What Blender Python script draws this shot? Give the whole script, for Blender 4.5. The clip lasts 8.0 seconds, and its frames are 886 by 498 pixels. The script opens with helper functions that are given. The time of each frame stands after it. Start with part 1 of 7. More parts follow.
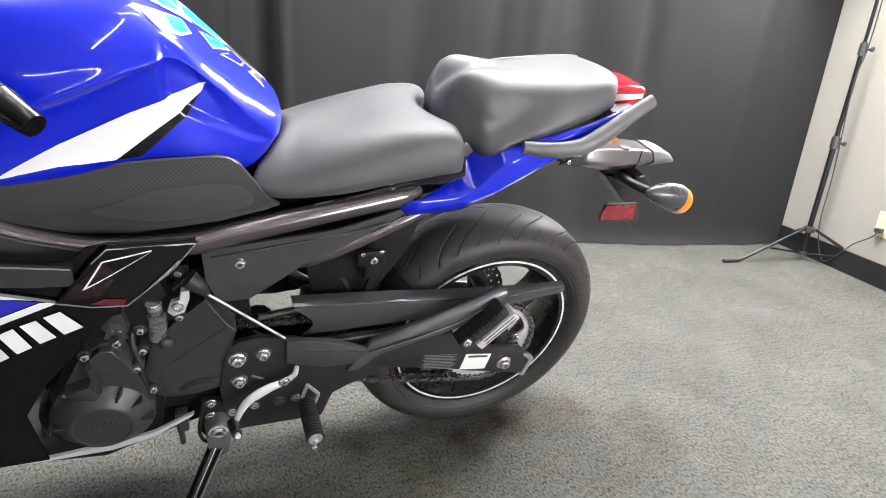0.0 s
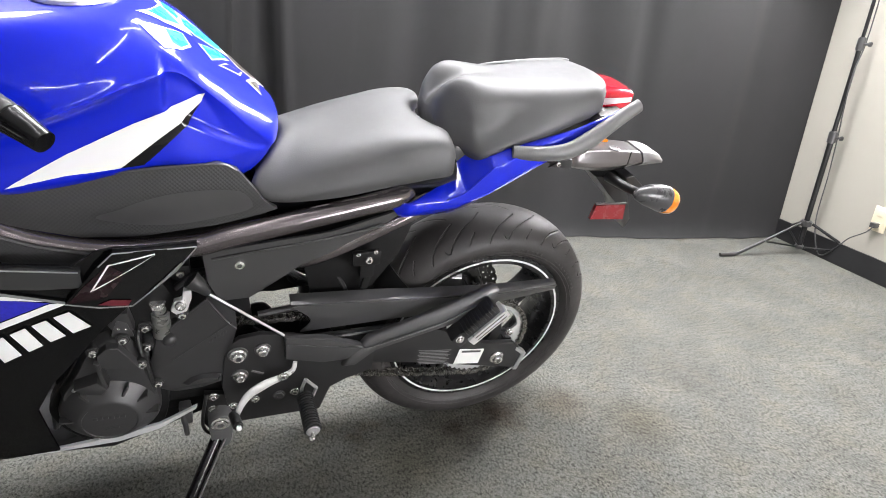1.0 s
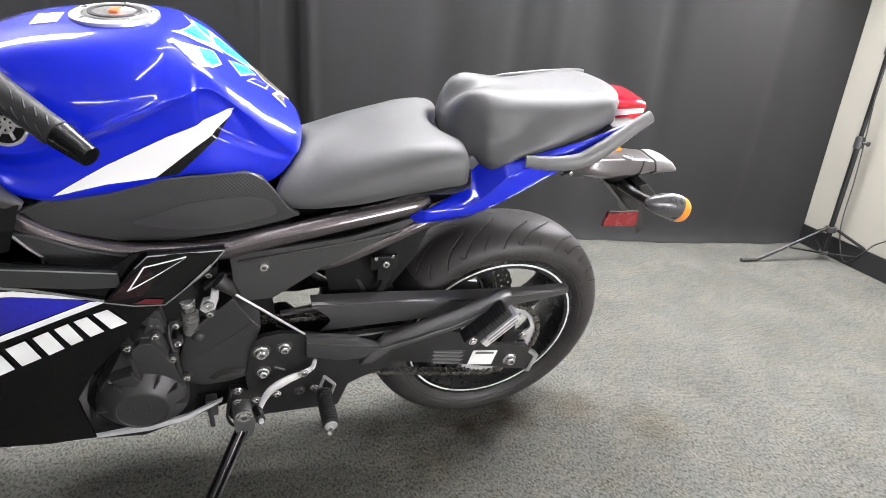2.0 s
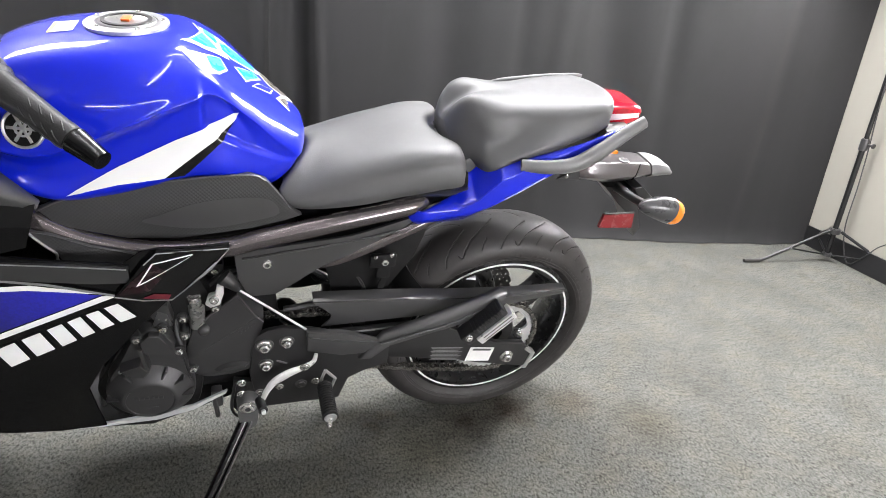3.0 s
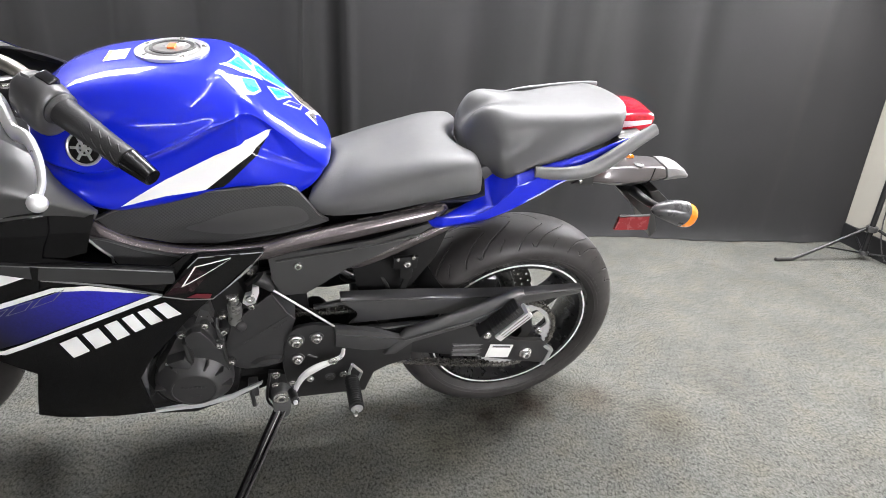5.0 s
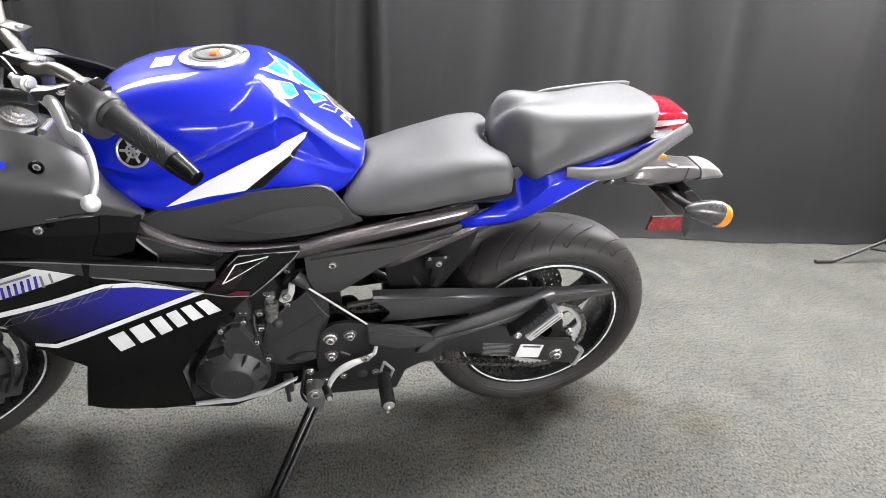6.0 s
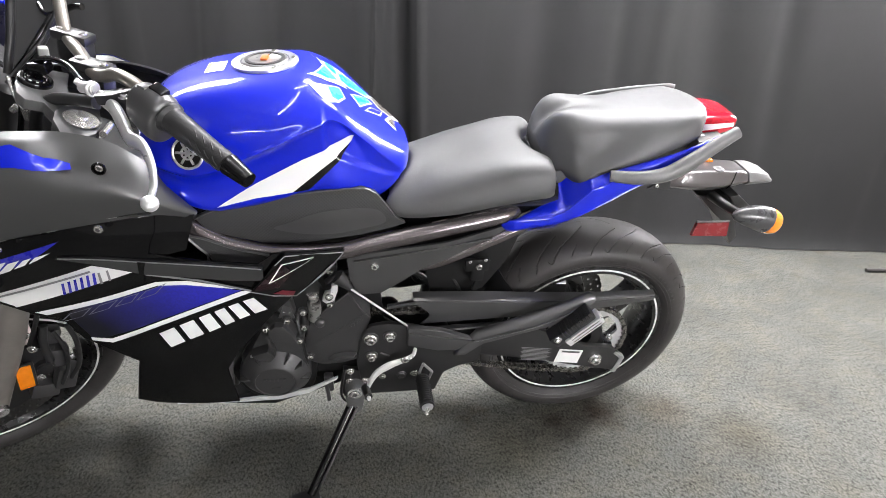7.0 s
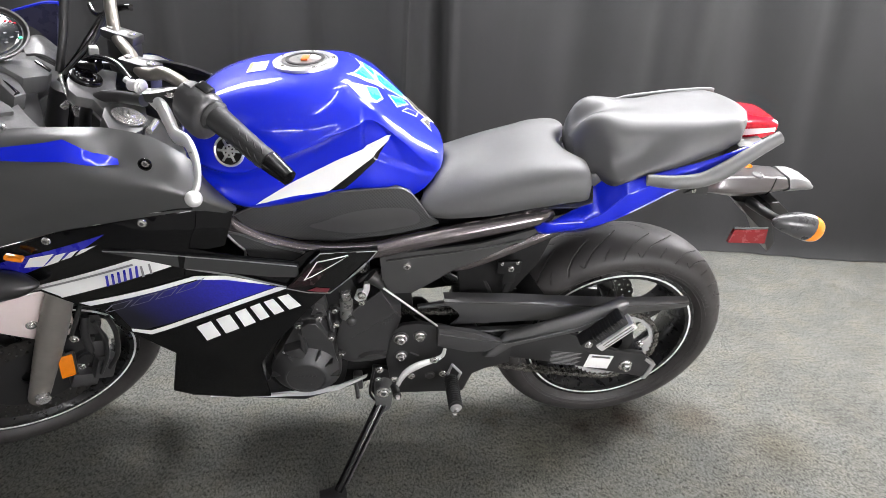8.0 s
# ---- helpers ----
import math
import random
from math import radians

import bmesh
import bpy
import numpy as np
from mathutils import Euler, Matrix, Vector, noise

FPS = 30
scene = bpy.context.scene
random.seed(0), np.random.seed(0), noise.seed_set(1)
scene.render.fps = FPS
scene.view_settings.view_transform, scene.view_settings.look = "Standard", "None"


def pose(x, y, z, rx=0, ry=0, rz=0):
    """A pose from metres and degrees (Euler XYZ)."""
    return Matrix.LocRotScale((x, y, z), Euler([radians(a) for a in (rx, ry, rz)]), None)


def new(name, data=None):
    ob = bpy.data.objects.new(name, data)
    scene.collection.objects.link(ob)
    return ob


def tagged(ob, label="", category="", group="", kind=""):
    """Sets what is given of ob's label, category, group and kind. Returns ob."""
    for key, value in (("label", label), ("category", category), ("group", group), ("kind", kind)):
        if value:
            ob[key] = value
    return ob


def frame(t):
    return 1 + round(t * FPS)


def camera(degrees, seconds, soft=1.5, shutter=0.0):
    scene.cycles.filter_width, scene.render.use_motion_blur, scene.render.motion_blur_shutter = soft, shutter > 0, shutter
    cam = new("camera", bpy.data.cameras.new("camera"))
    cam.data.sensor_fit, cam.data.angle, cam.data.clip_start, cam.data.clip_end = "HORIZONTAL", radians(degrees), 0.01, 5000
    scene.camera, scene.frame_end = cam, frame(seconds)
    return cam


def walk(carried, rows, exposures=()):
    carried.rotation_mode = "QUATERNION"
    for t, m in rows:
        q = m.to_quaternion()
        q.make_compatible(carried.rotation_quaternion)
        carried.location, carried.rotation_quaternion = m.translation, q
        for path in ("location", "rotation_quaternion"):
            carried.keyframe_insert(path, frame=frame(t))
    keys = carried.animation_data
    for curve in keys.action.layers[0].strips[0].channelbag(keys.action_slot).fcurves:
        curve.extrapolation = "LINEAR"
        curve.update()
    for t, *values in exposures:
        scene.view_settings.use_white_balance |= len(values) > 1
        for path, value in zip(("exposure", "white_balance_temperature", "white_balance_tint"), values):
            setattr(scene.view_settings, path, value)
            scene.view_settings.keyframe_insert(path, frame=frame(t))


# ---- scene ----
EXPOSURE = 0.26
cam = camera(77.14, 8.0, soft=0.5)
# seconds, eye x y z, yaw, pitch, roll in degrees
ROWS = [
    (0.0, 0.1321, -1.1928, 0.9331, -23.67, -19.71, 3.73),
    (0.5, 0.1354, -1.2061, 0.9473, -23.76, -20.24, 3.70),
    (1.0, 0.1393, -1.2262, 0.9652, -23.34, -20.76, 3.65),
    (1.5, 0.1382, -1.2455, 0.9807, -21.91, -20.81, 3.38),
    (3.0, 0.1499, -1.2987, 1.0145, -19.97, -21.54, 3.90),
    (3.5, 0.1560, -1.3145, 1.0274, -19.57, -21.70, 3.30),
    (4.0, 0.1614, -1.3324, 1.0394, -18.85, -21.65, 2.88),
    (4.5, 0.1621, -1.3490, 1.0511, -17.60, -22.02, 2.79),
    (6.0, 0.1537, -1.3761, 1.0561, -12.95, -22.10, 1.42),
    (6.5, 0.1422, -1.3757, 1.0569, -11.03, -22.05, 1.04),
    (7.0, 0.1323, -1.3761, 1.0564, -9.48, -21.83, 0.87),
    (7.5, 0.1239, -1.3757, 1.0565, -8.20, -21.86, 0.99),
    (8.0, 0.1141, -1.3775, 1.0527, -6.82, -21.56, 1.11),
]
walk(cam, [(t, pose(x, y, z, 90 + pitch, 0, yaw) @ pose(0, 0, 0, 0, 0, roll)) for t, x, y, z, yaw, pitch, roll in ROWS],
     exposures=[(0.0, EXPOSURE), (8.0, EXPOSURE)])

# ---- world and light ----
world = bpy.data.worlds.new("room_world")
world.use_nodes = True
world.node_tree.nodes["Background"].inputs[0].default_value = (0.9, 0.95, 1.0, 1)
world.node_tree.nodes["Background"].inputs[1].default_value = 0.02
scene.world = world
TROFFER_STRENGTH = 43.0
PANEL_STRENGTH = 72.0
FRONT_STRENGTH = 28.0
TUBE_STRENGTH = 28.0


# ---- materials ----
def node_mat(name):
    m = bpy.data.materials.new(name)
    m.use_nodes = True
    nt = m.node_tree
    return m, nt, nt.nodes["Principled BSDF"]


def noise_tex(nt, scale, detail=4.0, rough=0.55, stretch=None):
    tex = nt.nodes.new("ShaderNodeTexNoise")
    tex.inputs["Scale"].default_value, tex.inputs["Detail"].default_value = scale, detail
    tex.inputs["Roughness"].default_value = rough
    coord = nt.nodes.new("ShaderNodeTexCoord")
    if stretch:
        mp = nt.nodes.new("ShaderNodeMapping")
        mp.inputs["Scale"].default_value = stretch
        nt.links.new(coord.outputs["Object"], mp.inputs[0])
        nt.links.new(mp.outputs[0], tex.inputs["Vector"])
    else:
        nt.links.new(coord.outputs["Object"], tex.inputs["Vector"])
    return tex


def ramp(nt, src, stops):
    r = nt.nodes.new("ShaderNodeValToRGB")
    els = r.color_ramp.elements
    while len(els) < len(stops):
        els.new(0.5)
    for e, (p, c) in zip(els, stops):
        e.position, e.color = p, (*c, 1)
    nt.links.new(src, r.inputs[0])
    return r


def mix_rgb(nt, fac, a, b, mode="MIX"):
    mx = nt.nodes.new("ShaderNodeMix")
    mx.data_type, mx.blend_type = "RGBA", mode
    for key, v in ((0, fac), (6, a), (7, b)):
        if hasattr(v, "node"):
            nt.links.new(v, mx.inputs[key])
        else:
            mx.inputs[key].default_value = v if key == 0 else (*v, 1)
    return mx.outputs[2]


def surface(name, color, rough=0.5, metal=0.0, coat=0.0, grain=0.0, grain_scale=400.0, wear=0.12, wear_scale=9.0, spec=0.5,
            rough_var=0.08, coat_rough=0.03, transmission=0.0, ior=1.45):
    """A painted, moulded or metal surface with soft colour wear, uneven gloss and fine grain."""
    m, nt, b = node_mat(name)
    big = noise_tex(nt, wear_scale, 5.0)
    lo = tuple(c * (1 - wear) for c in color)
    hi = tuple(min(1, c * (1 + wear)) for c in color)
    col = ramp(nt, big.outputs[0], [(0.3, lo), (0.7, hi)])
    nt.links.new(col.outputs[0], b.inputs["Base Color"])
    fine = noise_tex(nt, wear_scale * 7, 3.0)
    mr = nt.nodes.new("ShaderNodeMapRange")
    mr.inputs[1].default_value, mr.inputs[2].default_value = 0.3, 0.7
    mr.inputs[3].default_value, mr.inputs[4].default_value = max(0, rough - rough_var), min(1, rough + rough_var)
    nt.links.new(fine.outputs[0], mr.inputs[0])
    nt.links.new(mr.outputs[0], b.inputs["Roughness"])
    b.inputs["Metallic"].default_value = metal
    b.inputs["Coat Weight"].default_value, b.inputs["Coat Roughness"].default_value = coat, coat_rough
    b.inputs["Specular IOR Level"].default_value = spec
    b.inputs["Transmission Weight"].default_value, b.inputs["IOR"].default_value = transmission, ior
    if grain:
        g = noise_tex(nt, grain_scale, 2.0)
        bump = nt.nodes.new("ShaderNodeBump")
        bump.inputs["Strength"].default_value, bump.inputs["Distance"].default_value = grain, 0.002
        nt.links.new(g.outputs[0], bump.inputs["Height"])
        nt.links.new(bump.outputs[0], b.inputs["Normal"])
    return m


BLUE = surface("blue_pearl_paint", (0.0008, 0.011, 0.50), 0.45, 0.1, coat=1.0, wear=0.0, rough_var=0.01, coat_rough=0.012, spec=0.2)
BLUE_DECAL = surface("blue_decal", (0.018, 0.018, 0.33), 0.28, coat=0.7, wear=0.15, wear_scale=5)
BLACK_GLOSS = surface("black_gloss_paint", (0.0025, 0.0025, 0.003), 0.22, coat=0.4, wear=0.1, rough_var=0.02, spec=0.3)
BLACK_MATT = surface("black_matt_plastic", (0.038, 0.0374, 0.0386), 0.34, grain=0.05, grain_scale=900, wear=0.12, spec=1.0, rough_var=0.03)
BLACK_SATIN = surface("black_satin_paint", (0.018, 0.0178, 0.0186), 0.32, grain=0.04, grain_scale=600, wear=0.1, spec=0.7, rough_var=0.03)
ENGINE = surface("engine_grey_paint", (0.032, 0.0317, 0.0325), 0.46, 0.1, grain=0.06, grain_scale=700, wear=0.12, spec=0.6, rough_var=0.03)
COWL_GREY = surface("cowl_dark_plastic", (0.037, 0.037, 0.038), 0.44, grain=0.03, grain_scale=800, wear=0.05, spec=1.0, rough_var=0.02)
FRAME = surface("frame_bronze_paint", (0.16, 0.142, 0.147), 0.21, 0.8, wear=0.02, rough_var=0.01)
VINYL = surface("seat_vinyl", (0.045, 0.045, 0.0465), 0.56, grain=0.10, grain_scale=520, wear=0.05, spec=0.85, rough_var=0.02)
# Near-black for inner parts; the shade of the gaps is put into this colour.
INNER_SHADE_BLACK = surface("inner_shade_black", (0.008, 0.008, 0.0083), 0.5, grain=0.05, grain_scale=500, wear=0.15, spec=0.3)
RUBBER = surface("tyre_rubber", (0.031, 0.0288, 0.0284), 0.52, grain=0.10, grain_scale=300, wear=0.25, wear_scale=14, rough_var=0.05, spec=0.4)
GRIP_RUBBER = surface("grip_rubber", (0.019, 0.019, 0.0196), 0.45, grain=0.2, grain_scale=500, wear=0.2)
RIM = surface("rim_black", (0.006, 0.006, 0.0065), 0.3, coat=0.3, wear=0.1)
STEEL = surface("zinc_steel", (0.66, 0.65, 0.635), 0.2, 0.75, wear=0.03, wear_scale=20, rough_var=0.0, spec=0.8)
ALU = surface("brushed_aluminium", (0.62, 0.62, 0.62), 0.32, 0.8, wear=0.06, wear_scale=30, rough_var=0.03)
FORK_GREY = surface("fork_grey_paint", (0.21, 0.195, 0.18), 0.38, 0.35, wear=0.15)
LEVER = surface("cast_lever_silver", (0.72, 0.715, 0.71), 0.3, 0.5, wear=0.05, rough_var=0.03)
BAR_STEEL = surface("bar_champagne_metal", (0.30, 0.28, 0.25), 0.35, 0.75, wear=0.04, rough_var=0.02)
GREY_PLASTIC = surface("grey_grab_plastic", (0.12, 0.12, 0.12), 0.4, grain=0.15, grain_scale=700, wear=0.12)
TAIL_GREY = surface("tail_grey_metallic", (0.085, 0.078, 0.079), 0.3, 0.5, coat=0.4, wear=0.02, rough_var=0.01)
WHITE = surface("white_decal", (0.72, 0.72, 0.71), 0.32, coat=0.3, wear=0.0, rough_var=0.0)
SILVER_DECAL = surface("silver_decal", (0.2, 0.2, 0.2), 0.3, 0.2, coat=0.5, wear=0.02, rough_var=0.0)
LINE_DECAL = surface("thin_line_decal", (0.17, 0.17, 0.2), 0.3, coat=0.5, wear=0.05)
CYAN = surface("cyan_decal", (0.03, 0.55, 0.62), 0.3, coat=0.6, wear=0.1)


def faded_blue():
    """Printed flash that runs from deep blue out to black."""
    m, nt, b = node_mat("blue_to_black_decal")
    co = nt.nodes.new("ShaderNodeTexCoord")
    dot = nt.nodes.new("ShaderNodeVectorMath")
    dot.operation = "DOT_PRODUCT"
    dot.inputs[1].default_value = (0.72, 0, 0.7)
    nt.links.new(co.outputs["Object"], dot.inputs[0])
    mr = nt.nodes.new("ShaderNodeMapRange")
    mr.inputs[1].default_value, mr.inputs[2].default_value = FADE
    nt.links.new(dot.outputs["Value"], mr.inputs[0])
    grain = noise_tex(nt, 260.0, 2.0)
    gr = ramp(nt, grain.outputs[0], [(0.3, (0.85, 0.85, 0.85)), (0.7, (1.15, 1.15, 1.15))])
    col = ramp(nt, mr.outputs[0], [(0.0, (0.005, 0.005, 0.012)), (0.45, (0.010, 0.010, 0.12)), (1.0, (0.018, 0.018, 0.36))])
    nt.links.new(mix_rgb(nt, 1.0, col.outputs[0], gr.outputs[0], "MULTIPLY"), b.inputs["Base Color"])
    b.inputs["Roughness"].default_value, b.inputs["Coat Weight"].default_value = 0.3, 0.6
    return m


FADE = (0.16, 0.36)
BLUE_FADE = faded_blue()
GOLD_GREY = surface("smoke_decal", (0.12, 0.11, 0.09), 0.3, coat=0.6, wear=0.1)
RED_LENS = surface("red_lens", (0.5, 0.006, 0.02), 0.12, coat=1.0, wear=0.3, wear_scale=60)
DARK_RED = surface("dark_red_reflector", (0.22, 0.015, 0.02), 0.25, coat=0.6, grain=0.3, grain_scale=500, wear=0.1)
ORANGE = surface("amber_lens", (0.7, 0.2, 0.008), 0.18, coat=1.0, wear=0.1, wear_scale=60)
LABEL_WHITE = surface("label_white", (0.72, 0.72, 0.7), 0.5, wear=0.05)
LABEL_GREY = surface("label_print_grey", (0.16, 0.16, 0.16), 0.5, wear=0.05)
DISC_STEEL = surface("dark_disc_steel", (0.09, 0.088, 0.085), 0.38, 0.8, wear=0.15, wear_scale=40)
CHAIN = surface("chain_steel", (0.24, 0.23, 0.215), 0.24, 0.85, wear=0.25, wear_scale=90)
GLASS_DARK = surface("instrument_lens", (0.01, 0.012, 0.015), 0.08, coat=1.0, wear=0.1)
FENDER_WHITE = surface("pale_fender_paint", (0.64, 0.55, 0.54), 0.3, coat=0.6, wear=0.02, rough_var=0.0)
PURPLE_BLACK = surface("dark_plum_gloss", (0.009, 0.001, 0.003), 0.25, coat=0.8, wear=0.1)
WALL = surface("cream_wall_paint", (0.33, 0.315, 0.275), 0.6, grain=0.08, grain_scale=250, wear=0.03, wear_scale=2)
CEIL = surface("ceiling_white", (0.42, 0.42, 0.415), 0.8, grain=0.2, grain_scale=120, wear=0.03)
DARK_WALL = surface("grey_wall_paint", (0.07, 0.07, 0.07), 0.7, grain=0.08, grain_scale=250, wear=0.05, wear_scale=2)
WHITE_WALL = surface("white_wall_paint", (0.36, 0.356, 0.345), 0.7, grain=0.08, grain_scale=250, wear=0.05, wear_scale=2)
BASE_BLACK = surface("black_vinyl_base", (0.016, 0.016, 0.017), 0.4, wear=0.15)
BEIGE = surface("outlet_beige", (0.62, 0.56, 0.42), 0.4, wear=0.04)
YOKE = surface("cast_yoke_grey", (0.105, 0.105, 0.105), 0.42, 0.3, grain=0.1, grain_scale=500, wear=0.1)
STAND_BLACK = surface("stand_black", (0.014, 0.014, 0.015), 0.35, 0.3, wear=0.2)


def dotted(name, color, pitch):
    """Moulded plastic covered with a fine raised dot pattern."""
    m, nt, b = node_mat(name)
    b.inputs["Base Color"].default_value = (*color, 1)
    b.inputs["Roughness"].default_value = 0.42
    co = nt.nodes.new("ShaderNodeTexCoord")
    vor = nt.nodes.new("ShaderNodeTexVoronoi")
    vor.inputs["Scale"].default_value = 1 / pitch
    vor.inputs["Randomness"].default_value = 0.0
    mp = nt.nodes.new("ShaderNodeMapping")
    mp.inputs["Rotation"].default_value = (0, radians(40), 0)
    mp.inputs["Scale"].default_value = (1, 0.001, 1)
    nt.links.new(co.outputs["Object"], mp.inputs[0])
    nt.links.new(mp.outputs[0], vor.inputs["Vector"])
    bump = nt.nodes.new("ShaderNodeBump")
    bump.invert = True
    bump.inputs["Strength"].default_value, bump.inputs["Distance"].default_value = 0.55, 0.0012
    nt.links.new(vor.outputs["Distance"], bump.inputs["Height"])
    nt.links.new(bump.outputs[0], b.inputs["Normal"])
    return m


PAD = dotted("dotted_knee_pad", (0.034, 0.034, 0.0348), 0.0046)
VENT = dotted("dotted_vent_trim", (0.035, 0.035, 0.036), 0.0042)
TRIM_GLOSS = surface("trim_gloss_grey", (0.03, 0.03, 0.031), 0.2, coat=0.6, wear=0.05, rough_var=0.02)


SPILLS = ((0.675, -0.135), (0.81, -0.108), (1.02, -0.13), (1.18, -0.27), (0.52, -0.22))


def carpet_material():
    m, nt, b = node_mat("loop_carpet")

    def turned(scale, stretch, detail, rough, angle):
        tex = noise_tex(nt, scale, detail, rough, stretch=stretch)
        for link in tex.inputs["Vector"].links:
            link.from_node.inputs["Rotation"].default_value = (0, 0, radians(angle))
        return tex

    tick = turned(165.0, (1.0, 0.62, 1.0), 5.0, 0.78, 28)
    row = turned(24.0, (0.8, 2.4, 1.0), 5.0, 0.7, 12)
    fine = noise_tex(nt, 300.0, 3.0, 0.7)
    patch = noise_tex(nt, 3.2, 6.0, 0.62)
    hue = noise_tex(nt, 9.0, 5.0, 0.65)
    base = ramp(nt, hue.outputs[0], [(0.36, (0.106, 0.109, 0.101)), (0.5, (0.113, 0.114, 0.103)), (0.64, (0.121, 0.119, 0.102))])
    dark = ramp(nt, tick.outputs[0], [(0.38, (0.20, 0.19, 0.19)), (0.54, (1.0, 1.0, 1.0)), (0.70, (1.30, 1.30, 1.29))])
    show = ramp(nt, row.outputs[0], [(0.36, (0.55, 0.55, 0.55)), (0.56, (1.0, 1.0, 1.0))])
    wide = ramp(nt, patch.outputs[0], [(0.34, (0.86, 0.86, 0.86)), (0.66, (1.12, 1.12, 1.11))])
    c1 = mix_rgb(nt, show.outputs[0], base.outputs[0], mix_rgb(nt, 1.0, base.outputs[0], dark.outputs[0], "MULTIPLY"))
    streak = ramp(nt, row.outputs[0], [(0.35, (1.04, 1.04, 1.04)), (0.65, (0.94, 0.94, 0.945))])
    c1 = mix_rgb(nt, 1.0, c1, streak.outputs[0], "MULTIPLY")
    c2 = mix_rgb(nt, 1.0, c1, wide.outputs[0], "MULTIPLY")
    tuft = ramp(nt, fine.outputs[0], [(0.32, (0.55, 0.55, 0.55)), (0.68, (1.45, 1.45, 1.45))])
    c3 = mix_rgb(nt, 0.8, c2, tuft.outputs[0], "MULTIPLY")
    loop = tick
    st = noise_tex(nt, 3.3, 5.0, 0.7)
    stain = ramp(nt, st.outputs[0], [(0.62, (1, 1, 1)), (0.75, (0.72, 0.6, 0.5))])
    c4 = mix_rgb(nt, 0.75, c3, stain.outputs[0], "MULTIPLY")
    warp = noise_tex(nt, 9.0, 4.0, 0.7)
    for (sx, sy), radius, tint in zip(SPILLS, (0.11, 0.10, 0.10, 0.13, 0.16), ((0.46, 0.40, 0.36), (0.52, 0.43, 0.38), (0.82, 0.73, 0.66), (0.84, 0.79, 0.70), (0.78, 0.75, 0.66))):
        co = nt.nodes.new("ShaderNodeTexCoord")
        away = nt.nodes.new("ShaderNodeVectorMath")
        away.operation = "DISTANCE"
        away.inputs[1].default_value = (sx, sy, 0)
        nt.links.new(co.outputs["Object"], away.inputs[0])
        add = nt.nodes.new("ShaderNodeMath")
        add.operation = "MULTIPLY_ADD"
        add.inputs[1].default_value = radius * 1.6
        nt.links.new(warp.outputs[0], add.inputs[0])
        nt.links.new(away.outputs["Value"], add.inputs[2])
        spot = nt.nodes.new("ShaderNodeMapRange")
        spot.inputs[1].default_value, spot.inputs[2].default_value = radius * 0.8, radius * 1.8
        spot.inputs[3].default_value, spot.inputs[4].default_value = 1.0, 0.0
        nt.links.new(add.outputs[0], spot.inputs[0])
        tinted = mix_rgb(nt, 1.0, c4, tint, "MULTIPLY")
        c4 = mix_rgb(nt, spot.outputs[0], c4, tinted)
    nt.links.new(c4, b.inputs["Base Color"])
    b.inputs["Roughness"].default_value = 0.95
    b.inputs["Specular IOR Level"].default_value = 0.1
    bump = nt.nodes.new("ShaderNodeBump")
    bump.inputs["Strength"].default_value, bump.inputs["Distance"].default_value = 0.7, 0.003
    nt.links.new(loop.outputs[0], bump.inputs["Height"])
    nt.links.new(bump.outputs[0], b.inputs["Normal"])
    return m


CARPET = carpet_material()


def cloth_material():
    m, nt, b = node_mat("black_drape_cloth")
    big = noise_tex(nt, 1.7, 4.0)
    weave = noise_tex(nt, 700.0, 2.0, stretch=(1, 1, 0.4))
    crumple = noise_tex(nt, 5.0, 5.0, 0.5, stretch=(1, 1, 0.4))
    col = ramp(nt, big.outputs[0], [(0.3, (0.0066, 0.0065, 0.0070)), (0.7, (0.0102, 0.0101, 0.0108))])
    nt.links.new(col.outputs[0], b.inputs["Base Color"])
    b.inputs["Roughness"].default_value = 0.85
    b.inputs["Sheen Weight"].default_value = 0.035
    b.inputs["Sheen Roughness"].default_value = 0.5
    b1 = nt.nodes.new("ShaderNodeBump")
    b1.inputs["Strength"].default_value, b1.inputs["Distance"].default_value = 0.3, 0.014
    nt.links.new(crumple.outputs[0], b1.inputs["Height"])
    b2 = nt.nodes.new("ShaderNodeBump")
    b2.inputs["Strength"].default_value, b2.inputs["Distance"].default_value = 0.25, 0.001
    nt.links.new(weave.outputs[0], b2.inputs["Height"])
    nt.links.new(b1.outputs[0], b2.inputs["Normal"])
    nt.links.new(b2.outputs[0], b.inputs["Normal"])
    return m


CLOTH = cloth_material()


def glow(name, color, strength):
    m, nt, b = node_mat(name)
    b.inputs["Base Color"].default_value = (*(c * 0.5 for c in color), 1)
    b.inputs["Emission Color"].default_value = (*color, 1)
    b.inputs["Emission Strength"].default_value = strength
    return m


TROFFER_LIGHT = glow("lit_ceiling_panel", (1.0, 0.985, 1.01), TROFFER_STRENGTH)
PANEL_LIGHT = glow("lit_softbox_cloth", (1.0, 0.98, 1.0), PANEL_STRENGTH)
TUBE_LIGHT = glow("lit_ceiling_tube", (1.0, 0.985, 1.005), TUBE_STRENGTH)
# Glow of the added front fill that lifts the dark flank.
FRONT_LIGHT = glow("front_fill_cloth", (1.0, 0.98, 1.0), FRONT_STRENGTH)
GREEN_LAMP = glow("green_indicator", (0.02, 0.75, 0.30), 0.8)


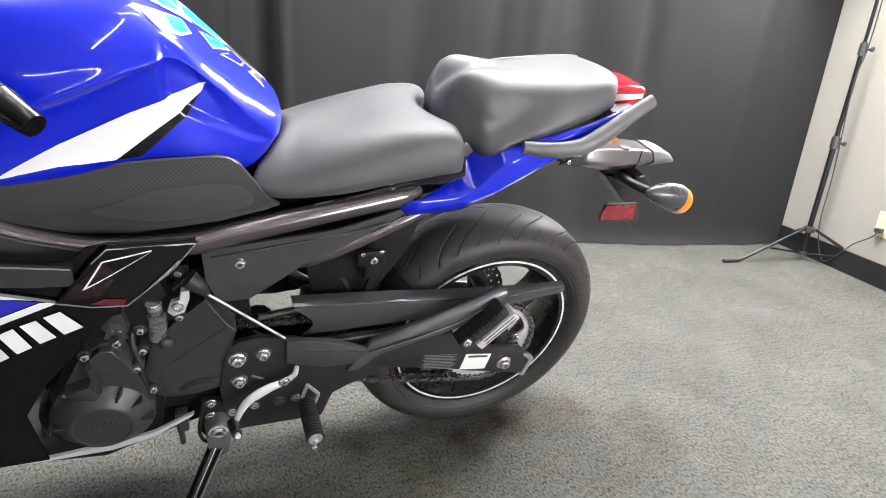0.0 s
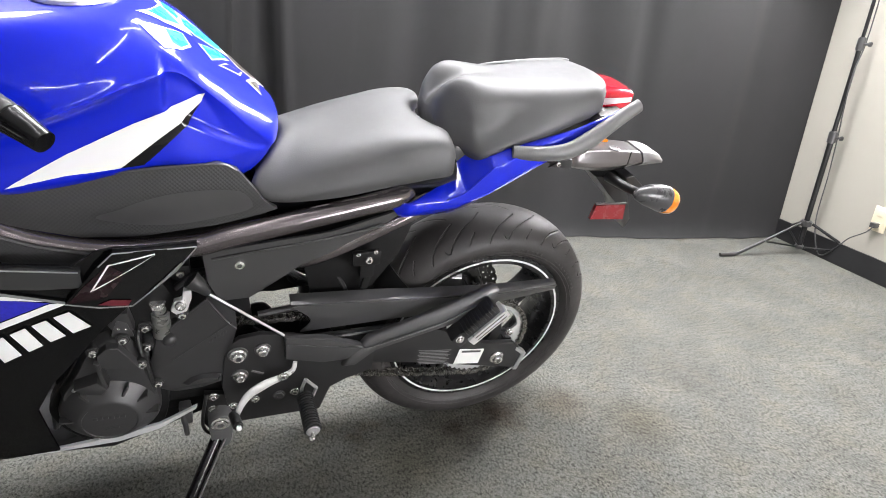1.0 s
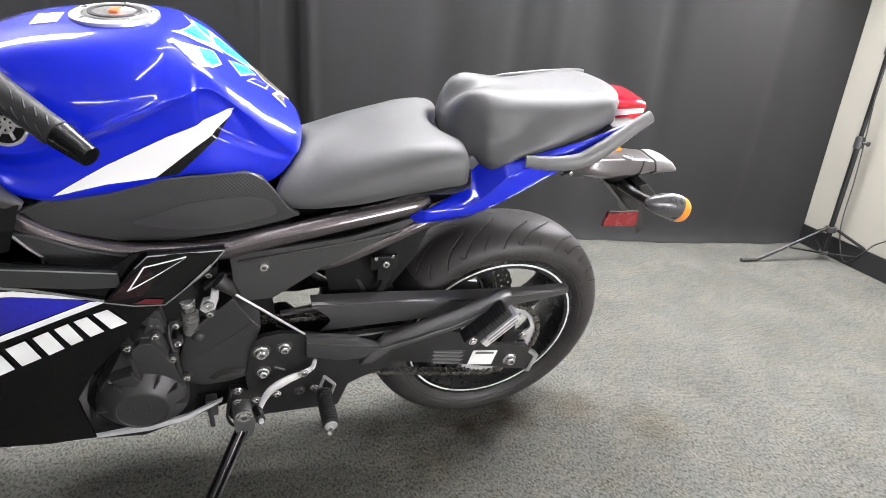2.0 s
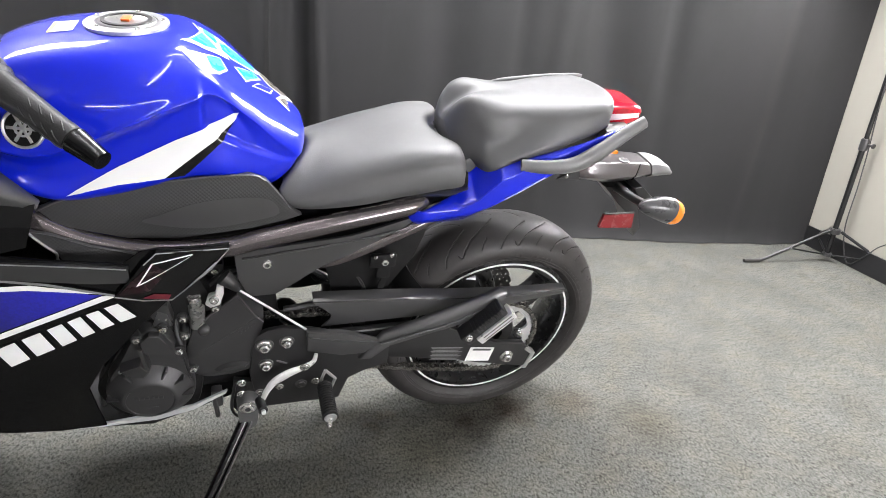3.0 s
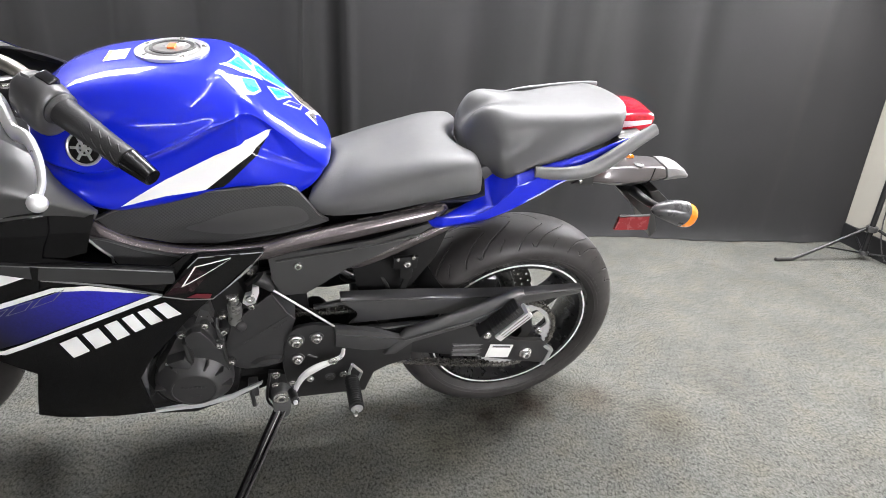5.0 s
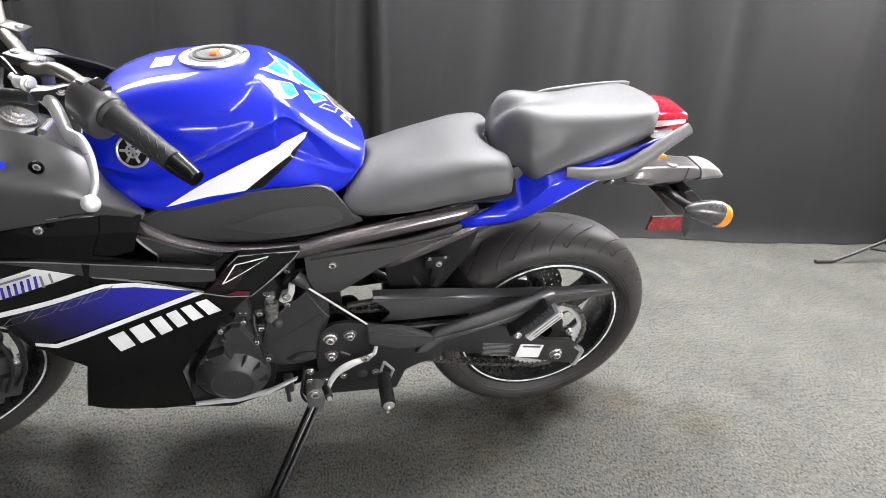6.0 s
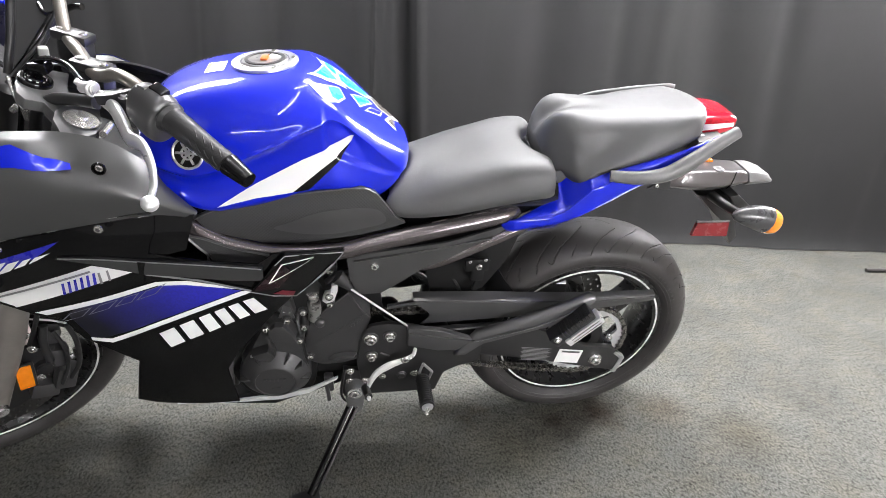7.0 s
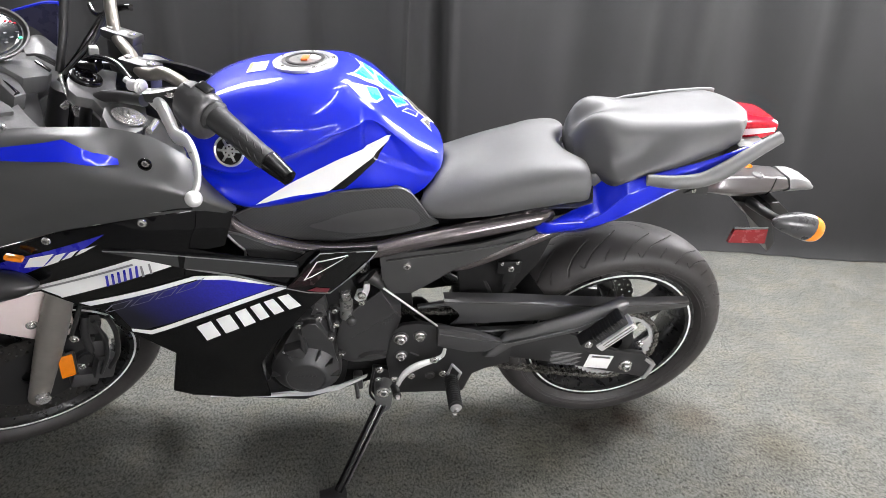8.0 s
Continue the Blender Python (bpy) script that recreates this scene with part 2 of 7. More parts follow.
# ---- building tools ----
def spline(pts, n, closed=False):
    """n points along a Catmull-Rom curve through pts, evenly spread by control point."""
    P = [np.array(p, float) for p in pts]
    k = len(P)
    if k == 2 and not closed:
        return [P[0] + (P[1] - P[0]) * i / (n - 1) for i in range(n)]
    seglen = [np.linalg.norm(P[(i + 1) % k] - P[i]) + 1e-9 for i in range(k if closed else k - 1)]
    acc = np.concatenate([[0], np.cumsum(seglen)])
    out = []
    for i in range(n):
        s = acc[-1] * i / (n if closed else n - 1)
        j = min(int(np.searchsorted(acc, s, side="right")) - 1, len(seglen) - 1)
        u = (s - acc[j]) / seglen[j]
        if closed:
            a, b, c, d = P[(j - 1) % k], P[j], P[(j + 1) % k], P[(j + 2) % k]
        else:
            b, c = P[j], P[j + 1]
            a = P[j - 1] if j > 0 else 2 * b - c
            d = P[j + 2] if j + 2 < k else 2 * c - b
        out.append(0.5 * (2 * b + (c - a) * u + (2 * a - 5 * b + 4 * c - d) * u * u + (3 * b - a - 3 * c + d) * u ** 3))
    return out


def part(name, bm, material, parent, label="", flat=False):
    """Links a bmesh as one mesh object under a thing or a part."""
    bmesh.ops.recalc_face_normals(bm, faces=bm.faces[:])
    me = bpy.data.meshes.new(name)
    for f in bm.faces:
        f.smooth = not flat
    bm.to_mesh(me)
    bm.free()
    if not flat:
        me.set_sharp_from_angle(angle=radians(38))
    me.materials.append(material)
    ob = new(name, me)
    ob.parent = parent
    if label:
        tagged(ob, label=label)
    return ob


def grid_mesh(rows, close_u=False, close_v=False, caps=False):
    """A bmesh from rows of points; close_u joins each row's ends, close_v joins first and last row."""
    bm = bmesh.new()
    V = [[bm.verts.new(p) for p in row] for row in rows]
    nv, nu = len(V), len(V[0])
    for i in range(nv if close_v else nv - 1):
        for j in range(nu if close_u else nu - 1):
            bm.faces.new((V[i][j], V[i][(j + 1) % nu], V[(i + 1) % nv][(j + 1) % nu], V[(i + 1) % nv][j]))
    if caps:
        bm.faces.new(V[0])
        bm.faces.new(V[-1])
    return bm


def thicken(bm, depth):
    """Gives an open sheet a thickness towards the inside of its normals."""
    bm.normal_update()
    bmesh.ops.solidify(bm, geom=bm.faces[:], thickness=depth)
    return bm


def skin(curves, nu=40, nv=16, depth=0.003):
    """A shell lofted through lengthwise curves."""
    L = [spline(c, nu) for c in curves]
    cols = [spline([l[j] for l in L], nv) for j in range(nu)]
    rows = [[cols[j][i] for j in range(nu)] for i in range(nv)]
    return thicken(grid_mesh(rows), depth)


def loft(rings, n=36, m=40, caps=True):
    """A closed body through rings of points, each ring closed."""
    R = [spline(r, n, closed=True) for r in rings]
    cols = [spline([r[j] for r in R], m) for j in range(n)]
    return grid_mesh([[cols[j][i] for j in range(n)] for i in range(m)], close_u=True, caps=caps)


def half_ring(x, half):
    """A ring across the machine at x from its right-hand half, listed from the top middle down: (y, z)."""
    pts = [(x, y, z) for y, z in half]
    return pts + [(x, -y, z) for y, z in reversed(half) if abs(y) > 1e-6]


def plate(outline, y0, y1, bevel=0.003, smooth=0):
    """An outline in x, z given a thickness from y0 to y1, with rounded edges. smooth: points of a curve through it."""
    pts = spline(outline, smooth, closed=True) if smooth else outline
    bm = bmesh.new()
    lo = [bm.verts.new((p[0], y0, p[1])) for p in pts]
    hi = [bm.verts.new((p[0], y1, p[1])) for p in pts]
    n = len(pts)
    bm.faces.new(lo)
    bm.faces.new(list(reversed(hi)))
    for i in range(n):
        bm.faces.new((lo[i], hi[i], hi[(i + 1) % n], lo[(i + 1) % n]))
    bm.normal_update()
    if bevel:
        big = [e for e in bm.edges if abs(e.verts[0].co.y - e.verts[1].co.y) < 1e-7]
        bmesh.ops.bevel(bm, geom=big, offset=bevel, segments=2, affect="EDGES", profile=0.6, clamp_overlap=True)
    return bm


def frustum(outline, y0, y1, inset, smooth=0, lip=0.0, rounded=0.003):
    """A cast boss: an outline in x, z at y0 that draws in by a share to y1, with a narrow rounded edge and, if wished, a sunk face."""
    pts = [np.array(p, float) for p in (spline(outline, smooth, closed=True) if smooth else outline)]
    mid = sum(pts) / len(pts)
    reach = max(np.linalg.norm(p - mid) for p in pts)
    way = 1 if y1 > y0 else -1

    def ring(y, k):
        return [(mid[0] + (p[0] - mid[0]) * k, y, mid[1] + (p[1] - mid[1]) * k) for p in pts]

    edge = rounded / reach
    levels = [(y0, 1.0), (y1 - way * rounded * 1.2, 1 - inset + edge * 0.3), (y1 - way * rounded * 0.35, 1 - inset - edge * 0.25), (y1, 1 - inset - edge)]
    if lip:
        levels += [(y1, 1 - inset - edge * 2), (y1 - way * lip, 1 - inset - edge * 2.6)]
    return grid_mesh([ring(y, k) for y, k in levels], close_u=True, caps=True)


def fine_polygon(outline, step):
    """A polygon in x, z cut into small triangles."""
    bm = bmesh.new()
    bm.faces.new([bm.verts.new((p[0], 0, p[1])) for p in outline])
    bmesh.ops.triangulate(bm, faces=bm.faces[:])
    for _ in range(9):
        longs = [e for e in bm.edges if e.calc_length() > step]
        if not longs:
            break
        bmesh.ops.subdivide_edges(bm, edges=longs, cuts=1, use_grid_fill=False)
        bmesh.ops.triangulate(bm, faces=[f for f in bm.faces if len(f.verts) > 3])
        bmesh.ops.beautify_fill(bm, faces=bm.faces[:], edges=[e for e in bm.edges if not e.is_boundary])
    return bm


def panel(outline, depth_at, thick=0.003, step=0.02, smooth=0):
    """A curved body panel: an outline in x, z set out sideways by depth_at(x, z)."""
    pts = spline(outline, smooth, closed=True) if smooth else outline
    bm = fine_polygon(pts, step)
    for v in bm.verts:
        v.co.y = depth_at(v.co.x, v.co.z)
    bm.normal_update()
    s = sum(f.normal.y for f in bm.faces)
    if s > 0:
        bmesh.ops.reverse_faces(bm, faces=bm.faces[:])
    bm.normal_update()
    edge = [e for e in bm.edges if e.is_boundary]
    outer = bm.faces[:]
    ret = bmesh.ops.duplicate(bm, geom=outer + bm.edges[:] + bm.verts[:])
    vmap = ret["vert_map"]
    for v in [g for g in ret["geom"] if isinstance(g, bmesh.types.BMVert)]:
        v.co.y += thick
    bmesh.ops.reverse_faces(bm, faces=[g for g in ret["geom"] if isinstance(g, bmesh.types.BMFace)])
    for e in edge:
        a, b = e.verts
        bm.faces.new((a, b, vmap[b], vmap[a]))
    return bm


def tube(pts, r, n=12, m=None, closed=False, flatten=1.0):
    """A bar swept along a smooth curve through pts. r: one radius, or one for each point."""
    k = len(pts)
    m = m or (2 if k == 2 else 6 * k)
    C = spline(pts, m, closed)
    rr = [r] * m if not isinstance(r, (list, tuple)) else [float(q[0]) for q in spline([(v, 0) for v in r], m)]
    rows, ref = [], None
    for i in range(m):
        t = Vector(C[min(i + 1, m - 1)] - C[max(i - 1, 0)]).normalized()
        if ref is None:
            ref = t.cross(Vector((0, 0, 1)) if abs(t.z) < 0.9 else Vector((1, 0, 0))).normalized()
        ref = (ref - t * ref.dot(t)).normalized()
        up = t.cross(ref)
        c = Vector(C[i])
        rows.append([c + (ref * math.cos(a) * flatten + up * math.sin(a)) * rr[i] for a in (2 * math.pi * j / n for j in range(n))])
    return grid_mesh(rows, close_u=True, close_v=closed, caps=not closed)


def lathe(profile, n=48, centre=(0, 0, 0), closed=False):
    """Turns a profile of (radius, y) round the y axis through centre."""
    rows = []
    for i in range(n):
        a = 2 * math.pi * i / n
        rows.append([(centre[0] + r * math.cos(a), centre[1] + y, centre[2] + r * math.sin(a)) for r, y in profile])
    return grid_mesh(rows, close_u=closed, close_v=True)


def merge(*bms):
    """Joins bmeshes into the first."""
    first = bms[0]
    for other in bms[1:]:
        me = bpy.data.meshes.new("join")
        other.to_mesh(me)
        first.from_mesh(me)
        bpy.data.meshes.remove(me)
        other.free()
    return first


def block(centre, size, bevel=0.004, turn=None):
    bm = bmesh.new()
    bmesh.ops.create_cube(bm, size=1.0, matrix=Matrix.Diagonal((*size, 1)))
    if bevel:
        bmesh.ops.bevel(bm, geom=bm.edges[:], offset=bevel, segments=2, affect="EDGES", profile=0.6, clamp_overlap=True)
    bm.transform(Matrix.Translation(centre) @ (turn or Matrix()))
    return bm


def rod(a, b, r, n=16, bevel=0.0, r2=None):
    """A round bar from a to b."""
    a, b = Vector(a), Vector(b)
    d = b - a
    bm = bmesh.new()
    bmesh.ops.create_cone(bm, cap_ends=True, segments=n, radius1=r, radius2=r if r2 is None else r2, depth=d.length)
    if bevel:
        rim = [e for e in bm.edges if len(e.link_faces) == 2 and e.calc_face_angle(0) > 0.9]
        bmesh.ops.bevel(bm, geom=rim, offset=bevel, segments=2, affect="EDGES", clamp_overlap=True)
    bm.transform(Matrix.Translation((a + b) / 2) @ d.to_track_quat("Z", "Y").to_matrix().to_4x4())
    return bm


def bolt_mesh(r=0.009, head=0.007, socket=True):
    """A bolt head that faces -y: washer flange, six-sided body that ends in a dome and, where socket, a hollow in its top."""
    bm = lathe([(r * 1.32, 0.0), (r * 1.32, -head * 0.2), (r * 1.2, -head * 0.34), (r * 1.0, -head * 0.4)], 24)
    rows = []
    for y, k, six in ((-head * 0.3, 1.0, 1.0), (-head * 0.78, 0.98, 0.8), (-head * 0.93, 0.86, 0.3), (-head * 1.0, 0.68, 0.0), (-head * 1.02, 0.46, 0.0)):
        row = []
        for i in range(24):
            a = 2 * math.pi * i / 24
            flat = math.cos(math.pi / 6) / math.cos((a % (math.pi / 3)) - math.pi / 6)
            q = r * k * (1 + (flat - 1) * six)
            row.append((q * math.cos(a), y, q * math.sin(a)))
        rows.append(row)
    bm = merge(bm, grid_mesh(rows, close_u=True))
    last = lathe([(r * 0.46, -head * 1.02), (r * 0.40, -head * 0.5), (0.0005, -head * 0.5)] if socket else [(r * 0.46, -head * 1.02), (r * 0.25, -head * 1.05), (0.0005, -head * 1.06)], 24)
    return merge(bm, last)


def screw_mesh(r=0.007, head=0.004):
    """A button-head screw that faces -y with a hexagon hollow."""
    return lathe([(r, 0.0), (r, -head * 0.35), (r * 0.86, -head * 0.8), (r * 0.55, -head), (r * 0.42, -head), (r * 0.36, -head * 0.3), (0.0004, -head * 0.3)], 18)


from mathutils.bvhtree import BVHTree


def bvh_of(*objects):
    """A search tree of meshes that lie in the machine's own axes."""
    verts, polys = [], []
    for ob in objects:
        k = len(verts)
        verts += [v.co.copy() for v in ob.data.vertices]
        polys += [[k + i for i in p.vertices] for p in ob.data.polygons]
    return BVHTree.FromPolygons(verts, polys)


def decal(outline, tree, lift=0.0012, step=0.016, smooth=0):
    """A thin film that follows the outer skin of a panel, cut to an outline in x, z."""
    way = Vector((0, 1, 0))
    pts = spline(outline, smooth, closed=True) if smooth else outline
    if len(pts) == 4:
        a, b, c, d = [np.array(q, float) for q in pts]
        nu = max(2, int(max(np.linalg.norm(b - a), np.linalg.norm(c - d)) / step * 2) + 2)
        nv = max(2, int(max(np.linalg.norm(d - a), np.linalg.norm(c - b)) / step * 2) + 2)
        U, V = [i / (nu - 1) for i in range(nu)], [i / (nv - 1) for i in range(nv)]
        flat = [[(a * (1 - u) + b * u) * (1 - v) + (d * (1 - u) + c * u) * v for u in U] for v in V]
        bm = grid_mesh([[(q[0], 0, q[1]) for q in row] for row in flat])
    else:
        bm = fine_polygon(pts, step)
    lost = []
    for v in bm.verts:
        hit, normal, _, _ = tree.ray_cast(Vector((v.co.x, 0, v.co.z)) - way, way, 2.0)
        if hit is None:
            lost.append(v)
            continue
        if normal.dot(way) > 0:
            normal = -normal
        v.co = hit + normal * lift
    bmesh.ops.delete(bm, geom=lost, context="VERTS")
    return bm


# ---- the room ----
def slab(name, centre, size, material, label="", bevel=0.0, turn=None):
    ob = part(name, block(centre, size, bevel, turn), material, None, flat=True)
    return tagged(ob, label=label, kind="structure")


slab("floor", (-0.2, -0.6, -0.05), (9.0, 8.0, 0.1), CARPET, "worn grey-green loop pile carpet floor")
slab("ceiling", (-0.2, -0.6, 2.75), (9.0, 8.0, 0.1), CEIL, "white ceiling")
WALL_TURN = pose(0, 0, 0, 0, 0, -11.3)
slab("wall_east", Vector((3.135, 0.83, 1.35)) + WALL_TURN @ Vector((0.06, -1.7, 0)), (0.12, 6.5, 2.7), WALL, "cream painted wall", turn=WALL_TURN)
slab("baseboard", Vector((3.135, 0.83, 0.055)) + WALL_TURN @ Vector((-0.004, -1.7, 0)), (0.012, 6.5, 0.11), BASE_BLACK,
     "black vinyl baseboard along the cream wall", bevel=0.002, turn=WALL_TURN)
slab("wall_north", (-0.2, 3.1, 1.35), (9.0, 0.12, 2.7), WALL, "cream painted wall behind the drapes")
slab("wall_west", (-4.4, -0.6, 1.35), (0.12, 8.0, 2.7), DARK_WALL, "dark grey painted wall")
slab("wall_south", (-0.2, -3.45, 1.35), (9.0, 0.12, 2.7), WHITE_WALL, "white painted wall")


def smooth_end(v):
    """Folds die out in the last stretch before a fastened edge."""
    return 0.15 + 0.85 * min(1.0, max(0.0, v) / 0.25)


def curtain(a, b, folds, seed, label, lap=0.0, depth=0.03, creases=()):
    """A hanging drape from a to b on the floor, with uneven soft folds and a hem that kicks out on the carpet."""
    rng = random.Random(seed)
    a, b = Vector(a), Vector(b)
    d = b - a
    nrm = Vector((d.y, -d.x)).normalized()
    nu, nv = max(60, int(d.length * 110)), 46
    pleats = [(k * 0.75 + rng.uniform(-0.3, 0.3), rng.uniform(0.05, 0.12), rng.uniform(0.1, 0.8)) for k in range(int(d.length / 0.75) + 1)]
    waves = [(rng.uniform(0.6, 1.4) * folds, rng.uniform(0, 6.28), rng.uniform(0.3, 1.0)) for _ in range(5)]
    rows = []
    for i in range(nv):
        z = 2.45 * (i / (nv - 1)) ** 1.25 + 0.004
        row = []
        for j in range(nu):
            u = j / (nu - 1)
            s = u * d.length
            w = sum(k * math.sin(f * s * 6.28 + p + 0.35 * math.sin(z * 2.1 + p)) for f, p, k in waves) / 3.2
            sharp = math.copysign(abs(w) ** 0.8, w)
            amp = depth * (0.2 + 0.8 * min(1, z / 0.7))
            kick = 0.04 * math.exp(-z / 0.035) * (0.85 + 0.15 * math.sin(s * 9 + seed))
            out = amp * sharp + kick + lap
            for s0, wide, deep in pleats:
                q = (s - s0 - 0.02 * math.sin(z * 1.7 + s0 * 5)) / wide
                out -= 1.1 * depth * deep * math.exp(-q * q) * (0.12 + 0.88 * min(1, z / 0.9))
            for s0, wide, deep, slant in creases:
                q = (s - s0 - slant * (z - 0.9)) / wide
                out -= deep * math.exp(-q * q) * (0.15 + 0.85 * min(1, z / 0.5))
            if z < 0.02:
                out += 0.004 * math.sin(s * 31)
            out *= smooth_end(d.length - s)
            p = a + d * u + nrm * out
            row.append((p.x, p.y, z))
        rows.append(row)
    bm = thicken(grid_mesh(rows), 0.003)
    return tagged(part("curtain", bm, CLOTH, None), label, "curtain", "black backdrop drapes")


curtain((-4.2, 2.76), (0.60, 1.535), 1.3, 4, "black cloth backdrop drape with soft folds hanging to the carpet", 0.0, 0.07,
        ((4.78, 0.045, 0.07, 0.02), (4.62, 0.02, -0.025, 0.05), (4.08, 0.10, 0.07, -0.02), (3.72, 0.05, -0.03, 0.12), (3.2, 0.09, 0.06, 0.03)))
curtain((0.478, 1.532), (3.138, 0.862), 0.75, 9, "smooth black cloth backdrop drape ending beside the cream wall", 0.03, 0.035,
        ((0.62, 0.10, 0.05, 0.05), (1.42, 0.12, 0.045, -0.08), (1.16, 0.05, -0.012, 0.05), (0.02, 0.02, -0.012, 0.0)))
CURTAIN_ROD = part("curtain_rod", rod((-4.25, 2.79, 2.47), (3.12, 0.885, 2.47), 0.016), STAND_BLACK, None)
tagged(CURTAIN_ROD, "long black metal rod that carries the drapes", "rod")


def ceiling_panel(centre, yaw):
    """A lit panel set on the ceiling: white tray frame and glowing diffuser."""
    thing = tagged(new("ceiling_light"), "white rectangular ceiling light panel, switched on", "lamp", "ceiling light panels")
    for sx, sy, lx, ly in ((0, 0.30, 1.22, 0.03), (0, -0.30, 1.22, 0.03), (0.605, 0, 0.03, 0.57), (-0.605, 0, 0.03, 0.57)):
        part("frame_side", block((sx, sy, 0.0), (lx, ly, 0.05), 0.003), CEIL, thing)
    part("diffuser", block((0, 0, 0.0), (1.17, 0.56, 0.03), 0.0), TROFFER_LIGHT, thing, "glowing diffuser")
    thing.matrix_basis = pose(*centre, 0, 0, yaw)
    return thing


for cx, cy in ((-1.25, 1.15), (0.92, 0.55), (1.62, -0.1)):
    ceiling_panel((cx, cy, 2.67), -14)


def tube_lights():
    """Thin lit tubes under the ceiling: a row along the white wall and two slanting ones overhead."""
    thing = tagged(new("ceiling_tube_light"), "thin lit white tubes in holders under ceiling and along wall", "lamp")
    z = 2.62
    runs = [((-0.30, -2.3), (0.20, -0.45)), ((0.05, -0.30), (0.55, 0.15))]
    runs += [((x, -3.3), (x + 1.05, -3.3)) for x in (-1.75, -0.55, 0.65, 1.85)]
    for (xa, ya), (xb, yb) in runs:
        h = z if ya > -3 else 2.05
        run = part("tube", rod((xa, ya, h), (xb, yb, h), 0.018, 12), TUBE_LIGHT, thing, "glowing tube")
        for u in (0.02, 0.98):
            x, y = xa + (xb - xa) * u, ya + (yb - ya) * u
            top = (x, y, 2.70) if ya > -3 else (x, -3.39, h)
            part("holder", rod((x, y, h), top, 0.022, 12, 0.004), CEIL, run)
    return thing


tube_lights()


def softbox_head(thing, at, target, wide, high, cloth_material):
    """A black pyramid with a glowing cloth, aimed at target."""
    a, b = wide / 2 + 0.01, high / 2 + 0.01
    rings = [[Vector((dx, y * k, z * k)) for y, z in ((a, b), (-a, b), (-a, -b), (a, -b))] for dx, k in ((0.0, 0.16), (0.18, 0.9), (0.24, 1.0), (0.25, 1.0))]
    head = part("softbox", loft(rings, 64, 10), STAND_BLACK, thing, "black softbox")
    cloth = part("diffuser", block((0.256, 0, 0), (0.008, wide, high), 0.002), cloth_material, head, "glowing white diffuser cloth")
    aim = Matrix.Translation(at) @ (target - at).to_track_quat("X", "Z").to_matrix().to_4x4()
    head.data.transform(aim)
    cloth.data.transform(aim)


def front_fill():
    """An added, unseen fill light behind the one who films: a wide softbox on a three-legged stand."""
    thing = tagged(new("fill_softbox_stand"), "added unseen fill light, a wide glowing softbox on a black tripod stand", "lamp")
    x, y, z = 1.75, -2.85, 0.56
    part("pole", rod((x, y, 0.03), (x, y, z), 0.013, 16, 0.002), STAND_BLACK, thing)
    for k in range(3):
        ang = radians(90 + 120 * k)
        part("leg", rod((x, y, 0.22), (x + 0.3 * math.cos(ang), y + 0.3 * math.sin(ang), 0.008), 0.008, 10), STAND_BLACK, thing)
    softbox_head(thing, Vector((x, y, z)), Vector((0.2, -0.2, 0.50)), 1.6, 0.5, FRONT_LIGHT)
    return thing


front_fill()


def light_stand():
    thing = tagged(new("light_stand"), "black folding tripod light stand on the carpet by the wall", "tripod", kind="")
    x, y = 3.0, 0.615
    part("lower_pole", rod((x, y, 0.03), (x, y, 0.62), 0.013, 16, 0.002), STAND_BLACK, thing)
    part("middle_pole", rod((x, y, 0.62), (x, y, 1.06), 0.0105, 16, 0.002), STAND_BLACK, thing)
    part("upper_pole", rod((x, y, 1.06), (x, y, 2.05), 0.008, 16, 0.002), STAND_BLACK, thing)
    for z, r in ((0.62, 0.02), (1.055, 0.018)):
        col = part("collar", rod((x, y, z - 0.03), (x, y, z + 0.03), r, 14, 0.004), BLACK_MATT, thing)
        part("clamp_knob", merge(rod((x, y - r, z), (x, y - r - 0.025, z), 0.006, 10), rod((x, y - r - 0.02, z), (x, y - r - 0.03, z), 0.012, 10, 0.002)),
             BLACK_MATT, col)
    softbox_head(thing, Vector((x, y, 2.05)), Vector((0.7, -1.3, 0.2)), 0.58, 0.82, PANEL_LIGHT)
    part("hub", rod((x, y, 0.155), (x, y, 0.185), 0.028, 16, 0.004), BLACK_MATT, thing)
    part("lower_hub", rod((x, y, 0.03), (x, y, 0.05), 0.022, 16, 0.003), BLACK_MATT, thing)
    for k in range(3):
        a = math.radians(172 + 120 * k)
        c, s = math.cos(a), math.sin(a)
        leg = part("leg", tube([(x + 0.03 * c, y + 0.03 * s, 0.172), (x + 0.30 * c, y + 0.30 * s, 0.05), (x + 0.40 * c, y + 0.40 * s, 0.008),
                                (x + 0.42 * c, y + 0.42 * s, 0.007)], 0.0075, 8, 14), STAND_BLACK, thing)
        part("rubber_foot", tube([(x + 0.40 * c, y + 0.40 * s, 0.010), (x + 0.49 * c, y + 0.49 * s, 0.010)], 0.0095, 10), RUBBER, leg)
        part("brace", rod((x + 0.02 * c, y + 0.02 * s, 0.04), (x + 0.235 * c, y + 0.235 * s, 0.076), 0.005, 8), STAND_BLACK, thing)
        part("rivet", rod((x + 0.235 * c, y + 0.235 * s - 0.008, 0.078), (x + 0.235 * c, y + 0.235 * s + 0.008, 0.078), 0.005, 8), STEEL, leg)
    return thing


light_stand()

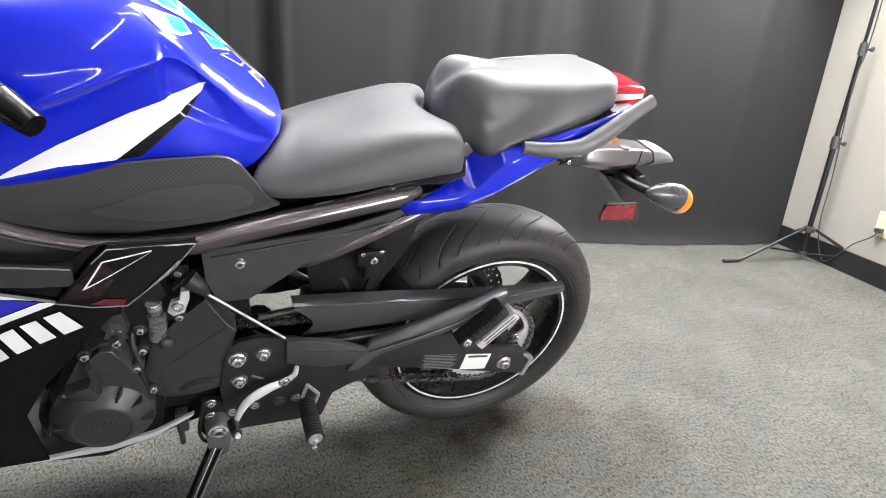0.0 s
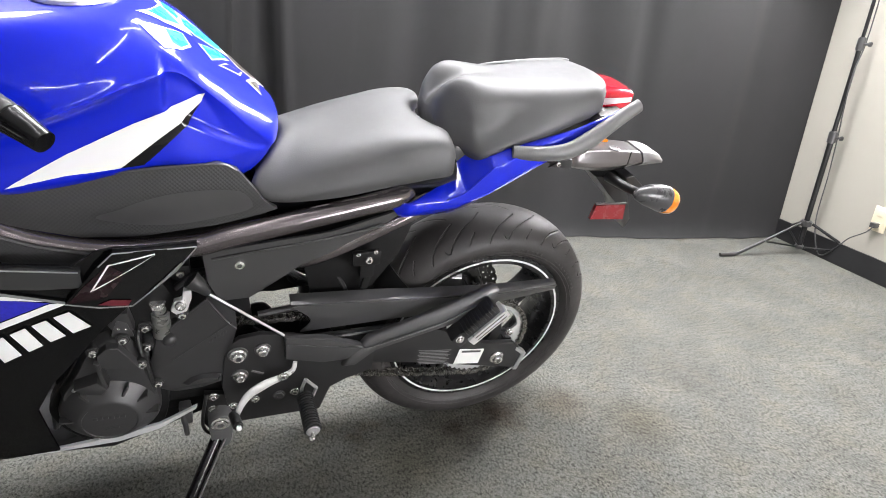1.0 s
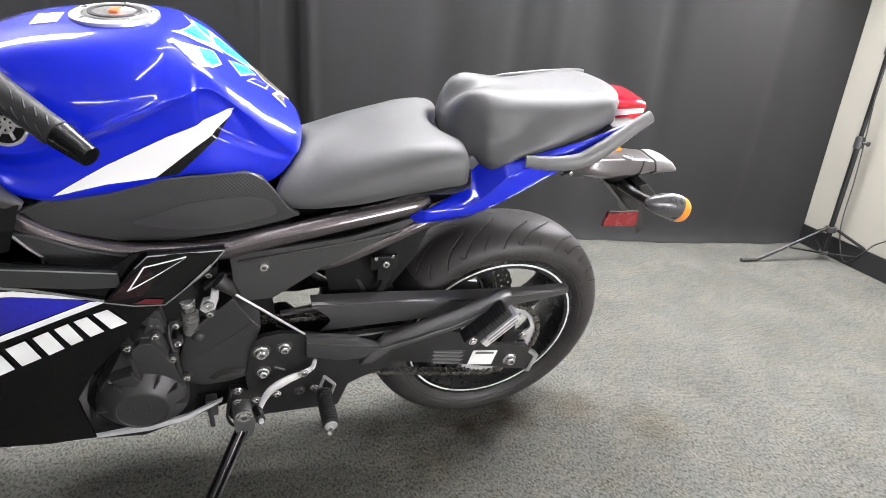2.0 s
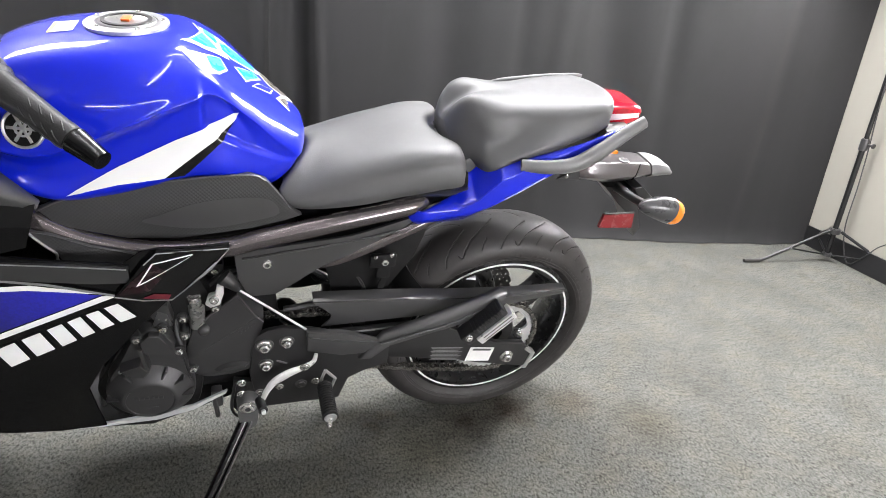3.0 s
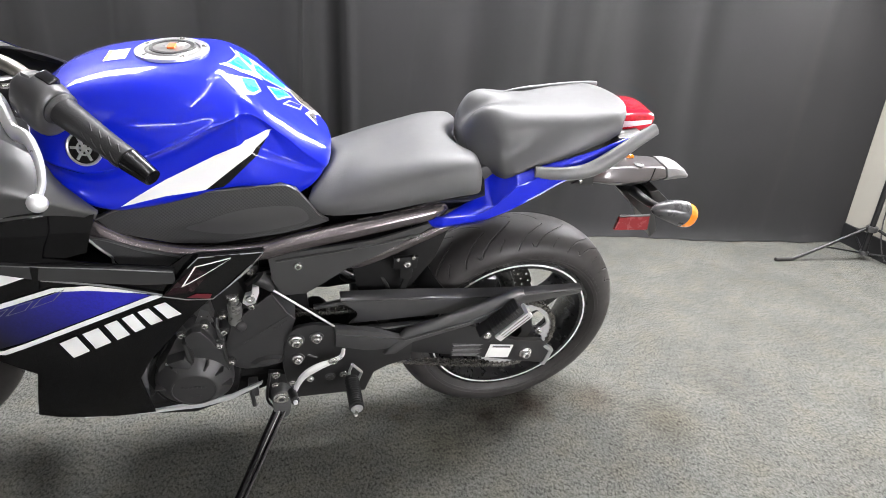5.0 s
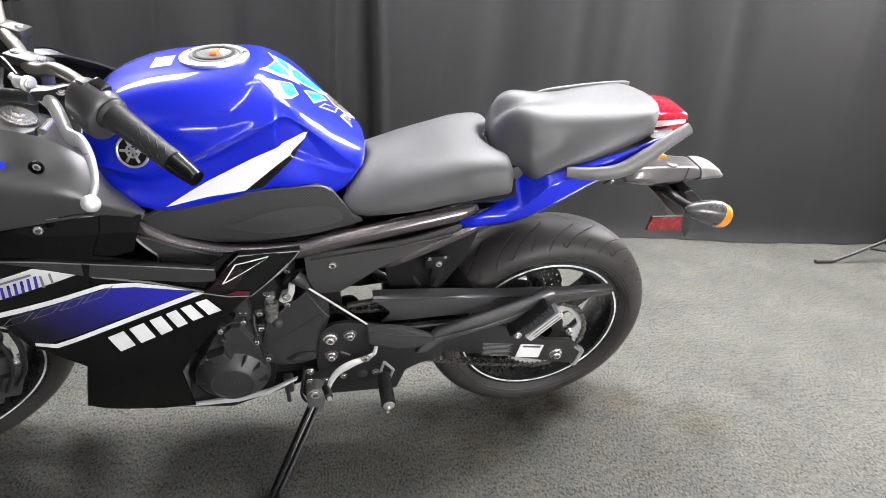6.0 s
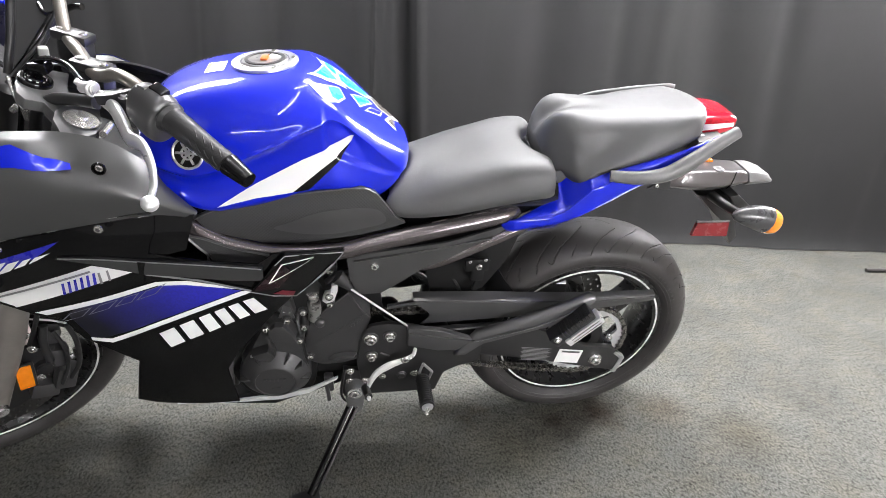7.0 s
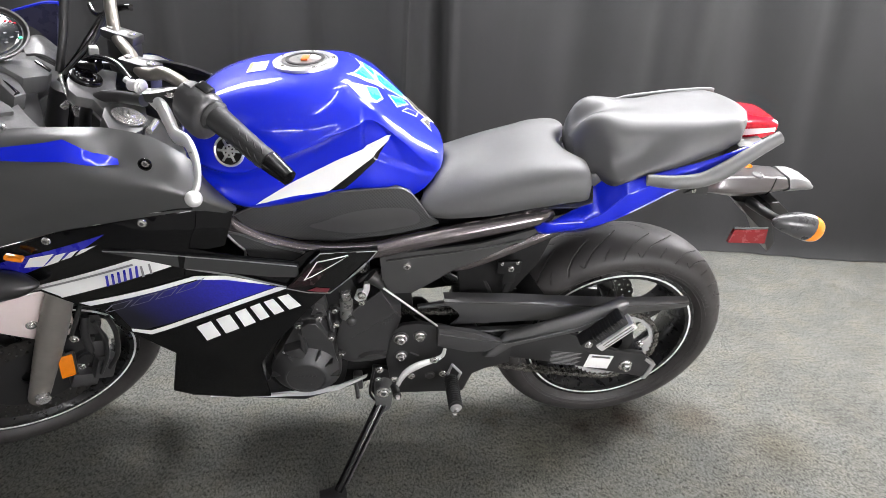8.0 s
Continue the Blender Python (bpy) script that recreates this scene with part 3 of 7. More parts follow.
# wall outlet and the lamp's cord
OUT = Vector((3.135, 0.83, 0.29)) + WALL_TURN @ Vector((-0.006, -0.545, 0))
outlet = tagged(new("wall_outlet"), "beige plastic wall outlet with a plugged-in black cord", "outlet")
part("cover_plate", block((0, 0, 0), (0.007, 0.075, 0.118), 0.002), BEIGE, outlet)
for dz in (-0.028, 0.028):
    part("socket_face", block((-0.005, 0, dz), (0.004, 0.034, 0.03), 0.0015), BEIGE, outlet)
part("plug", block((-0.02, 0, -0.028), (0.03, 0.026, 0.024), 0.004), BLACK_MATT, outlet, "black plug")
outlet.matrix_basis = Matrix.Translation(OUT) @ WALL_TURN
cord = tube([(3.0, 0.6, 1.6), (3.012, 0.6, 1.1), (2.985, 0.6, 0.9), (3.016, 0.598, 0.6), (3.02, 0.59, 0.42), (3.015, 0.58, 0.2), (3.04, 0.55, 0.05),
             (3.055, 0.52, 0.02), (3.045, 0.45, 0.10), (3.02, 0.40, 0.16), (OUT.x - 0.05, OUT.y + 0.01, OUT.z - 0.06), (OUT.x - 0.03, OUT.y, OUT.z - 0.028)], 0.003, 8, 90)
tagged(part("power_cord", cord, BLACK_MATT, None), "thin black power cord running from the light stand to the outlet", "cable")


# ---- the motorcycle, built upright along x (front at -x, left side at -y), then leant on its stand ----
LEAN = 15.05
bike = tagged(new("motorcycle"), "blue and black sport motorcycle leaning on its side stand", "motorcycle")
bike.matrix_basis = pose(0, 0, 0, LEAN, 0, 0)
REAR = (0.7135, 0.0, 0.3185)
FRONT_X, FRONT_Z, RAKE, STEER = -0.754, 0.303, 26.0, 33.5
PIVOT = Vector((FRONT_X - 0.1035, 0, 0))
AXIS = Vector((math.sin(radians(RAKE)), 0, math.cos(radians(RAKE))))
TURNED = Matrix.Translation(PIVOT) @ Matrix.Rotation(radians(STEER), 4, AXIS) @ Matrix.Translation(-PIVOT)


def steered(bm):
    bm.transform(TURNED)
    return bm


def bike_bolt(pos, r=0.009, head=0.007, parent=None, material=None, socket=True, name="bolt"):
    bm = bolt_mesh(r, head, socket)
    bm.transform(Matrix.Translation(pos))
    ob = part(name, bm, material or STEEL, parent or bike)
    if socket and (parent is None or parent.parent is None or parent.parent == bike):
        hollow = lathe([(r * 0.43, -head * 0.82), (0.0004, -head * 0.80)], 12)
        hollow.transform(Matrix.Translation(pos))
        part("socket", hollow, BLACK_MATT, ob if parent is None else parent, "dark hexagon socket")
    return ob


def bike_screw(pos, r=0.007, parent=None, material=None):
    bm = screw_mesh(r, r * 0.6)
    bm.transform(Matrix.Translation(pos))
    ob = part("screw", bm, material or STEEL, parent or bike)
    if parent is None or parent.parent is None or parent.parent == bike:
        hollow = lathe([(r * 0.46, -r * 0.62), (0.0004, -r * 0.60)], 10)
        hollow.transform(Matrix.Translation(pos))
        part("socket", hollow, BLACK_MATT, ob if parent is None else parent, "dark hexagon socket")
    return ob


# -- wheels --
def tyre_mesh(radius, half, bead, centre, grooves, repeats):
    """A road tyre with cut tread; grooves are polylines of (share of pitch, share of the way from crown to bead)."""
    nseg, nprof = 1300, 141
    share = np.linspace(-1, 1, nprof)
    ang = share * radians(118)
    crown = radius - (radius - 0.238) / 1.469 * (1 - np.cos(ang))
    width = half * np.sin(ang)
    pitch = 2 * math.pi * radius / repeats
    th = np.arange(nseg) * 2 * math.pi / nseg
    S, A = np.meshgrid(th * radius, share, indexing="ij")
    cut = np.zeros_like(S)
    for sgn in (1, -1):
        s0 = (S + (0.5 * pitch if sgn < 0 else 0)) % pitch
        for line, w in grooves:
            for (sa, ta), (sb, tb) in zip(line[:-1], line[1:]):
                x0, y0, x1, y1 = sa * pitch, ta * 0.13, sb * pitch, tb * 0.13
                for shift in (-pitch, 0, pitch):
                    ax, ay = s0 + shift - x0, sgn * A * 0.13 - y0
                    bx, by = x1 - x0, y1 - y0
                    u = np.clip((ax * bx + ay * by) / (bx * bx + by * by), 0, 1)
                    dist = np.hypot(ax - u * bx, ay - u * by)
                    cut = np.maximum(cut, np.clip((w - dist) / 0.0016, 0, 1))
    R = crown[None, :] - 0.005 * cut * np.cos(ang)[None, :]
    Y = width[None, :] - 0.005 * cut * np.sin(ang)[None, :]
    low = crown[0]
    rows = []
    for i in range(nseg):
        c, s1 = math.cos(th[i]), math.sin(th[i])
        prof = [(bead, -half * 0.72), ((low + bead) / 2, -half * 0.82)] + list(zip(R[i], Y[i])) + [((low + bead) / 2, half * 0.82), (bead, half * 0.72)]
        rows.append([(centre[0] + r * c, centre[1] + y, centre[2] + r * s1) for r, y in prof])
    return grid_mesh(rows, close_v=True)


def rim_mesh(half, centre):
    """A cast rim barrel with lips on both edges."""
    out = [(0.206, -half), (0.229, -half), (0.231, -half + 0.004), (0.229, -half + 0.010), (0.217, -half + 0.014), (0.213, -half + 0.03), (0.204, -0.01), (0.204, 0.01),
           (0.213, half - 0.03), (0.217, half - 0.014), (0.229, half - 0.010), (0.231, half - 0.004), (0.229, half), (0.206, half), (0.197, half - 0.016),
           (0.186, 0.016), (0.186, -0.016), (0.197, -half + 0.016)]
    return lathe(out, 96, centre, closed=True)


def wheel(name, half, centre, spokes, spoke_w, twist, label, place):
    """Rim barrel, with hub and spokes as its parts."""
    rim = part(name, place(rim_mesh(half, centre)), RIM, bike, label)
    hub = lathe([(0.0155, -half * 0.8), (0.045, -half * 0.8), (0.052, -half * 0.6), (0.055, 0), (0.052, half * 0.6), (0.045, half * 0.8), (0.0155, half * 0.8)], 48, centre, closed=True)
    part("hub", place(hub), RIM, rim)
    for k in range(spokes):
        a0 = 2 * math.pi * k / spokes + 0.35
        rings = []
        for s in range(7):
            u = s / 6
            r = 0.045 + u * 0.152
            a = a0 + twist * u * u
            c = Vector((centre[0] + r * math.cos(a), centre[1], centre[2] + r * math.sin(a)))
            tang = Vector((-math.sin(a), 0, math.cos(a)))
            w = spoke_w * (1.25 - 1.1 * u + 1.15 * u * u)
            h = half * (0.52 - 0.15 * u)
            rings.append([c + tang * w + Vector((0, h, 0)), c + tang * w - Vector((0, h, 0)), c - tang * w - Vector((0, h, 0)), c - tang * w + Vector((0, h, 0))])
        part("spoke", place(loft(rings, 20, 14)), RIM, rim)
    return rim


def ring_band(r0, r1, y, centre, thick=0.0012, n=120):
    return lathe([(r0, y), (r1, y), (r1, y - thick), (r0, y - thick)], n, centre, closed=True)


def drilled_disc(r_in, r_out, y, centre, thick, holes):
    """A brake disc pierced by rows of holes."""
    bm = bmesh.new()
    rings, count = 3, holes
    cells = []
    for q in range(rings):
        ra, rb = r_in + (r_out - r_in) * q / rings, r_in + (r_out - r_in) * (q + 1) / rings
        for k in range(count):
            a0, a1 = 2 * math.pi * (k + 0.33 * q) / count, 2 * math.pi * (k + 1 + 0.33 * q) / count
            rm, am = (ra + rb) / 2, (a0 + a1) / 2
            outer = []
            for j in range(12):
                t = 2 * math.pi * j / 12
                ca, sa = math.cos(t), math.sin(t)
                sc = 1 / max(abs(ca), abs(sa))
                rr, aa = rm + (rb - ra) / 2 * ca * sc, am + (a1 - a0) / 2 * sa * sc
                hr = 0.0036
                outer.append(((rr, aa), (rm + hr * ca, am + hr * sa / rm)))
            cells.append(outer)
    for outer in cells:
        def P(ra, yy):
            return (centre[0] + ra[0] * math.cos(ra[1]), yy, centre[2] + ra[0] * math.sin(ra[1]))
        V = [[bm.verts.new(P(o, y - thick / 2)) for o, _ in outer], [bm.verts.new(P(h, y - thick / 2)) for _, h in outer],
             [bm.verts.new(P(h, y + thick / 2)) for _, h in outer], [bm.verts.new(P(o, y + thick / 2)) for o, _ in outer]]
        for i in range(3):
            for j in range(12):
                bm.faces.new((V[i][j], V[i][(j + 1) % 12], V[i + 1][(j + 1) % 12], V[i + 1][j]))
    bmesh.ops.remove_doubles(bm, verts=bm.verts[:], dist=1e-5)
    return bm


GROOVES = [([(0.0, 0.01), (0.10, 0.10), (0.27, 0.21), (0.46, 0.33), (0.60, 0.46), (0.66, 0.56)], 0.0011), ([(0.66, 0.56), (0.71, 0.55), (0.73, 0.50)], 0.0011),
           ([(0.46, 0.10), (0.62, 0.21), (0.80, 0.33), (0.93, 0.46), (1.0, 0.60)], 0.0011), ([(0.20, 0.36), (0.28, 0.45), (0.33, 0.55)], 0.0010)]

rear_wheel = wheel("rear_wheel", 0.061, REAR, 5, 0.017, 0.28, "black cast five-spoke rim", lambda b: b)
part("tyre", tyre_mesh(0.314, 0.080, 0.228, REAR, GROOVES, 13), RUBBER, rear_wheel, "wide black road tyre with thin slanted tread grooves")
part("rim_stripe", ring_band(0.2150, 0.2195, -0.0613, REAR), WHITE, rear_wheel, "thin white rim tape")
for r, y in ((0.2505, -0.0778), (0.2425, -0.0745)):
    part("sidewall_ring", lathe([(r + 0.0011 * math.cos(t), y + 0.0011 * math.sin(t)) for t in (6.2832 * k / 6 for k in range(6))], 120, REAR, closed=True), RUBBER, rear_wheel)
for k in range(18):
    a = radians(28 + 3.2 * k + (9 if k > 8 else 0))
    mark = block((0, 0, 0), (0.0065, 0.0016, 0.0085 - 0.003 * (k % 3)), 0.0004, pose(0, 0, 0, -8, 0, 0))
    mark.transform(Matrix.Translation((REAR[0] + 0.2585 * math.cos(a), -0.0796, REAR[2] + 0.2585 * math.sin(a))) @ pose(0, 0, 0, 0, 90 - math.degrees(a), 0))
    part("sidewall_block", mark, RUBBER, rear_wheel)
part("brake_disc", drilled_disc(0.062, 0.1225, 0.092, REAR, 0.005, 26), DISC_STEEL, rear_wheel, "drilled steel brake disc")
part("hub_carrier", lathe([(0.03, -0.05), (0.062, -0.05), (0.066, -0.064), (0.06, -0.075), (0.03, -0.078)], 40, REAR, closed=True), BLACK_SATIN, rear_wheel)


def sprocket():
    """Slim toothed ring with five lugs that reach inwards to the bolts."""
    n, per = 46, 4
    m = n * per
    radii = []
    for k in range(m):
        a = 2 * math.pi * k / m
        swell = max(0.0, math.cos(5 * a)) ** 2
        radii.append((0.0985 - 0.028 * swell, 0.0995, 0.102, 0.1135 if k % per in (1, 2) else 0.108))
    bm = bmesh.new()
    rings = [[bm.verts.new((REAR[0] + radii[k][i] * math.cos(2 * math.pi * k / m), -0.0795, REAR[2] + radii[k][i] * math.sin(2 * math.pi * k / m))) for k in range(m)] for i in range(4)]
    for i in range(3):
        for k in range(m):
            q = (k + 1) % m
            bm.faces.new((rings[i][k], rings[i][q], rings[i + 1][q], rings[i + 1][k]))
    bmesh.ops.delete(bm, geom=[v for v in bm.verts if not v.link_faces], context="VERTS")
    return thicken(bm, 0.006)


part("sprocket", sprocket(), surface("machined_sprocket", (0.55, 0.55, 0.55), 0.42, 0.5, wear=0.06, wear_scale=40),  rear_wheel, "silver toothed rear sprocket")
for k in range(5):
    a = 2 * math.pi * k / 5
    bike_bolt((REAR[0] + 0.079 * math.cos(a), -0.081, REAR[2] + 0.079 * math.sin(a)), 0.008, 0.009, rear_wheel, socket=False)

# front wheel, turned with the fork
FRONT = (FRONT_X, 0.0, FRONT_Z)
front_wheel = wheel("front_wheel", 0.047, FRONT, 5, 0.014, 0.28, "black cast front rim turned to the left", steered)
part("tyre", steered(tyre_mesh(0.302, 0.060, 0.228, FRONT, GROOVES, 12)), RUBBER, front_wheel, "black front road tyre")
part("rim_stripe", steered(ring_band(0.2165, 0.2215, -0.0473, FRONT)), WHITE, front_wheel, "thin white rim tape")
for s in (-1, 1):
    part("brake_disc", steered(drilled_disc(0.10, 0.149, s * 0.062, FRONT, 0.005, 34)), DISC_STEEL, front_wheel, "drilled steel brake disc")
    part("disc_carrier", steered(lathe([(0.03, s * 0.05), (0.102, s * 0.06), (0.102, s * 0.064), (0.03, s * 0.058)], 40, FRONT, closed=True)), BLACK_SATIN, front_wheel)

# -- chain --
CH_F, RF, RR = (0.115, 0.425), 0.046, 0.1165


def chain_path():
    """Points round the two sprockets, evenly one link apart."""
    c1, c2 = np.array(CH_F), np.array((REAR[0], REAR[2]))
    d = c2 - c1
    base = math.atan2(d[1], d[0])
    off = math.asin((RR - RF) / np.linalg.norm(d))
    up, dn = base + math.pi / 2 + off, base - math.pi / 2 - off
    pts = [c1 + RF * np.array((math.cos(up), math.sin(up)))]
    for k in range(61):
        a = up + (dn - up) * k / 60
        pts.append(c2 + RR * np.array((math.cos(a), math.sin(a))))
    low0, low1 = c2 + RR * np.array((math.cos(dn), math.sin(dn))), c1 + RF * np.array((math.cos(dn), math.sin(dn)))
    for k in range(1, 20):
        u = k / 20
        pts.append(low0 + (low1 - low0) * u - np.array((0, 0.022 * math.sin(math.pi * u))))
    for k in range(31):
        a = dn - (2 * math.pi - (up - dn)) * k / 30
        pts.append(c1 + RF * np.array((math.cos(a), math.sin(a))))
    return pts


CP = chain_path()
acc = [0.0]
for p, q in zip(CP[:-1], CP[1:]):
    acc.append(acc[-1] + float(np.linalg.norm(q - p)))
LINKS = int(acc[-1] / 0.015875)
pts_link = []
for k in range(LINKS + 1):
    s = acc[-1] * k / LINKS
    j = min(int(np.searchsorted(acc, s, side="right")) - 1, len(CP) - 2)
    u = (s - acc[j]) / (acc[j + 1] - acc[j])
    q = CP[j] + (CP[j + 1] - CP[j]) * u
    pts_link.append(q)
rollers = merge(*[rod((p[0], -0.090, p[1]), (p[0], -0.078, p[1]), 0.0052, 8) for p in pts_link[:-1]])
chain = part("chain", rollers, CHAIN, bike, "dark oily roller chain")
link_bm = merge(plate([(-0.008, -0.006), (-0.0105, 0), (-0.008, 0.006), (0, 0.0045), (0.008, 0.006), (0.0105, 0), (0.008, -0.006), (0, -0.0045)], -0.009, -0.0065, 0.0006),
                plate([(-0.008, -0.006), (-0.0105, 0), (-0.008, 0.006), (0, 0.0045), (0.008, 0.006), (0.0105, 0), (0.008, -0.006), (0, -0.0045)], 0.0065, 0.009, 0.0006),
                rod((-0.008, -0.0105, 0), (-0.008, 0.0105, 0), 0.0032, 8), rod((0.008, -0.0105, 0), (0.008, 0.0105, 0), 0.0032, 8))
first_link = part("chain_link", link_bm, CHAIN, chain)
for k in range(LINKS):
    p, q = pts_link[k], pts_link[k + 1]
    ob = first_link if k == 0 else new("chain_link", first_link.data)
    ob.parent = chain
    mid = (p + q) / 2
    ob.matrix_basis = pose(mid[0], -0.084 + (0.0012 if k % 2 else -0.0012), mid[1], 0, -math.degrees(math.atan2(q[1] - p[1], q[0] - p[0])), 0)

# -- swingarm and its fittings --
ARM = [(0.13, 0.452), (0.327, 0.447), (0.477, 0.448), (0.54, 0.436), (0.62, 0.392), (0.70, 0.350), (0.774, 0.338), (0.812, 0.298), (0.800, 0.247), (0.70, 0.275), (0.58, 0.311), (0.48, 0.337), (0.377, 0.359), (0.13, 0.385)]
swingarm = part("swingarm", merge(plate(ARM, -0.140, -0.122, 0.007), plate([(x, z - 0.25 * max(0, 1 - x / 0.7)) for x, z in ARM], 0.110, 0.140, 0.006), rod((0.33, -0.125, 0.345), (0.33, 0.115, 0.345), 0.03, 20)),
                BLACK_SATIN, bike, "black box-section swingarm")
part("end_plate", plate([(0.786, 0.322), (0.816, 0.299), (0.803, 0.243), (0.792, 0.245), (0.803, 0.297), (0.782, 0.316)], -0.1425, -0.126, 0.001), ALU, swingarm, "bare aluminium end plate")
# Lighter grey bead stands in for the bright highlight along the arm's top.
part("swingarm_edge_glint", tube([(0.322, -0.139, 0.4435), (0.402, -0.139, 0.4450), (0.481, -0.139, 0.4440), (0.52, -0.138, 0.437)], 0.0024, 8, 40), GREY_PLASTIC, swingarm, "grey bead painted as the upper edge's highlight")
part("caution_label", block((0.657, -0.1408, 0.3205), (0.066, 0.0012, 0.046), 0.0, pose(0, 0, 0, 0, 10, 0)), LABEL_WHITE, swingarm, "white sticker")
part("label_header", block((0.660, -0.1416, 0.3365), (0.05, 0.0008, 0.006), 0.0, pose(0, 0, 0, 0, 10, 0)), BLACK_MATT, swingarm, "black bar of small print")
for k in range(10):
    part("print_line", block((0.566 - 0.001 * (k % 3), -0.1406, 0.359 - 0.0047 * k), (0.082 - 0.007 * (k % 3), 0.0008, 0.0015), 0.0, pose(0, 0, 0, 0, 10, 0)),
         LABEL_GREY, swingarm, "grey line of small print")
bike_bolt((0.733, -0.141, 0.302), 0.0128, 0.014, swingarm, name="axle_nut")
part("axle_washer", lathe([(0.008, -0.143), (0.018, -0.143), (0.018, -0.140), (0.008, -0.140)], 24, (0.733, 0, 0.302), closed=True), STEEL, swingarm)

GUARD = [[(0.252, -0.105, 0.5377), (0.413, -0.105, 0.5275), (0.54, -0.103, 0.5135), (0.70, -0.100, 0.499), (0.864, -0.090, 0.486)],
         [(0.2525, -0.124, 0.5350), (0.41, -0.124, 0.5230), (0.54, -0.123, 0.510), (0.70, -0.119, 0.4955), (0.864, -0.103, 0.4835)],
         [(0.2526, -0.1275, 0.5305), (0.41, -0.1275, 0.5185), (0.54, -0.1265, 0.5060), (0.70, -0.122, 0.4915), (0.864, -0.106, 0.4805)],
         [(0.290, -0.1285, 0.492), (0.42, -0.129, 0.492), (0.54, -0.1285, 0.485), (0.68, -0.123, 0.478), (0.864, -0.106, 0.4745)],
         [(0.2707, -0.125, 0.4597), (0.42, -0.126, 0.463), (0.54, -0.125, 0.462), (0.66, -0.120, 0.461), (0.858, -0.105, 0.4683)]]
guard = part("chain_guard", skin(GUARD, 40, 14, 0.003), BLACK_MATT, bike, "black plastic chain guard")
part("guard_edge", tube([(x, y - 0.0018, z + 0.001) for x, y, z in GUARD[2]], 0.0018, 8, 60), TRIM_GLOSS, guard, "shiny moulded edge")
# Seams of the black guard; their lit edge is painted in lighter grey.
part("lit_guard_seam", tube([(0.462, -0.129, 0.515), (0.485, -0.1297, 0.505), (0.515, -0.1295, 0.489), (0.555, -0.127, 0.469)], 0.0009, 6), GREY_PLASTIC, guard)
part("lit_guard_seam", tube([(0.3395, -0.1285, 0.5255), (0.333, -0.1295, 0.512), (0.324, -0.1298, 0.497), (0.318, -0.1285, 0.478)], 0.0009, 6), GREY_PLASTIC, guard)
HUGGER = []
for k, y in enumerate((-0.098, -0.085, -0.055, 0.0, 0.055, 0.085, 0.098)):
    r = 0.328 - 0.05 * (abs(y) / 0.098) ** 3
    HUGGER.append([(REAR[0] + r * math.cos(a), y, REAR[2] + r * math.sin(a)) for a in (radians(d) for d in (138, 147, 157, 167, 176))])

# -- seats --
def seat_ring(x, top, edge, low, half, edge_half, sweep=0.0, dip=0.0, waist=0.0, lean=0.0, box=0.0, groove=0.0):
    """Across a saddle: crown, rounded shoulder, flank, tucked base. sweep: how far the flanks run on along x. dip: fall of the shoulder."""
    wide = max(edge_half, half * 1.03)
    n = 2.0 + 6.0 * max(0.0, half / wide - 0.6)
    power = 1 / 1.55 - 0.2 * box
    n += 5.0 * box
    drop = top - 0.006 - edge
    half_pts = [(wide * f, edge + 0.006 + drop * (1 - f ** n) ** power - dip * f * f) for f in (0.0, 0.25, 0.45, 0.62, 0.76, 0.87, 0.94, 0.985)]
    if waist:
        half_pts = [(y - waist * math.exp(-((z - edge - 0.048) / 0.030) ** 2) * (y / wide) ** 2, z) for y, z in half_pts]
    half_pts = [(y, z - groove * math.exp(-(y / 0.026) ** 2)) for y, z in half_pts]
    half_pts += [(wide, edge + 0.006 - dip * 0.5), (edge_half - 0.003, edge - 0.004), (edge_half - 0.018, low), (0, low)]
    reach = (lambda y: min(1, abs(y) / 0.085) ** 2) if box > 0.45 else (lambda y: (abs(y) / 0.13) ** 1.7)
    return [(px + sweep * reach(y) + lean * (top - z), y, z) for px, y, z in half_ring(x, half_pts)]


part("rider_seat", loft([seat_ring(0.246, 0.815, 0.79, 0.785, 0.052, 0.098, -0.075), seat_ring(0.256, 0.832, 0.774, 0.766, 0.062, 0.116, -0.075),
                               seat_ring(0.29, 0.837, 0.764, 0.757, 0.078, 0.132, -0.06), seat_ring(0.35, 0.846, 0.774, 0.766, 0.106, 0.141, -0.02, 0, 0, 0, 0.3),
                               seat_ring(0.41, 0.862, 0.790, 0.782, 0.124, 0.143, 0.0, 0, 0, 0, 0.45), seat_ring(0.44, 0.868, 0.797, 0.788, 0.132, 0.144, 0.010, 0, 0, 0, 0.8),
                               seat_ring(0.466, 0.871, 0.803, 0.794, 0.134, 0.143, 0.022, 0, 0, 0, 1.0), seat_ring(0.482, 0.870, 0.806, 0.797, 0.133, 0.142, 0.032, 0, 0, 0, 1.0),
                               seat_ring(0.491, 0.864, 0.808, 0.800, 0.130, 0.139, 0.036, 0, 0, 0, 1.0), seat_ring(0.496, 0.852, 0.811, 0.804, 0.122, 0.132, 0.038, 0, 0, 0, 1.0),
                               seat_ring(0.497, 0.840, 0.816, 0.810, 0.10, 0.112, 0.038, 0, 0, 0, 0.6)], 84, 84), VINYL, bike,
            "black grained vinyl rider seat")
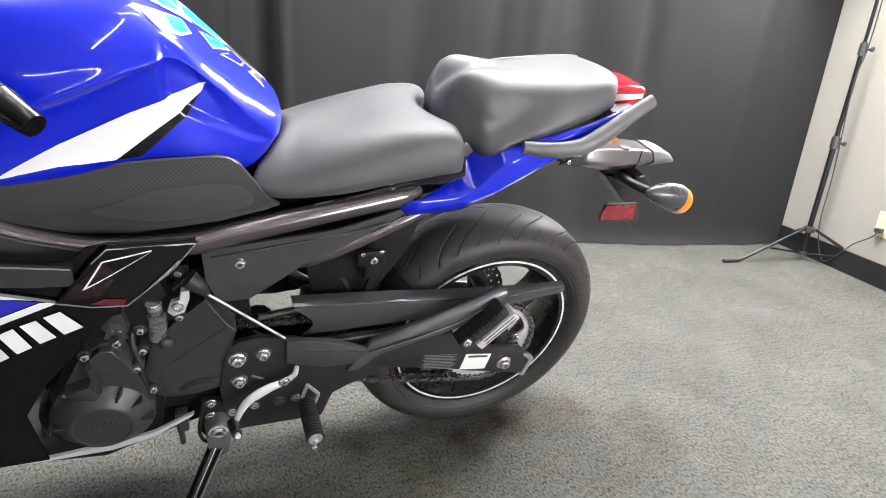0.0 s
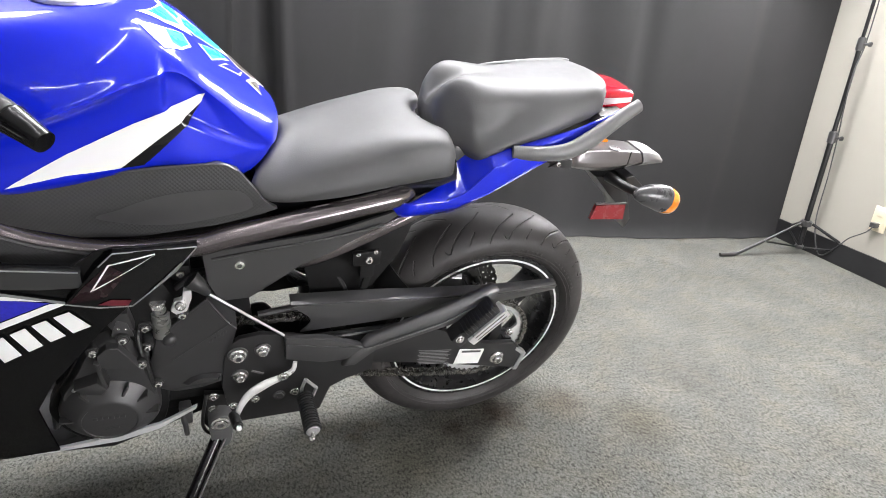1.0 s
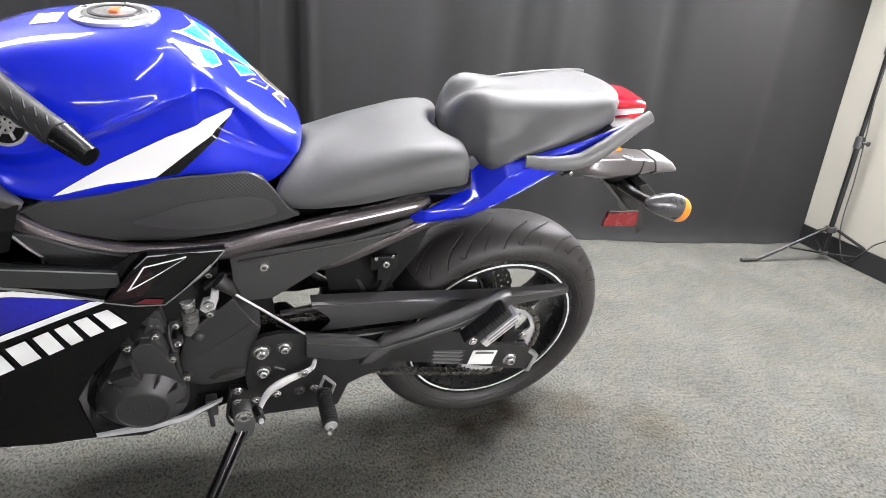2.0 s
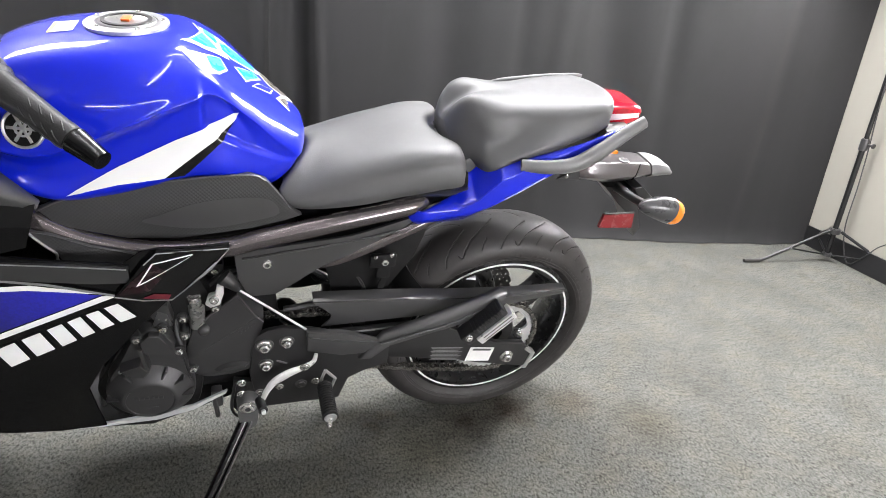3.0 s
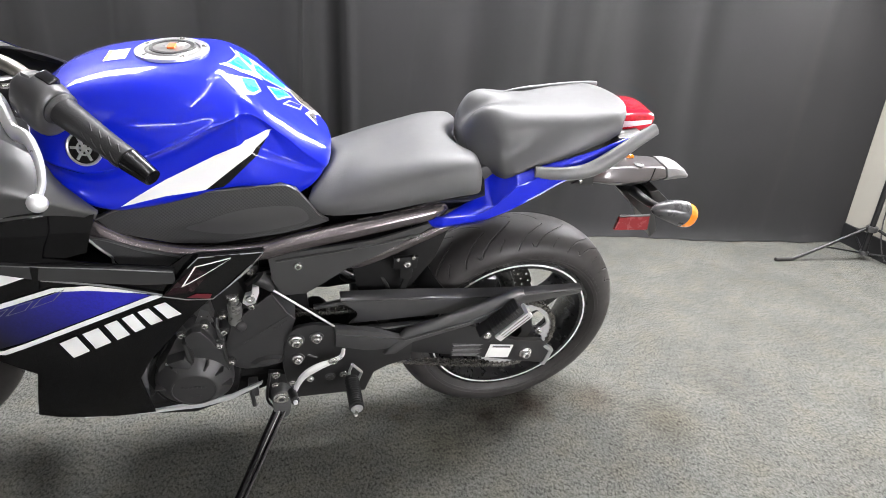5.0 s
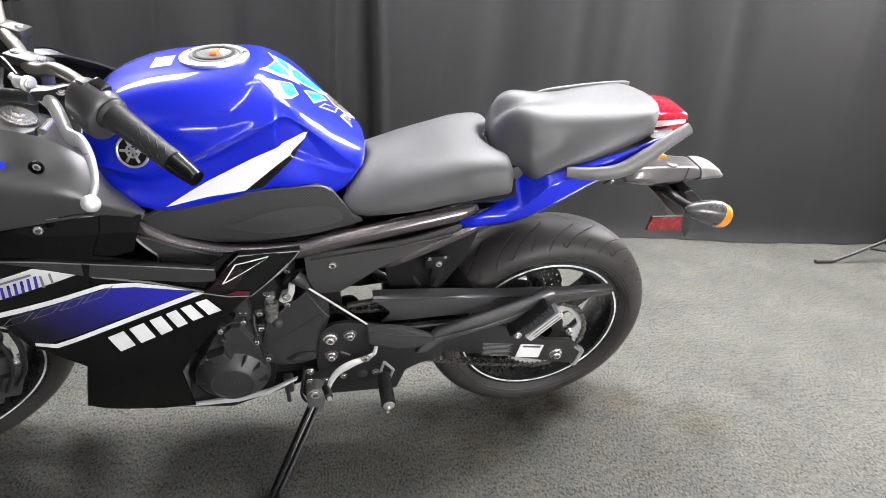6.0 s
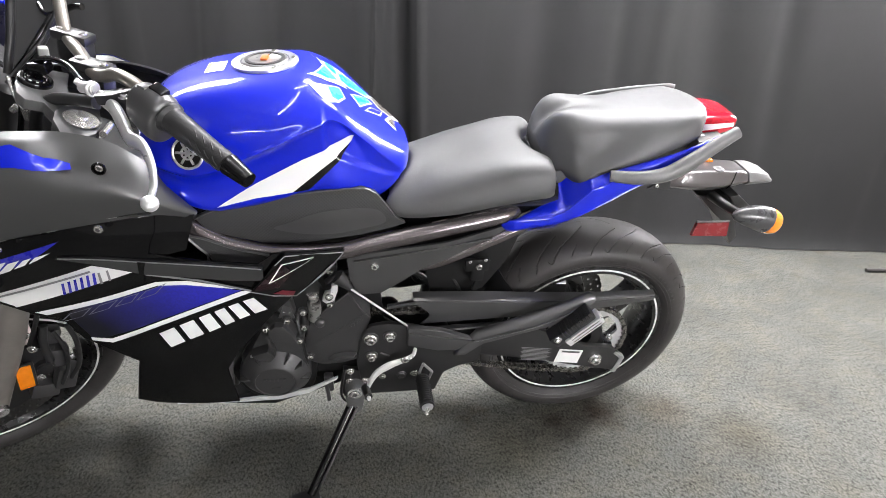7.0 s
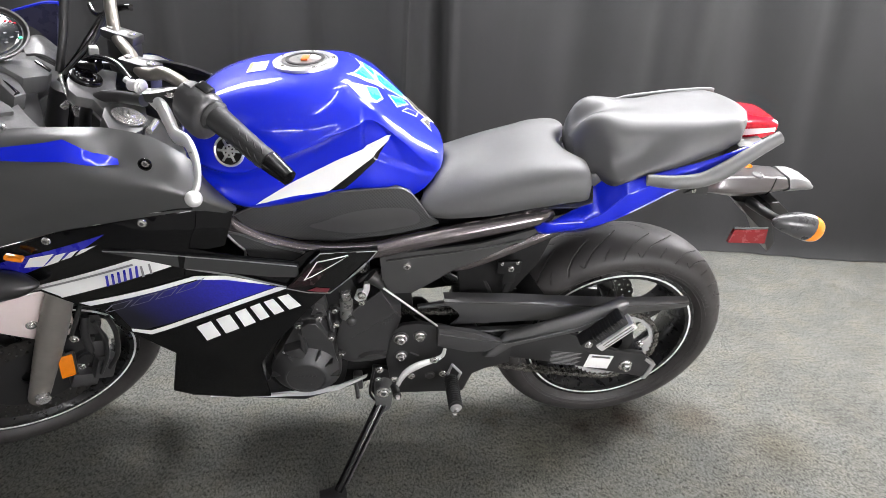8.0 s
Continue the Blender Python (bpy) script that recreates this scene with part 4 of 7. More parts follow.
part("pillion_seat", loft([seat_ring(0.510, 0.892, 0.845, 0.838, 0.040, 0.052, 0.012, 0, 0, 0.2, 0, 0.012), seat_ring(0.516, 0.916, 0.836, 0.827, 0.058, 0.066, 0.012, 0, 0, 0.25, 0, 0.020),
                                    seat_ring(0.530, 0.939, 0.828, 0.817, 0.074, 0.079, 0.012, 0.0, 0.0, 0.25, 0, 0.028), seat_ring(0.548, 0.949, 0.822, 0.811, 0.086, 0.092, 0.010, 0.0, 0.004, 0.18, 0, 0.028),
                                    seat_ring(0.568, 0.952, 0.820, 0.809, 0.092, 0.103, 0.006, 0.0, 0.008, 0.1, 0, 0.022), seat_ring(0.588, 0.951, 0.822, 0.811, 0.093, 0.112, 0.002, 0.0, 0.014, 0.06, 0, 0.014),
                                    seat_ring(0.612, 0.948, 0.832, 0.821, 0.094, 0.117, 0, 0.0, 0.018, 0.04, 0, 0.007), seat_ring(0.642, 0.945, 0.846, 0.835, 0.094, 0.118, 0, 0.0, 0.020, 0.02, 0, 0.002),
                                    seat_ring(0.68, 0.945, 0.859, 0.848, 0.097, 0.119, 0, 0.0, 0.012), seat_ring(0.73, 0.948, 0.875, 0.864, 0.100, 0.116, 0, 0, 0.004, 0, 0.2),
                                    seat_ring(0.80, 0.953, 0.894, 0.884, 0.101, 0.108, -0.014, 0, 0, 0, 0.4), seat_ring(0.85, 0.954, 0.899, 0.889, 0.098, 0.099, -0.03, 0, 0, 0, 0.8),
                                    seat_ring(0.876, 0.949, 0.902, 0.892, 0.094, 0.083, -0.038, 0, 0, 0, 0.8), seat_ring(0.885, 0.936, 0.906, 0.900, 0.080, 0.070, -0.038, 0, 0, 0, 0.7)], 96, 120), VINYL, bike,
               "black grained vinyl passenger seat")

# -- tank --
def smooth(v, lo, hi):
    u = min(1.0, max(0.0, (v - lo) / (hi - lo)))
    return u * u * (3 - 2 * u)


def tank_ring(x, top, low, half, knee):
    """Across the tank: round crown, side with a fold that climbs rearwards into the shoulder, tucked in towards the knee."""
    h = top - low
    w = min(1, max(0, (x + 0.01) / 0.17))
    w = w * w * (3 - 2 * w)
    r = smooth(x, 0.11, 0.19)
    line, cap = max(0.939 + 0.385 * x, low + 0.25 * h), top - 0.028 - 0.012 * r
    fold = max(-math.log(math.exp(-70 * line) + math.exp(-70 * cap)) / 70, low + 0.4 * h)
    fy = half * (0.99 - 0.10 * w)
    a = top - fold
    return half_ring(x, [(0, top), (fy * 0.3, top - 0.001), (fy * 0.58, top - 0.004 - 0.06 * a), (fy * 0.8, fold + 0.60 * a), (fy * 0.925, fold + (0.28 + 0.04 * r) * a), (fy * (0.984 - 0.008 * r), fold + (0.05 + 0.07 * r) * a + 0.001),
                         (fy, fold + 0.0006), (fy * (0.993 + 0.010 * r), fold - 0.0012 - 0.004 * r), (fy * (0.955 + 0.027 * w + 0.03 * r), fold - min(0.008 + 0.008 * r, (0.1 + 0.2 * r) * (fold - low))), (half * (0.895 + 0.02 * r), fold - min(0.024 + 0.010 * w, (0.3 + 0.1 * r) * (fold - low))),
                         (half * ((0.44 + 0.475 * knee) * (1 - w) + 0.925 * w), (fold + low) / 2), (half * (knee * (1 - w) + 0.94 * w), low + 0.25 * min(h, 0.048)),
                         (half * knee * 0.93, low), (half * knee * 0.6, low - 0.006), (0, low - 0.008)])


TANK = [(-0.245, 0.945, 0.885, 0.075, 0.95), (-0.225, 0.968, 0.862, 0.125, 0.97), (-0.19, 0.992, 0.832, 0.158, 0.97), (-0.13, 1.013, 0.808, 0.176, 0.95),
        (-0.06, 1.024, 0.812, 0.178, 0.92), (0.005, 1.028, 0.822, 0.172, 0.90), (0.06, 1.026, 0.830, 0.163, 0.88), (0.105, 1.003, 0.824, 0.152, 0.88),
        (0.155, 0.957, 0.804, 0.134, 0.92), (0.188, 0.924, 0.794, 0.121, 0.95), (0.215, 0.900, 0.790, 0.109, 0.95), (0.236, 0.882, 0.796, 0.096, 0.95), (0.246, 0.868, 0.812, 0.080, 0.95)]


def knee_dish(x, z, top):
    """How deep the knee dish is pressed into the flank: a sharp front edge, a ridge below, the shoulder above."""
    front = smooth(x - (0.083 + 0.30 * max(0.0, 0.925 - z)), -0.001, 0.007)
    ridge = np.interp(x, (0.08, 0.103, 0.148, 0.195, 0.24), (0.922, 0.902, 0.872, 0.846, 0.828))
    return 0.010 * (1 - 0.3 * smooth(x, 0.14, 0.20)) * front * smooth(z - ridge, -0.001, 0.010) * smooth(top - 0.016 - z, 0.0, 0.022 + 0.045 * smooth(x, 0.11, 0.17))


def tank_mesh():
    """Rings sampled control point by control point, so that the folds run true from ring to ring."""
    rings, steps = [tank_ring(*r) for r in TANK], 9
    k = len(rings[0])
    fine = []
    for ring in rings:
        P = [np.array(p, float) for p in ring]
        pts = []
        for j in range(k):
            a, b, c, d = P[j - 1], P[j], P[(j + 1) % k], P[(j + 2) % k]
            # tangents limited by the shorter neighbour keep the tight fold from swinging out
            l0, l1, l2 = (np.linalg.norm(q) + 1e-6 for q in (b - a, c - b, d - c))
            tb = ((b - a) / l0 * l1 + (c - b) / l1 * l0) / (l0 + l1) * l1
            tc = ((c - b) / l1 * l2 + (d - c) / l2 * l1) / (l1 + l2) * l1
            for i in range(steps):
                u = i / steps
                pts.append((2 * u ** 3 - 3 * u * u + 1) * b + (u ** 3 - 2 * u * u + u) * tb + (3 * u * u - 2 * u ** 3) * c + (u ** 3 - u * u) * tc)
        fine.append(pts)
    xs, tops = [r[0] for r in TANK], [r[1] for r in TANK]
    m = 190
    cols = [spline([f[j] for f in fine], m) for j in range(len(fine[0]))]
    rows = []
    for i in range(m):
        row = []
        for col in cols:
            x, y, z = col[i]
            d = knee_dish(x, z, float(np.interp(x, xs, tops)))
            # the rear end slants forward towards the seat's nose
            if x > 0.10:
                end = float(np.interp(z, (0.78, 0.80, 0.815, 0.84, 0.87, 0.89, 0.92), (0.183, 0.205, 0.218, 0.237, 0.247, 0.251, 0.252)))
                x = 0.10 + (x - 0.10) * (end - 0.10) / 0.146
            row.append((x, y - math.copysign(d * smooth(abs(y), 0.02, 0.06), y), z))
        rows.append(row)
    return grid_mesh(rows, close_u=True, caps=True)


tank = part("fuel_tank", tank_mesh(), BLUE, bike, "glossy pearl blue fuel tank")

# -- frame --
for s in (-1, 1):
    part("frame_tube", tube([(-0.30, s * 0.10, 0.86), (-0.20, s * 0.135, 0.795), (-0.149, s * 0.15, 0.757), (-0.10, s * 0.152, 0.727), (-0.015, s * 0.150, 0.702),
                             (0.097, s * 0.146, 0.697), (0.166, s * 0.142, 0.710), (0.315, s * 0.13, 0.732), (0.42, s * 0.119, 0.7465), (0.455, s * 0.108, 0.749), (0.50, s * 0.080, 0.752), (0.70, s * 0.06, 0.78)], 0.0185, 16, 70),
         FRAME, bike, "dark bronze painted frame tube")
    part("seat_rail", tube([(0.20, s * 0.085, 0.590), (0.25, s * 0.100, 0.612), (0.303, s * 0.12, 0.636), (0.386, s * 0.12, 0.672), (0.48, s * 0.112, 0.712), (0.54, s * 0.09, 0.735), (0.70, s * 0.06, 0.79)],
                           0.0135, 14, 50), FRAME, bike, "dark bronze painted seat rail")

# -- tail --
TAIL_OUT = [(0.425, 0.738), (0.47, 0.749), (0.53, 0.768), (0.55, 0.800), (0.58, 0.826), (0.635, 0.838), (0.70, 0.858), (0.78, 0.881), (0.86, 0.908), (0.905, 0.916),
            (0.87, 0.895), (0.78, 0.842), (0.70, 0.796), (0.665, 0.766), (0.64, 0.735), (0.60, 0.706), (0.55, 0.700), (0.49, 0.704), (0.445, 0.714)]


def tail_depth(x, z):
    """Two folds along the panel: a shelf above the upper one, a flat face between, the skin tucked under below the lower one."""
    up = np.interp(x, (0.43, 0.53, 0.565, 0.612, 0.66, 0.70, 0.86), (0.742, 0.749, 0.765, 0.812, 0.834, 0.850, 0.905))
    low = np.interp(x, (0.43, 0.56, 0.60, 0.70, 0.78, 0.90), (0.722, 0.741, 0.757, 0.812, 0.848, 0.90))
    a, b = max(0, z - up), max(0, low - z)
    return -0.139 + 0.16 * max(0, x - 0.62) ** 1.3 + 0.06 * (z - low) + 1.6 * a * a / (a + 0.002) + 1.1 * b * b / (b + 0.003) + 1.2 * max(0, 0.46 - x) ** 1.2


for s in (-1, 1):
    bm = panel(TAIL_OUT, tail_depth, 0.004, 0.007)
    if s > 0:
        bm.transform(Matrix.Diagonal((1, -1, 1, 1)))
    part("tail_panel", bm, BLUE, bike, "glossy blue tail side panel")
    for xs, zs in (((0.445, 0.53, 0.565, 0.612, 0.66, 0.70), (0.744, 0.749, 0.765, 0.812, 0.834, 0.850)), ((0.56, 0.60, 0.70, 0.78), (0.741, 0.757, 0.812, 0.848))):
        ridge = [(x, s * -(tail_depth(x, z) - 0.0004), z) for x, z in ((x, float(np.interp(x, xs, zs))) for x in np.linspace(xs[0], xs[-1], 30))]
        part("tail_ridge", tube(ridge, [0.0006] + [0.0019] * 28 + [0.0006], 8, 60), BLUE, bike)
    if s < 0:
        rail = tube([(0.648, -0.126, 0.840), (0.70, -0.140, 0.842), (0.755, -0.142, 0.848), (0.80, -0.138, 0.868), (0.86, -0.128, 0.906), (0.902, -0.122, 0.931)],
                    [0.0125, 0.0165, 0.018, 0.0165, 0.0155, 0.0135], 14, 44, flatten=0.75)
    else:
        # the bike leans towards its stand, so this rail stands higher
        rail = tube([(0.60, 0.112, 0.895), (0.68, 0.120, 0.914), (0.75, 0.122, 0.922), (0.814, 0.122, 0.929), (0.868, 0.120, 0.934), (0.884, 0.118, 0.933)],
                    [0.006, 0.008, 0.009, 0.009, 0.009, 0.007], 14, 44, flatten=0.75)
    part("grab_rail", rail, GREY_PLASTIC, bike, "dark grey passenger grab rail")
def lamp_ring(x, top, low, half):
    return half_ring(x, [(0, top), (half * 0.7, top - 0.001), (half, top - 0.006), (half * 1.02, (top + low) / 2), (half * 0.9, low + 0.004), (half * 0.6, low), (0, low - 0.002)])


tail_lamp = part("tail_light", loft([lamp_ring(0.835, 0.936, 0.876, 0.062), lamp_ring(0.89, 0.937, 0.882, 0.058), lamp_ring(0.937, 0.934, 0.893, 0.052), lamp_ring(0.946, 0.930, 0.898, 0.049), lamp_ring(0.949, 0.924, 0.902, 0.044)], 48, 40),
                 RED_LENS, bike, "glossy red tail light lens")
CLEAR_PINK = surface("clear_pink_lens", (0.9, 0.72, 0.74), 0.12, coat=1.0)
part("lens_band", decal([(0.845, 0.922), (0.938, 0.921), (0.941, 0.911), (0.845, 0.906)], bvh_of(tail_lamp), 0.0012), CLEAR_PINK, tail_lamp, "clear band in the lens")
part("lens_band", decal([(0.845, 0.895), (0.905, 0.897), (0.90, 0.889), (0.845, 0.885)], bvh_of(tail_lamp), 0.0012), CLEAR_PINK, tail_lamp, "clear band in the lens")
part("tail_core", block((0.70, 0, 0.835), (0.36, 0.16, 0.06), 0.012, pose(0, 0, 0, 0, -14, 0)), BLACK_MATT, bike)

# -- bodywork --
def mirrored(bm):
    bm.transform(Matrix.Diagonal((1, -1, 1, 1)))
    return bm


def fair_depth(x, z):
    """How far out the lower fairing stands: fullest amidships, tucked in at belly, nose and tail."""
    return -(0.216 - 0.25 * max(0, 0.5 - z) ** 1.3 - 0.30 * max(0, -0.3 - x) ** 1.5 - 0.55 * max(0, x + 0.03) ** 1.3 - 0.6 * max(0, z - 0.74) ** 1.3)


FAIRING = [(-0.749, 0.656), (-0.652, 0.708), (-0.571, 0.74), (-0.455, 0.782), (-0.322, 0.811), (-0.211, 0.825), (-0.214, 0.8), (-0.234, 0.759), (-0.148, 0.741), (-0.049, 0.726), (-0.021, 0.746), (0.002, 0.747), (0.107, 0.725), (0.075, 0.689), (0.012, 0.646), (-0.031, 0.608), (-0.077, 0.552), (-0.117, 0.505), (-0.15, 0.443), (-0.167, 0.34), (-0.15, 0.309), (-0.226, 0.312), (-0.32, 0.334), (-0.356, 0.351), (-0.311, 0.495), (-0.358, 0.532), (-0.395, 0.56), (-0.421, 0.611), (-0.468, 0.618), (-0.554, 0.652), (-0.618, 0.636), (-0.795, 0.573)]
fairing = part("side_fairing", panel(FAIRING, fair_depth, 0.004, 0.02), BLACK_GLOSS, bike, "glossy black lower side fairing with white and blue graphics")
part("side_fairing", mirrored(panel(FAIRING, fair_depth, 0.004, 0.03)), BLACK_GLOSS, bike, "glossy black lower side fairing")
part("fairing_shoulder", panel([(-0.219, 0.828), (-0.147, 0.821), (-0.157, 0.799), (-0.168, 0.761), (-0.2, 0.754), (-0.236, 0.758)], lambda x, z: fair_depth(x, z) + 0.004, 0.004, 0.02), BLACK_GLOSS, fairing)
FT = bvh_of(fairing)


def sticker(name, outline, material, label, lift=0.0012, step=0.02):
    return part(name, decal(outline, FT, lift, step), material, fairing, label)


sticker("blue_field", [(-0.406, 0.624), (-0.378, 0.644), (-0.22, 0.69), (-0.179, 0.69), (-0.087, 0.667), (-0.304, 0.581), (-0.364, 0.561), (-0.379, 0.563)], BLUE_FADE, "deep blue flash that fades to black")
sticker("white_border", [(-0.478, 0.621), (-0.231, 0.7), (-0.176, 0.699), (-0.062, 0.666), (-0.18, 0.689), (-0.23, 0.691), (-0.457, 0.616)], WHITE, "white border line", 0.003)
sticker("white_border", [(-0.062, 0.666), (-0.344, 0.552), (-0.38, 0.558), (-0.38, 0.566), (-0.343, 0.563), (-0.087, 0.667)], WHITE, "white border line", 0.003)
sticker("white_stripe", [(-0.555, 0.65), (-0.327, 0.741), (-0.258, 0.726), (-0.326, 0.701), (-0.505, 0.63)], WHITE, "white slanted stripe")
sticker("grey_line", [(-0.541, 0.652), (-0.332, 0.732), (-0.331, 0.728), (-0.54, 0.648)], SILVER_DECAL, "grey pinstripe", 0.004)
TICK = [(-0.389, 0.701), (-0.384, 0.703), (-0.388, 0.677), (-0.394, 0.674)]
TICK_STEP = (0.012, 0.005)
for k in range(6):
    sticker("tick", [(x + TICK_STEP[0] * k, z + TICK_STEP[1] * k) for x, z in TICK], BLUE_DECAL, "short blue bar", 0.0045, 0.03)
TICKS_GREY = [(-0.32, 0.727), (-0.316, 0.728), (-0.317, 0.703), (-0.322, 0.701), (-0.305, 0.732), (-0.301, 0.733), (-0.302, 0.71), (-0.306, 0.708)]
for k in range(2):
    sticker("tick", TICKS_GREY[4 * k:4 * k + 4], SILVER_DECAL, "short grey bar", 0.0045, 0.03)
sticker("blue_nose", [(-0.678, 0.656), (-0.586, 0.706), (-0.509, 0.736), (-0.37, 0.785), (-0.411, 0.757), (-0.525, 0.697), (-0.702, 0.608)], BLUE_DECAL, "blue nose flash")
DASH = [(-0.539, 0.703), (-0.518, 0.728), (-0.468, 0.743), (-0.5, 0.711), (-0.498, 0.711), (-0.466, 0.74), (-0.444, 0.748), (-0.467, 0.725), (-0.46, 0.729), (-0.438, 0.748), (-0.422, 0.754), (-0.438, 0.739), (-0.43, 0.742), (-0.416, 0.755), (-0.387, 0.765), (-0.413, 0.75)]
for k in range(4):
    sticker("dash", DASH[4 * k:4 * k + 4], WHITE, "white dash", 0.003, 0.03)
# the maker's word, as plain slanted blocks
WORD = [(-0.257, 0.57), (-0.219, 0.587), (-0.207, 0.547), (-0.244, 0.53), (-0.216, 0.588), (-0.181, 0.603), (-0.168, 0.564), (-0.204, 0.548), (-0.177, 0.605), (-0.149, 0.617), (-0.135, 0.579), (-0.164, 0.565), (-0.146, 0.618), (-0.121, 0.629), (-0.107, 0.592), (-0.131, 0.581), (-0.118, 0.63), (-0.094, 0.639), (-0.076, 0.606), (-0.102, 0.595), (-0.09, 0.641), (-0.064, 0.65), (-0.041, 0.619), (-0.072, 0.607)]
for k in range(6):
    a, b, c, d = WORD[4 * k:4 * k + 4]
    a, b, c, d = [np.array(q) for q in (a, b, c, d)]
    a, b, c, d = a + (b - a) * 0.06, b + (a - b) * 0.14, c + (d - c) * 0.14, d + (c - d) * 0.06
    sticker("letter_block", [tuple(a), tuple(b), tuple(c), tuple(d)], WHITE, "plain white block", 0.003, 0.03)
# the model mark, as slanted outline blocks
MARK = [(-0.426, 0.603), (-0.399, 0.628), (-0.353, 0.646), (-0.377, 0.622), (-0.366, 0.626), (-0.339, 0.651), (-0.303, 0.664), (-0.325, 0.642), (-0.314, 0.646), (-0.292, 0.668), (-0.264, 0.677), (-0.282, 0.656), (-0.274, 0.659), (-0.253, 0.68), (-0.213, 0.697), (-0.236, 0.673)]
for k in range(4):
    a, b, c, d = [np.array(p) for p in MARK[4 * k:4 * k + 4]]
    mid = (a + b + c + d) / 4
    for p, q in ((a, b), (b, c), (c, d), (d, a)):
        sticker("mark_outline", [tuple(p), tuple(q), tuple(q + (mid - q) * 0.16), tuple(p + (mid - p) * 0.16)], LINE_DECAL, "thin grey outline", 0.004, 0.02)
part("grey_trim", panel([(-0.381, 0.757), (-0.312, 0.758), (-0.244, 0.749), (-0.149, 0.737), (-0.041, 0.72), (-0.042, 0.693), (-0.094, 0.696), (-0.242, 0.721), (-0.324, 0.748)], lambda x, z: fair_depth(x, z) - 0.007, 0.007, 0.02), TRIM_GLOSS, fairing,
     "dark grey trim strip")
part("trim_edge", tube([(x, fair_depth(x, z) - 0.0075, z) for x, z in [(-0.377, 0.758), (-0.312, 0.757), (-0.244, 0.749), (-0.149, 0.737), (-0.043, 0.72)]], 0.0011, 6), SILVER_DECAL, fairing, "thin bright edge")
part("trim_clip", panel([(-0.248, 0.75), (-0.236, 0.748), (-0.245, 0.719), (-0.251, 0.722)], lambda x, z: fair_depth(x, z) - 0.009, 0.008, 0.02), BLACK_GLOSS, fairing)
POD = [(-0.044, 0.693), (-0.02, 0.728), (0.001, 0.746), (0.107, 0.723), (0.075, 0.689), (0.012, 0.646), (-0.068, 0.669)]
pod_edge = lambda x, z: fair_depth(x, z) - 0.0108
pod = part("fairing_pod", panel(POD, lambda x, z: fair_depth(x, z) - 0.010 - 0.02 * max(0, 0.012 - abs(z - 0.69 - 0.2 * (x + 0.0))) , 0.010, 0.014), BLACK_GLOSS, fairing, "black gloss end piece with a plum flash")
PT = bvh_of(pod)
for line in ([(-0.018, 0.728), (0.001, 0.745), (0.106, 0.7225)], [(0.106, 0.7215), (0.075, 0.689), (0.012, 0.6465)], [(0.012, 0.6465), (-0.028, 0.657), (-0.067, 0.669)]):
    pts = [(x, pod_edge(x, z), z) for x, z in line]
    part("edge_line", merge(*[rod(p, q, 0.0011, 6) for p, q in zip(pts[:-1], pts[1:])]), SILVER_DECAL, pod, "thin bright edge line")
part("plum_flash", decal([(-0.063, 0.671), (-0.041, 0.697), (-0.007, 0.729), (-0.034, 0.688), (-0.026, 0.693), (0.012, 0.707), (-0.016, 0.675)], PT, 0.0012), PURPLE_BLACK, pod, "dark plum flash")
part("silver_edge", decal([(-0.034, 0.688), (-0.007, 0.729), (0.051, 0.731), (0.051, 0.7285), (-0.0055, 0.7268), (-0.030, 0.690)], PT, 0.0015), WHITE, pod, "thin silver edge line")
part("silver_edge", decal([(-0.034, 0.688), (-0.026, 0.6935), (0.049, 0.7275), (0.051, 0.728), (-0.028, 0.690)], PT, 0.0015), WHITE, pod, "thin silver edge line")
part("red_flash", decal([(-0.029, 0.663), (-0.012, 0.668), (0.012, 0.659), (0.007, 0.65)], PT, 0.0015), surface("wine_red_decal", (0.09, 0.004, 0.012), 0.3, coat=0.6), pod, "wine red flash")
PIN = [(-0.242, 0.721), (-0.155, 0.701), (-0.068, 0.669), (-0.068, 0.664), (-0.156, 0.696), (-0.243, 0.717), (-0.068, 0.669), (0.012, 0.646), (0.107, 0.723), (0.107, 0.719), (0.013, 0.64), (-0.068, 0.663)]
sticker("pinstripe", PIN[:6], LABEL_GREY, "thin grey edge line", 0.004, 0.02)
part("silver_edge", decal(PIN[6:], bvh_of(pod, fairing), 0.002, 0.04), LABEL_GREY, pod, "thin grey edge line")
BELLY = [(-0.294, 0.290), (-0.155, 0.286), (-0.069, 0.292), (0.005, 0.304), (0.074, 0.338), (0.071, 0.33), (0.004, 0.292), (-0.064, 0.276), (-0.157, 0.278), (-0.259, 0.288)]
part("belly_pan", panel(BELLY, lambda x, z: -0.165, 0.006, 0.02), surface("belly_light_grey", (0.45, 0.45, 0.46), 0.35, coat=0.3), bike, "light grey belly pan edge")
part("belly_pan", plate([(-0.375, 0.243), (-0.173, 0.227), (0.071, 0.284), (0.085, 0.246), (-0.093, 0.179), (-0.367, 0.22)], -0.10, 0.10, 0.006), INNER_SHADE_BLACK, bike)

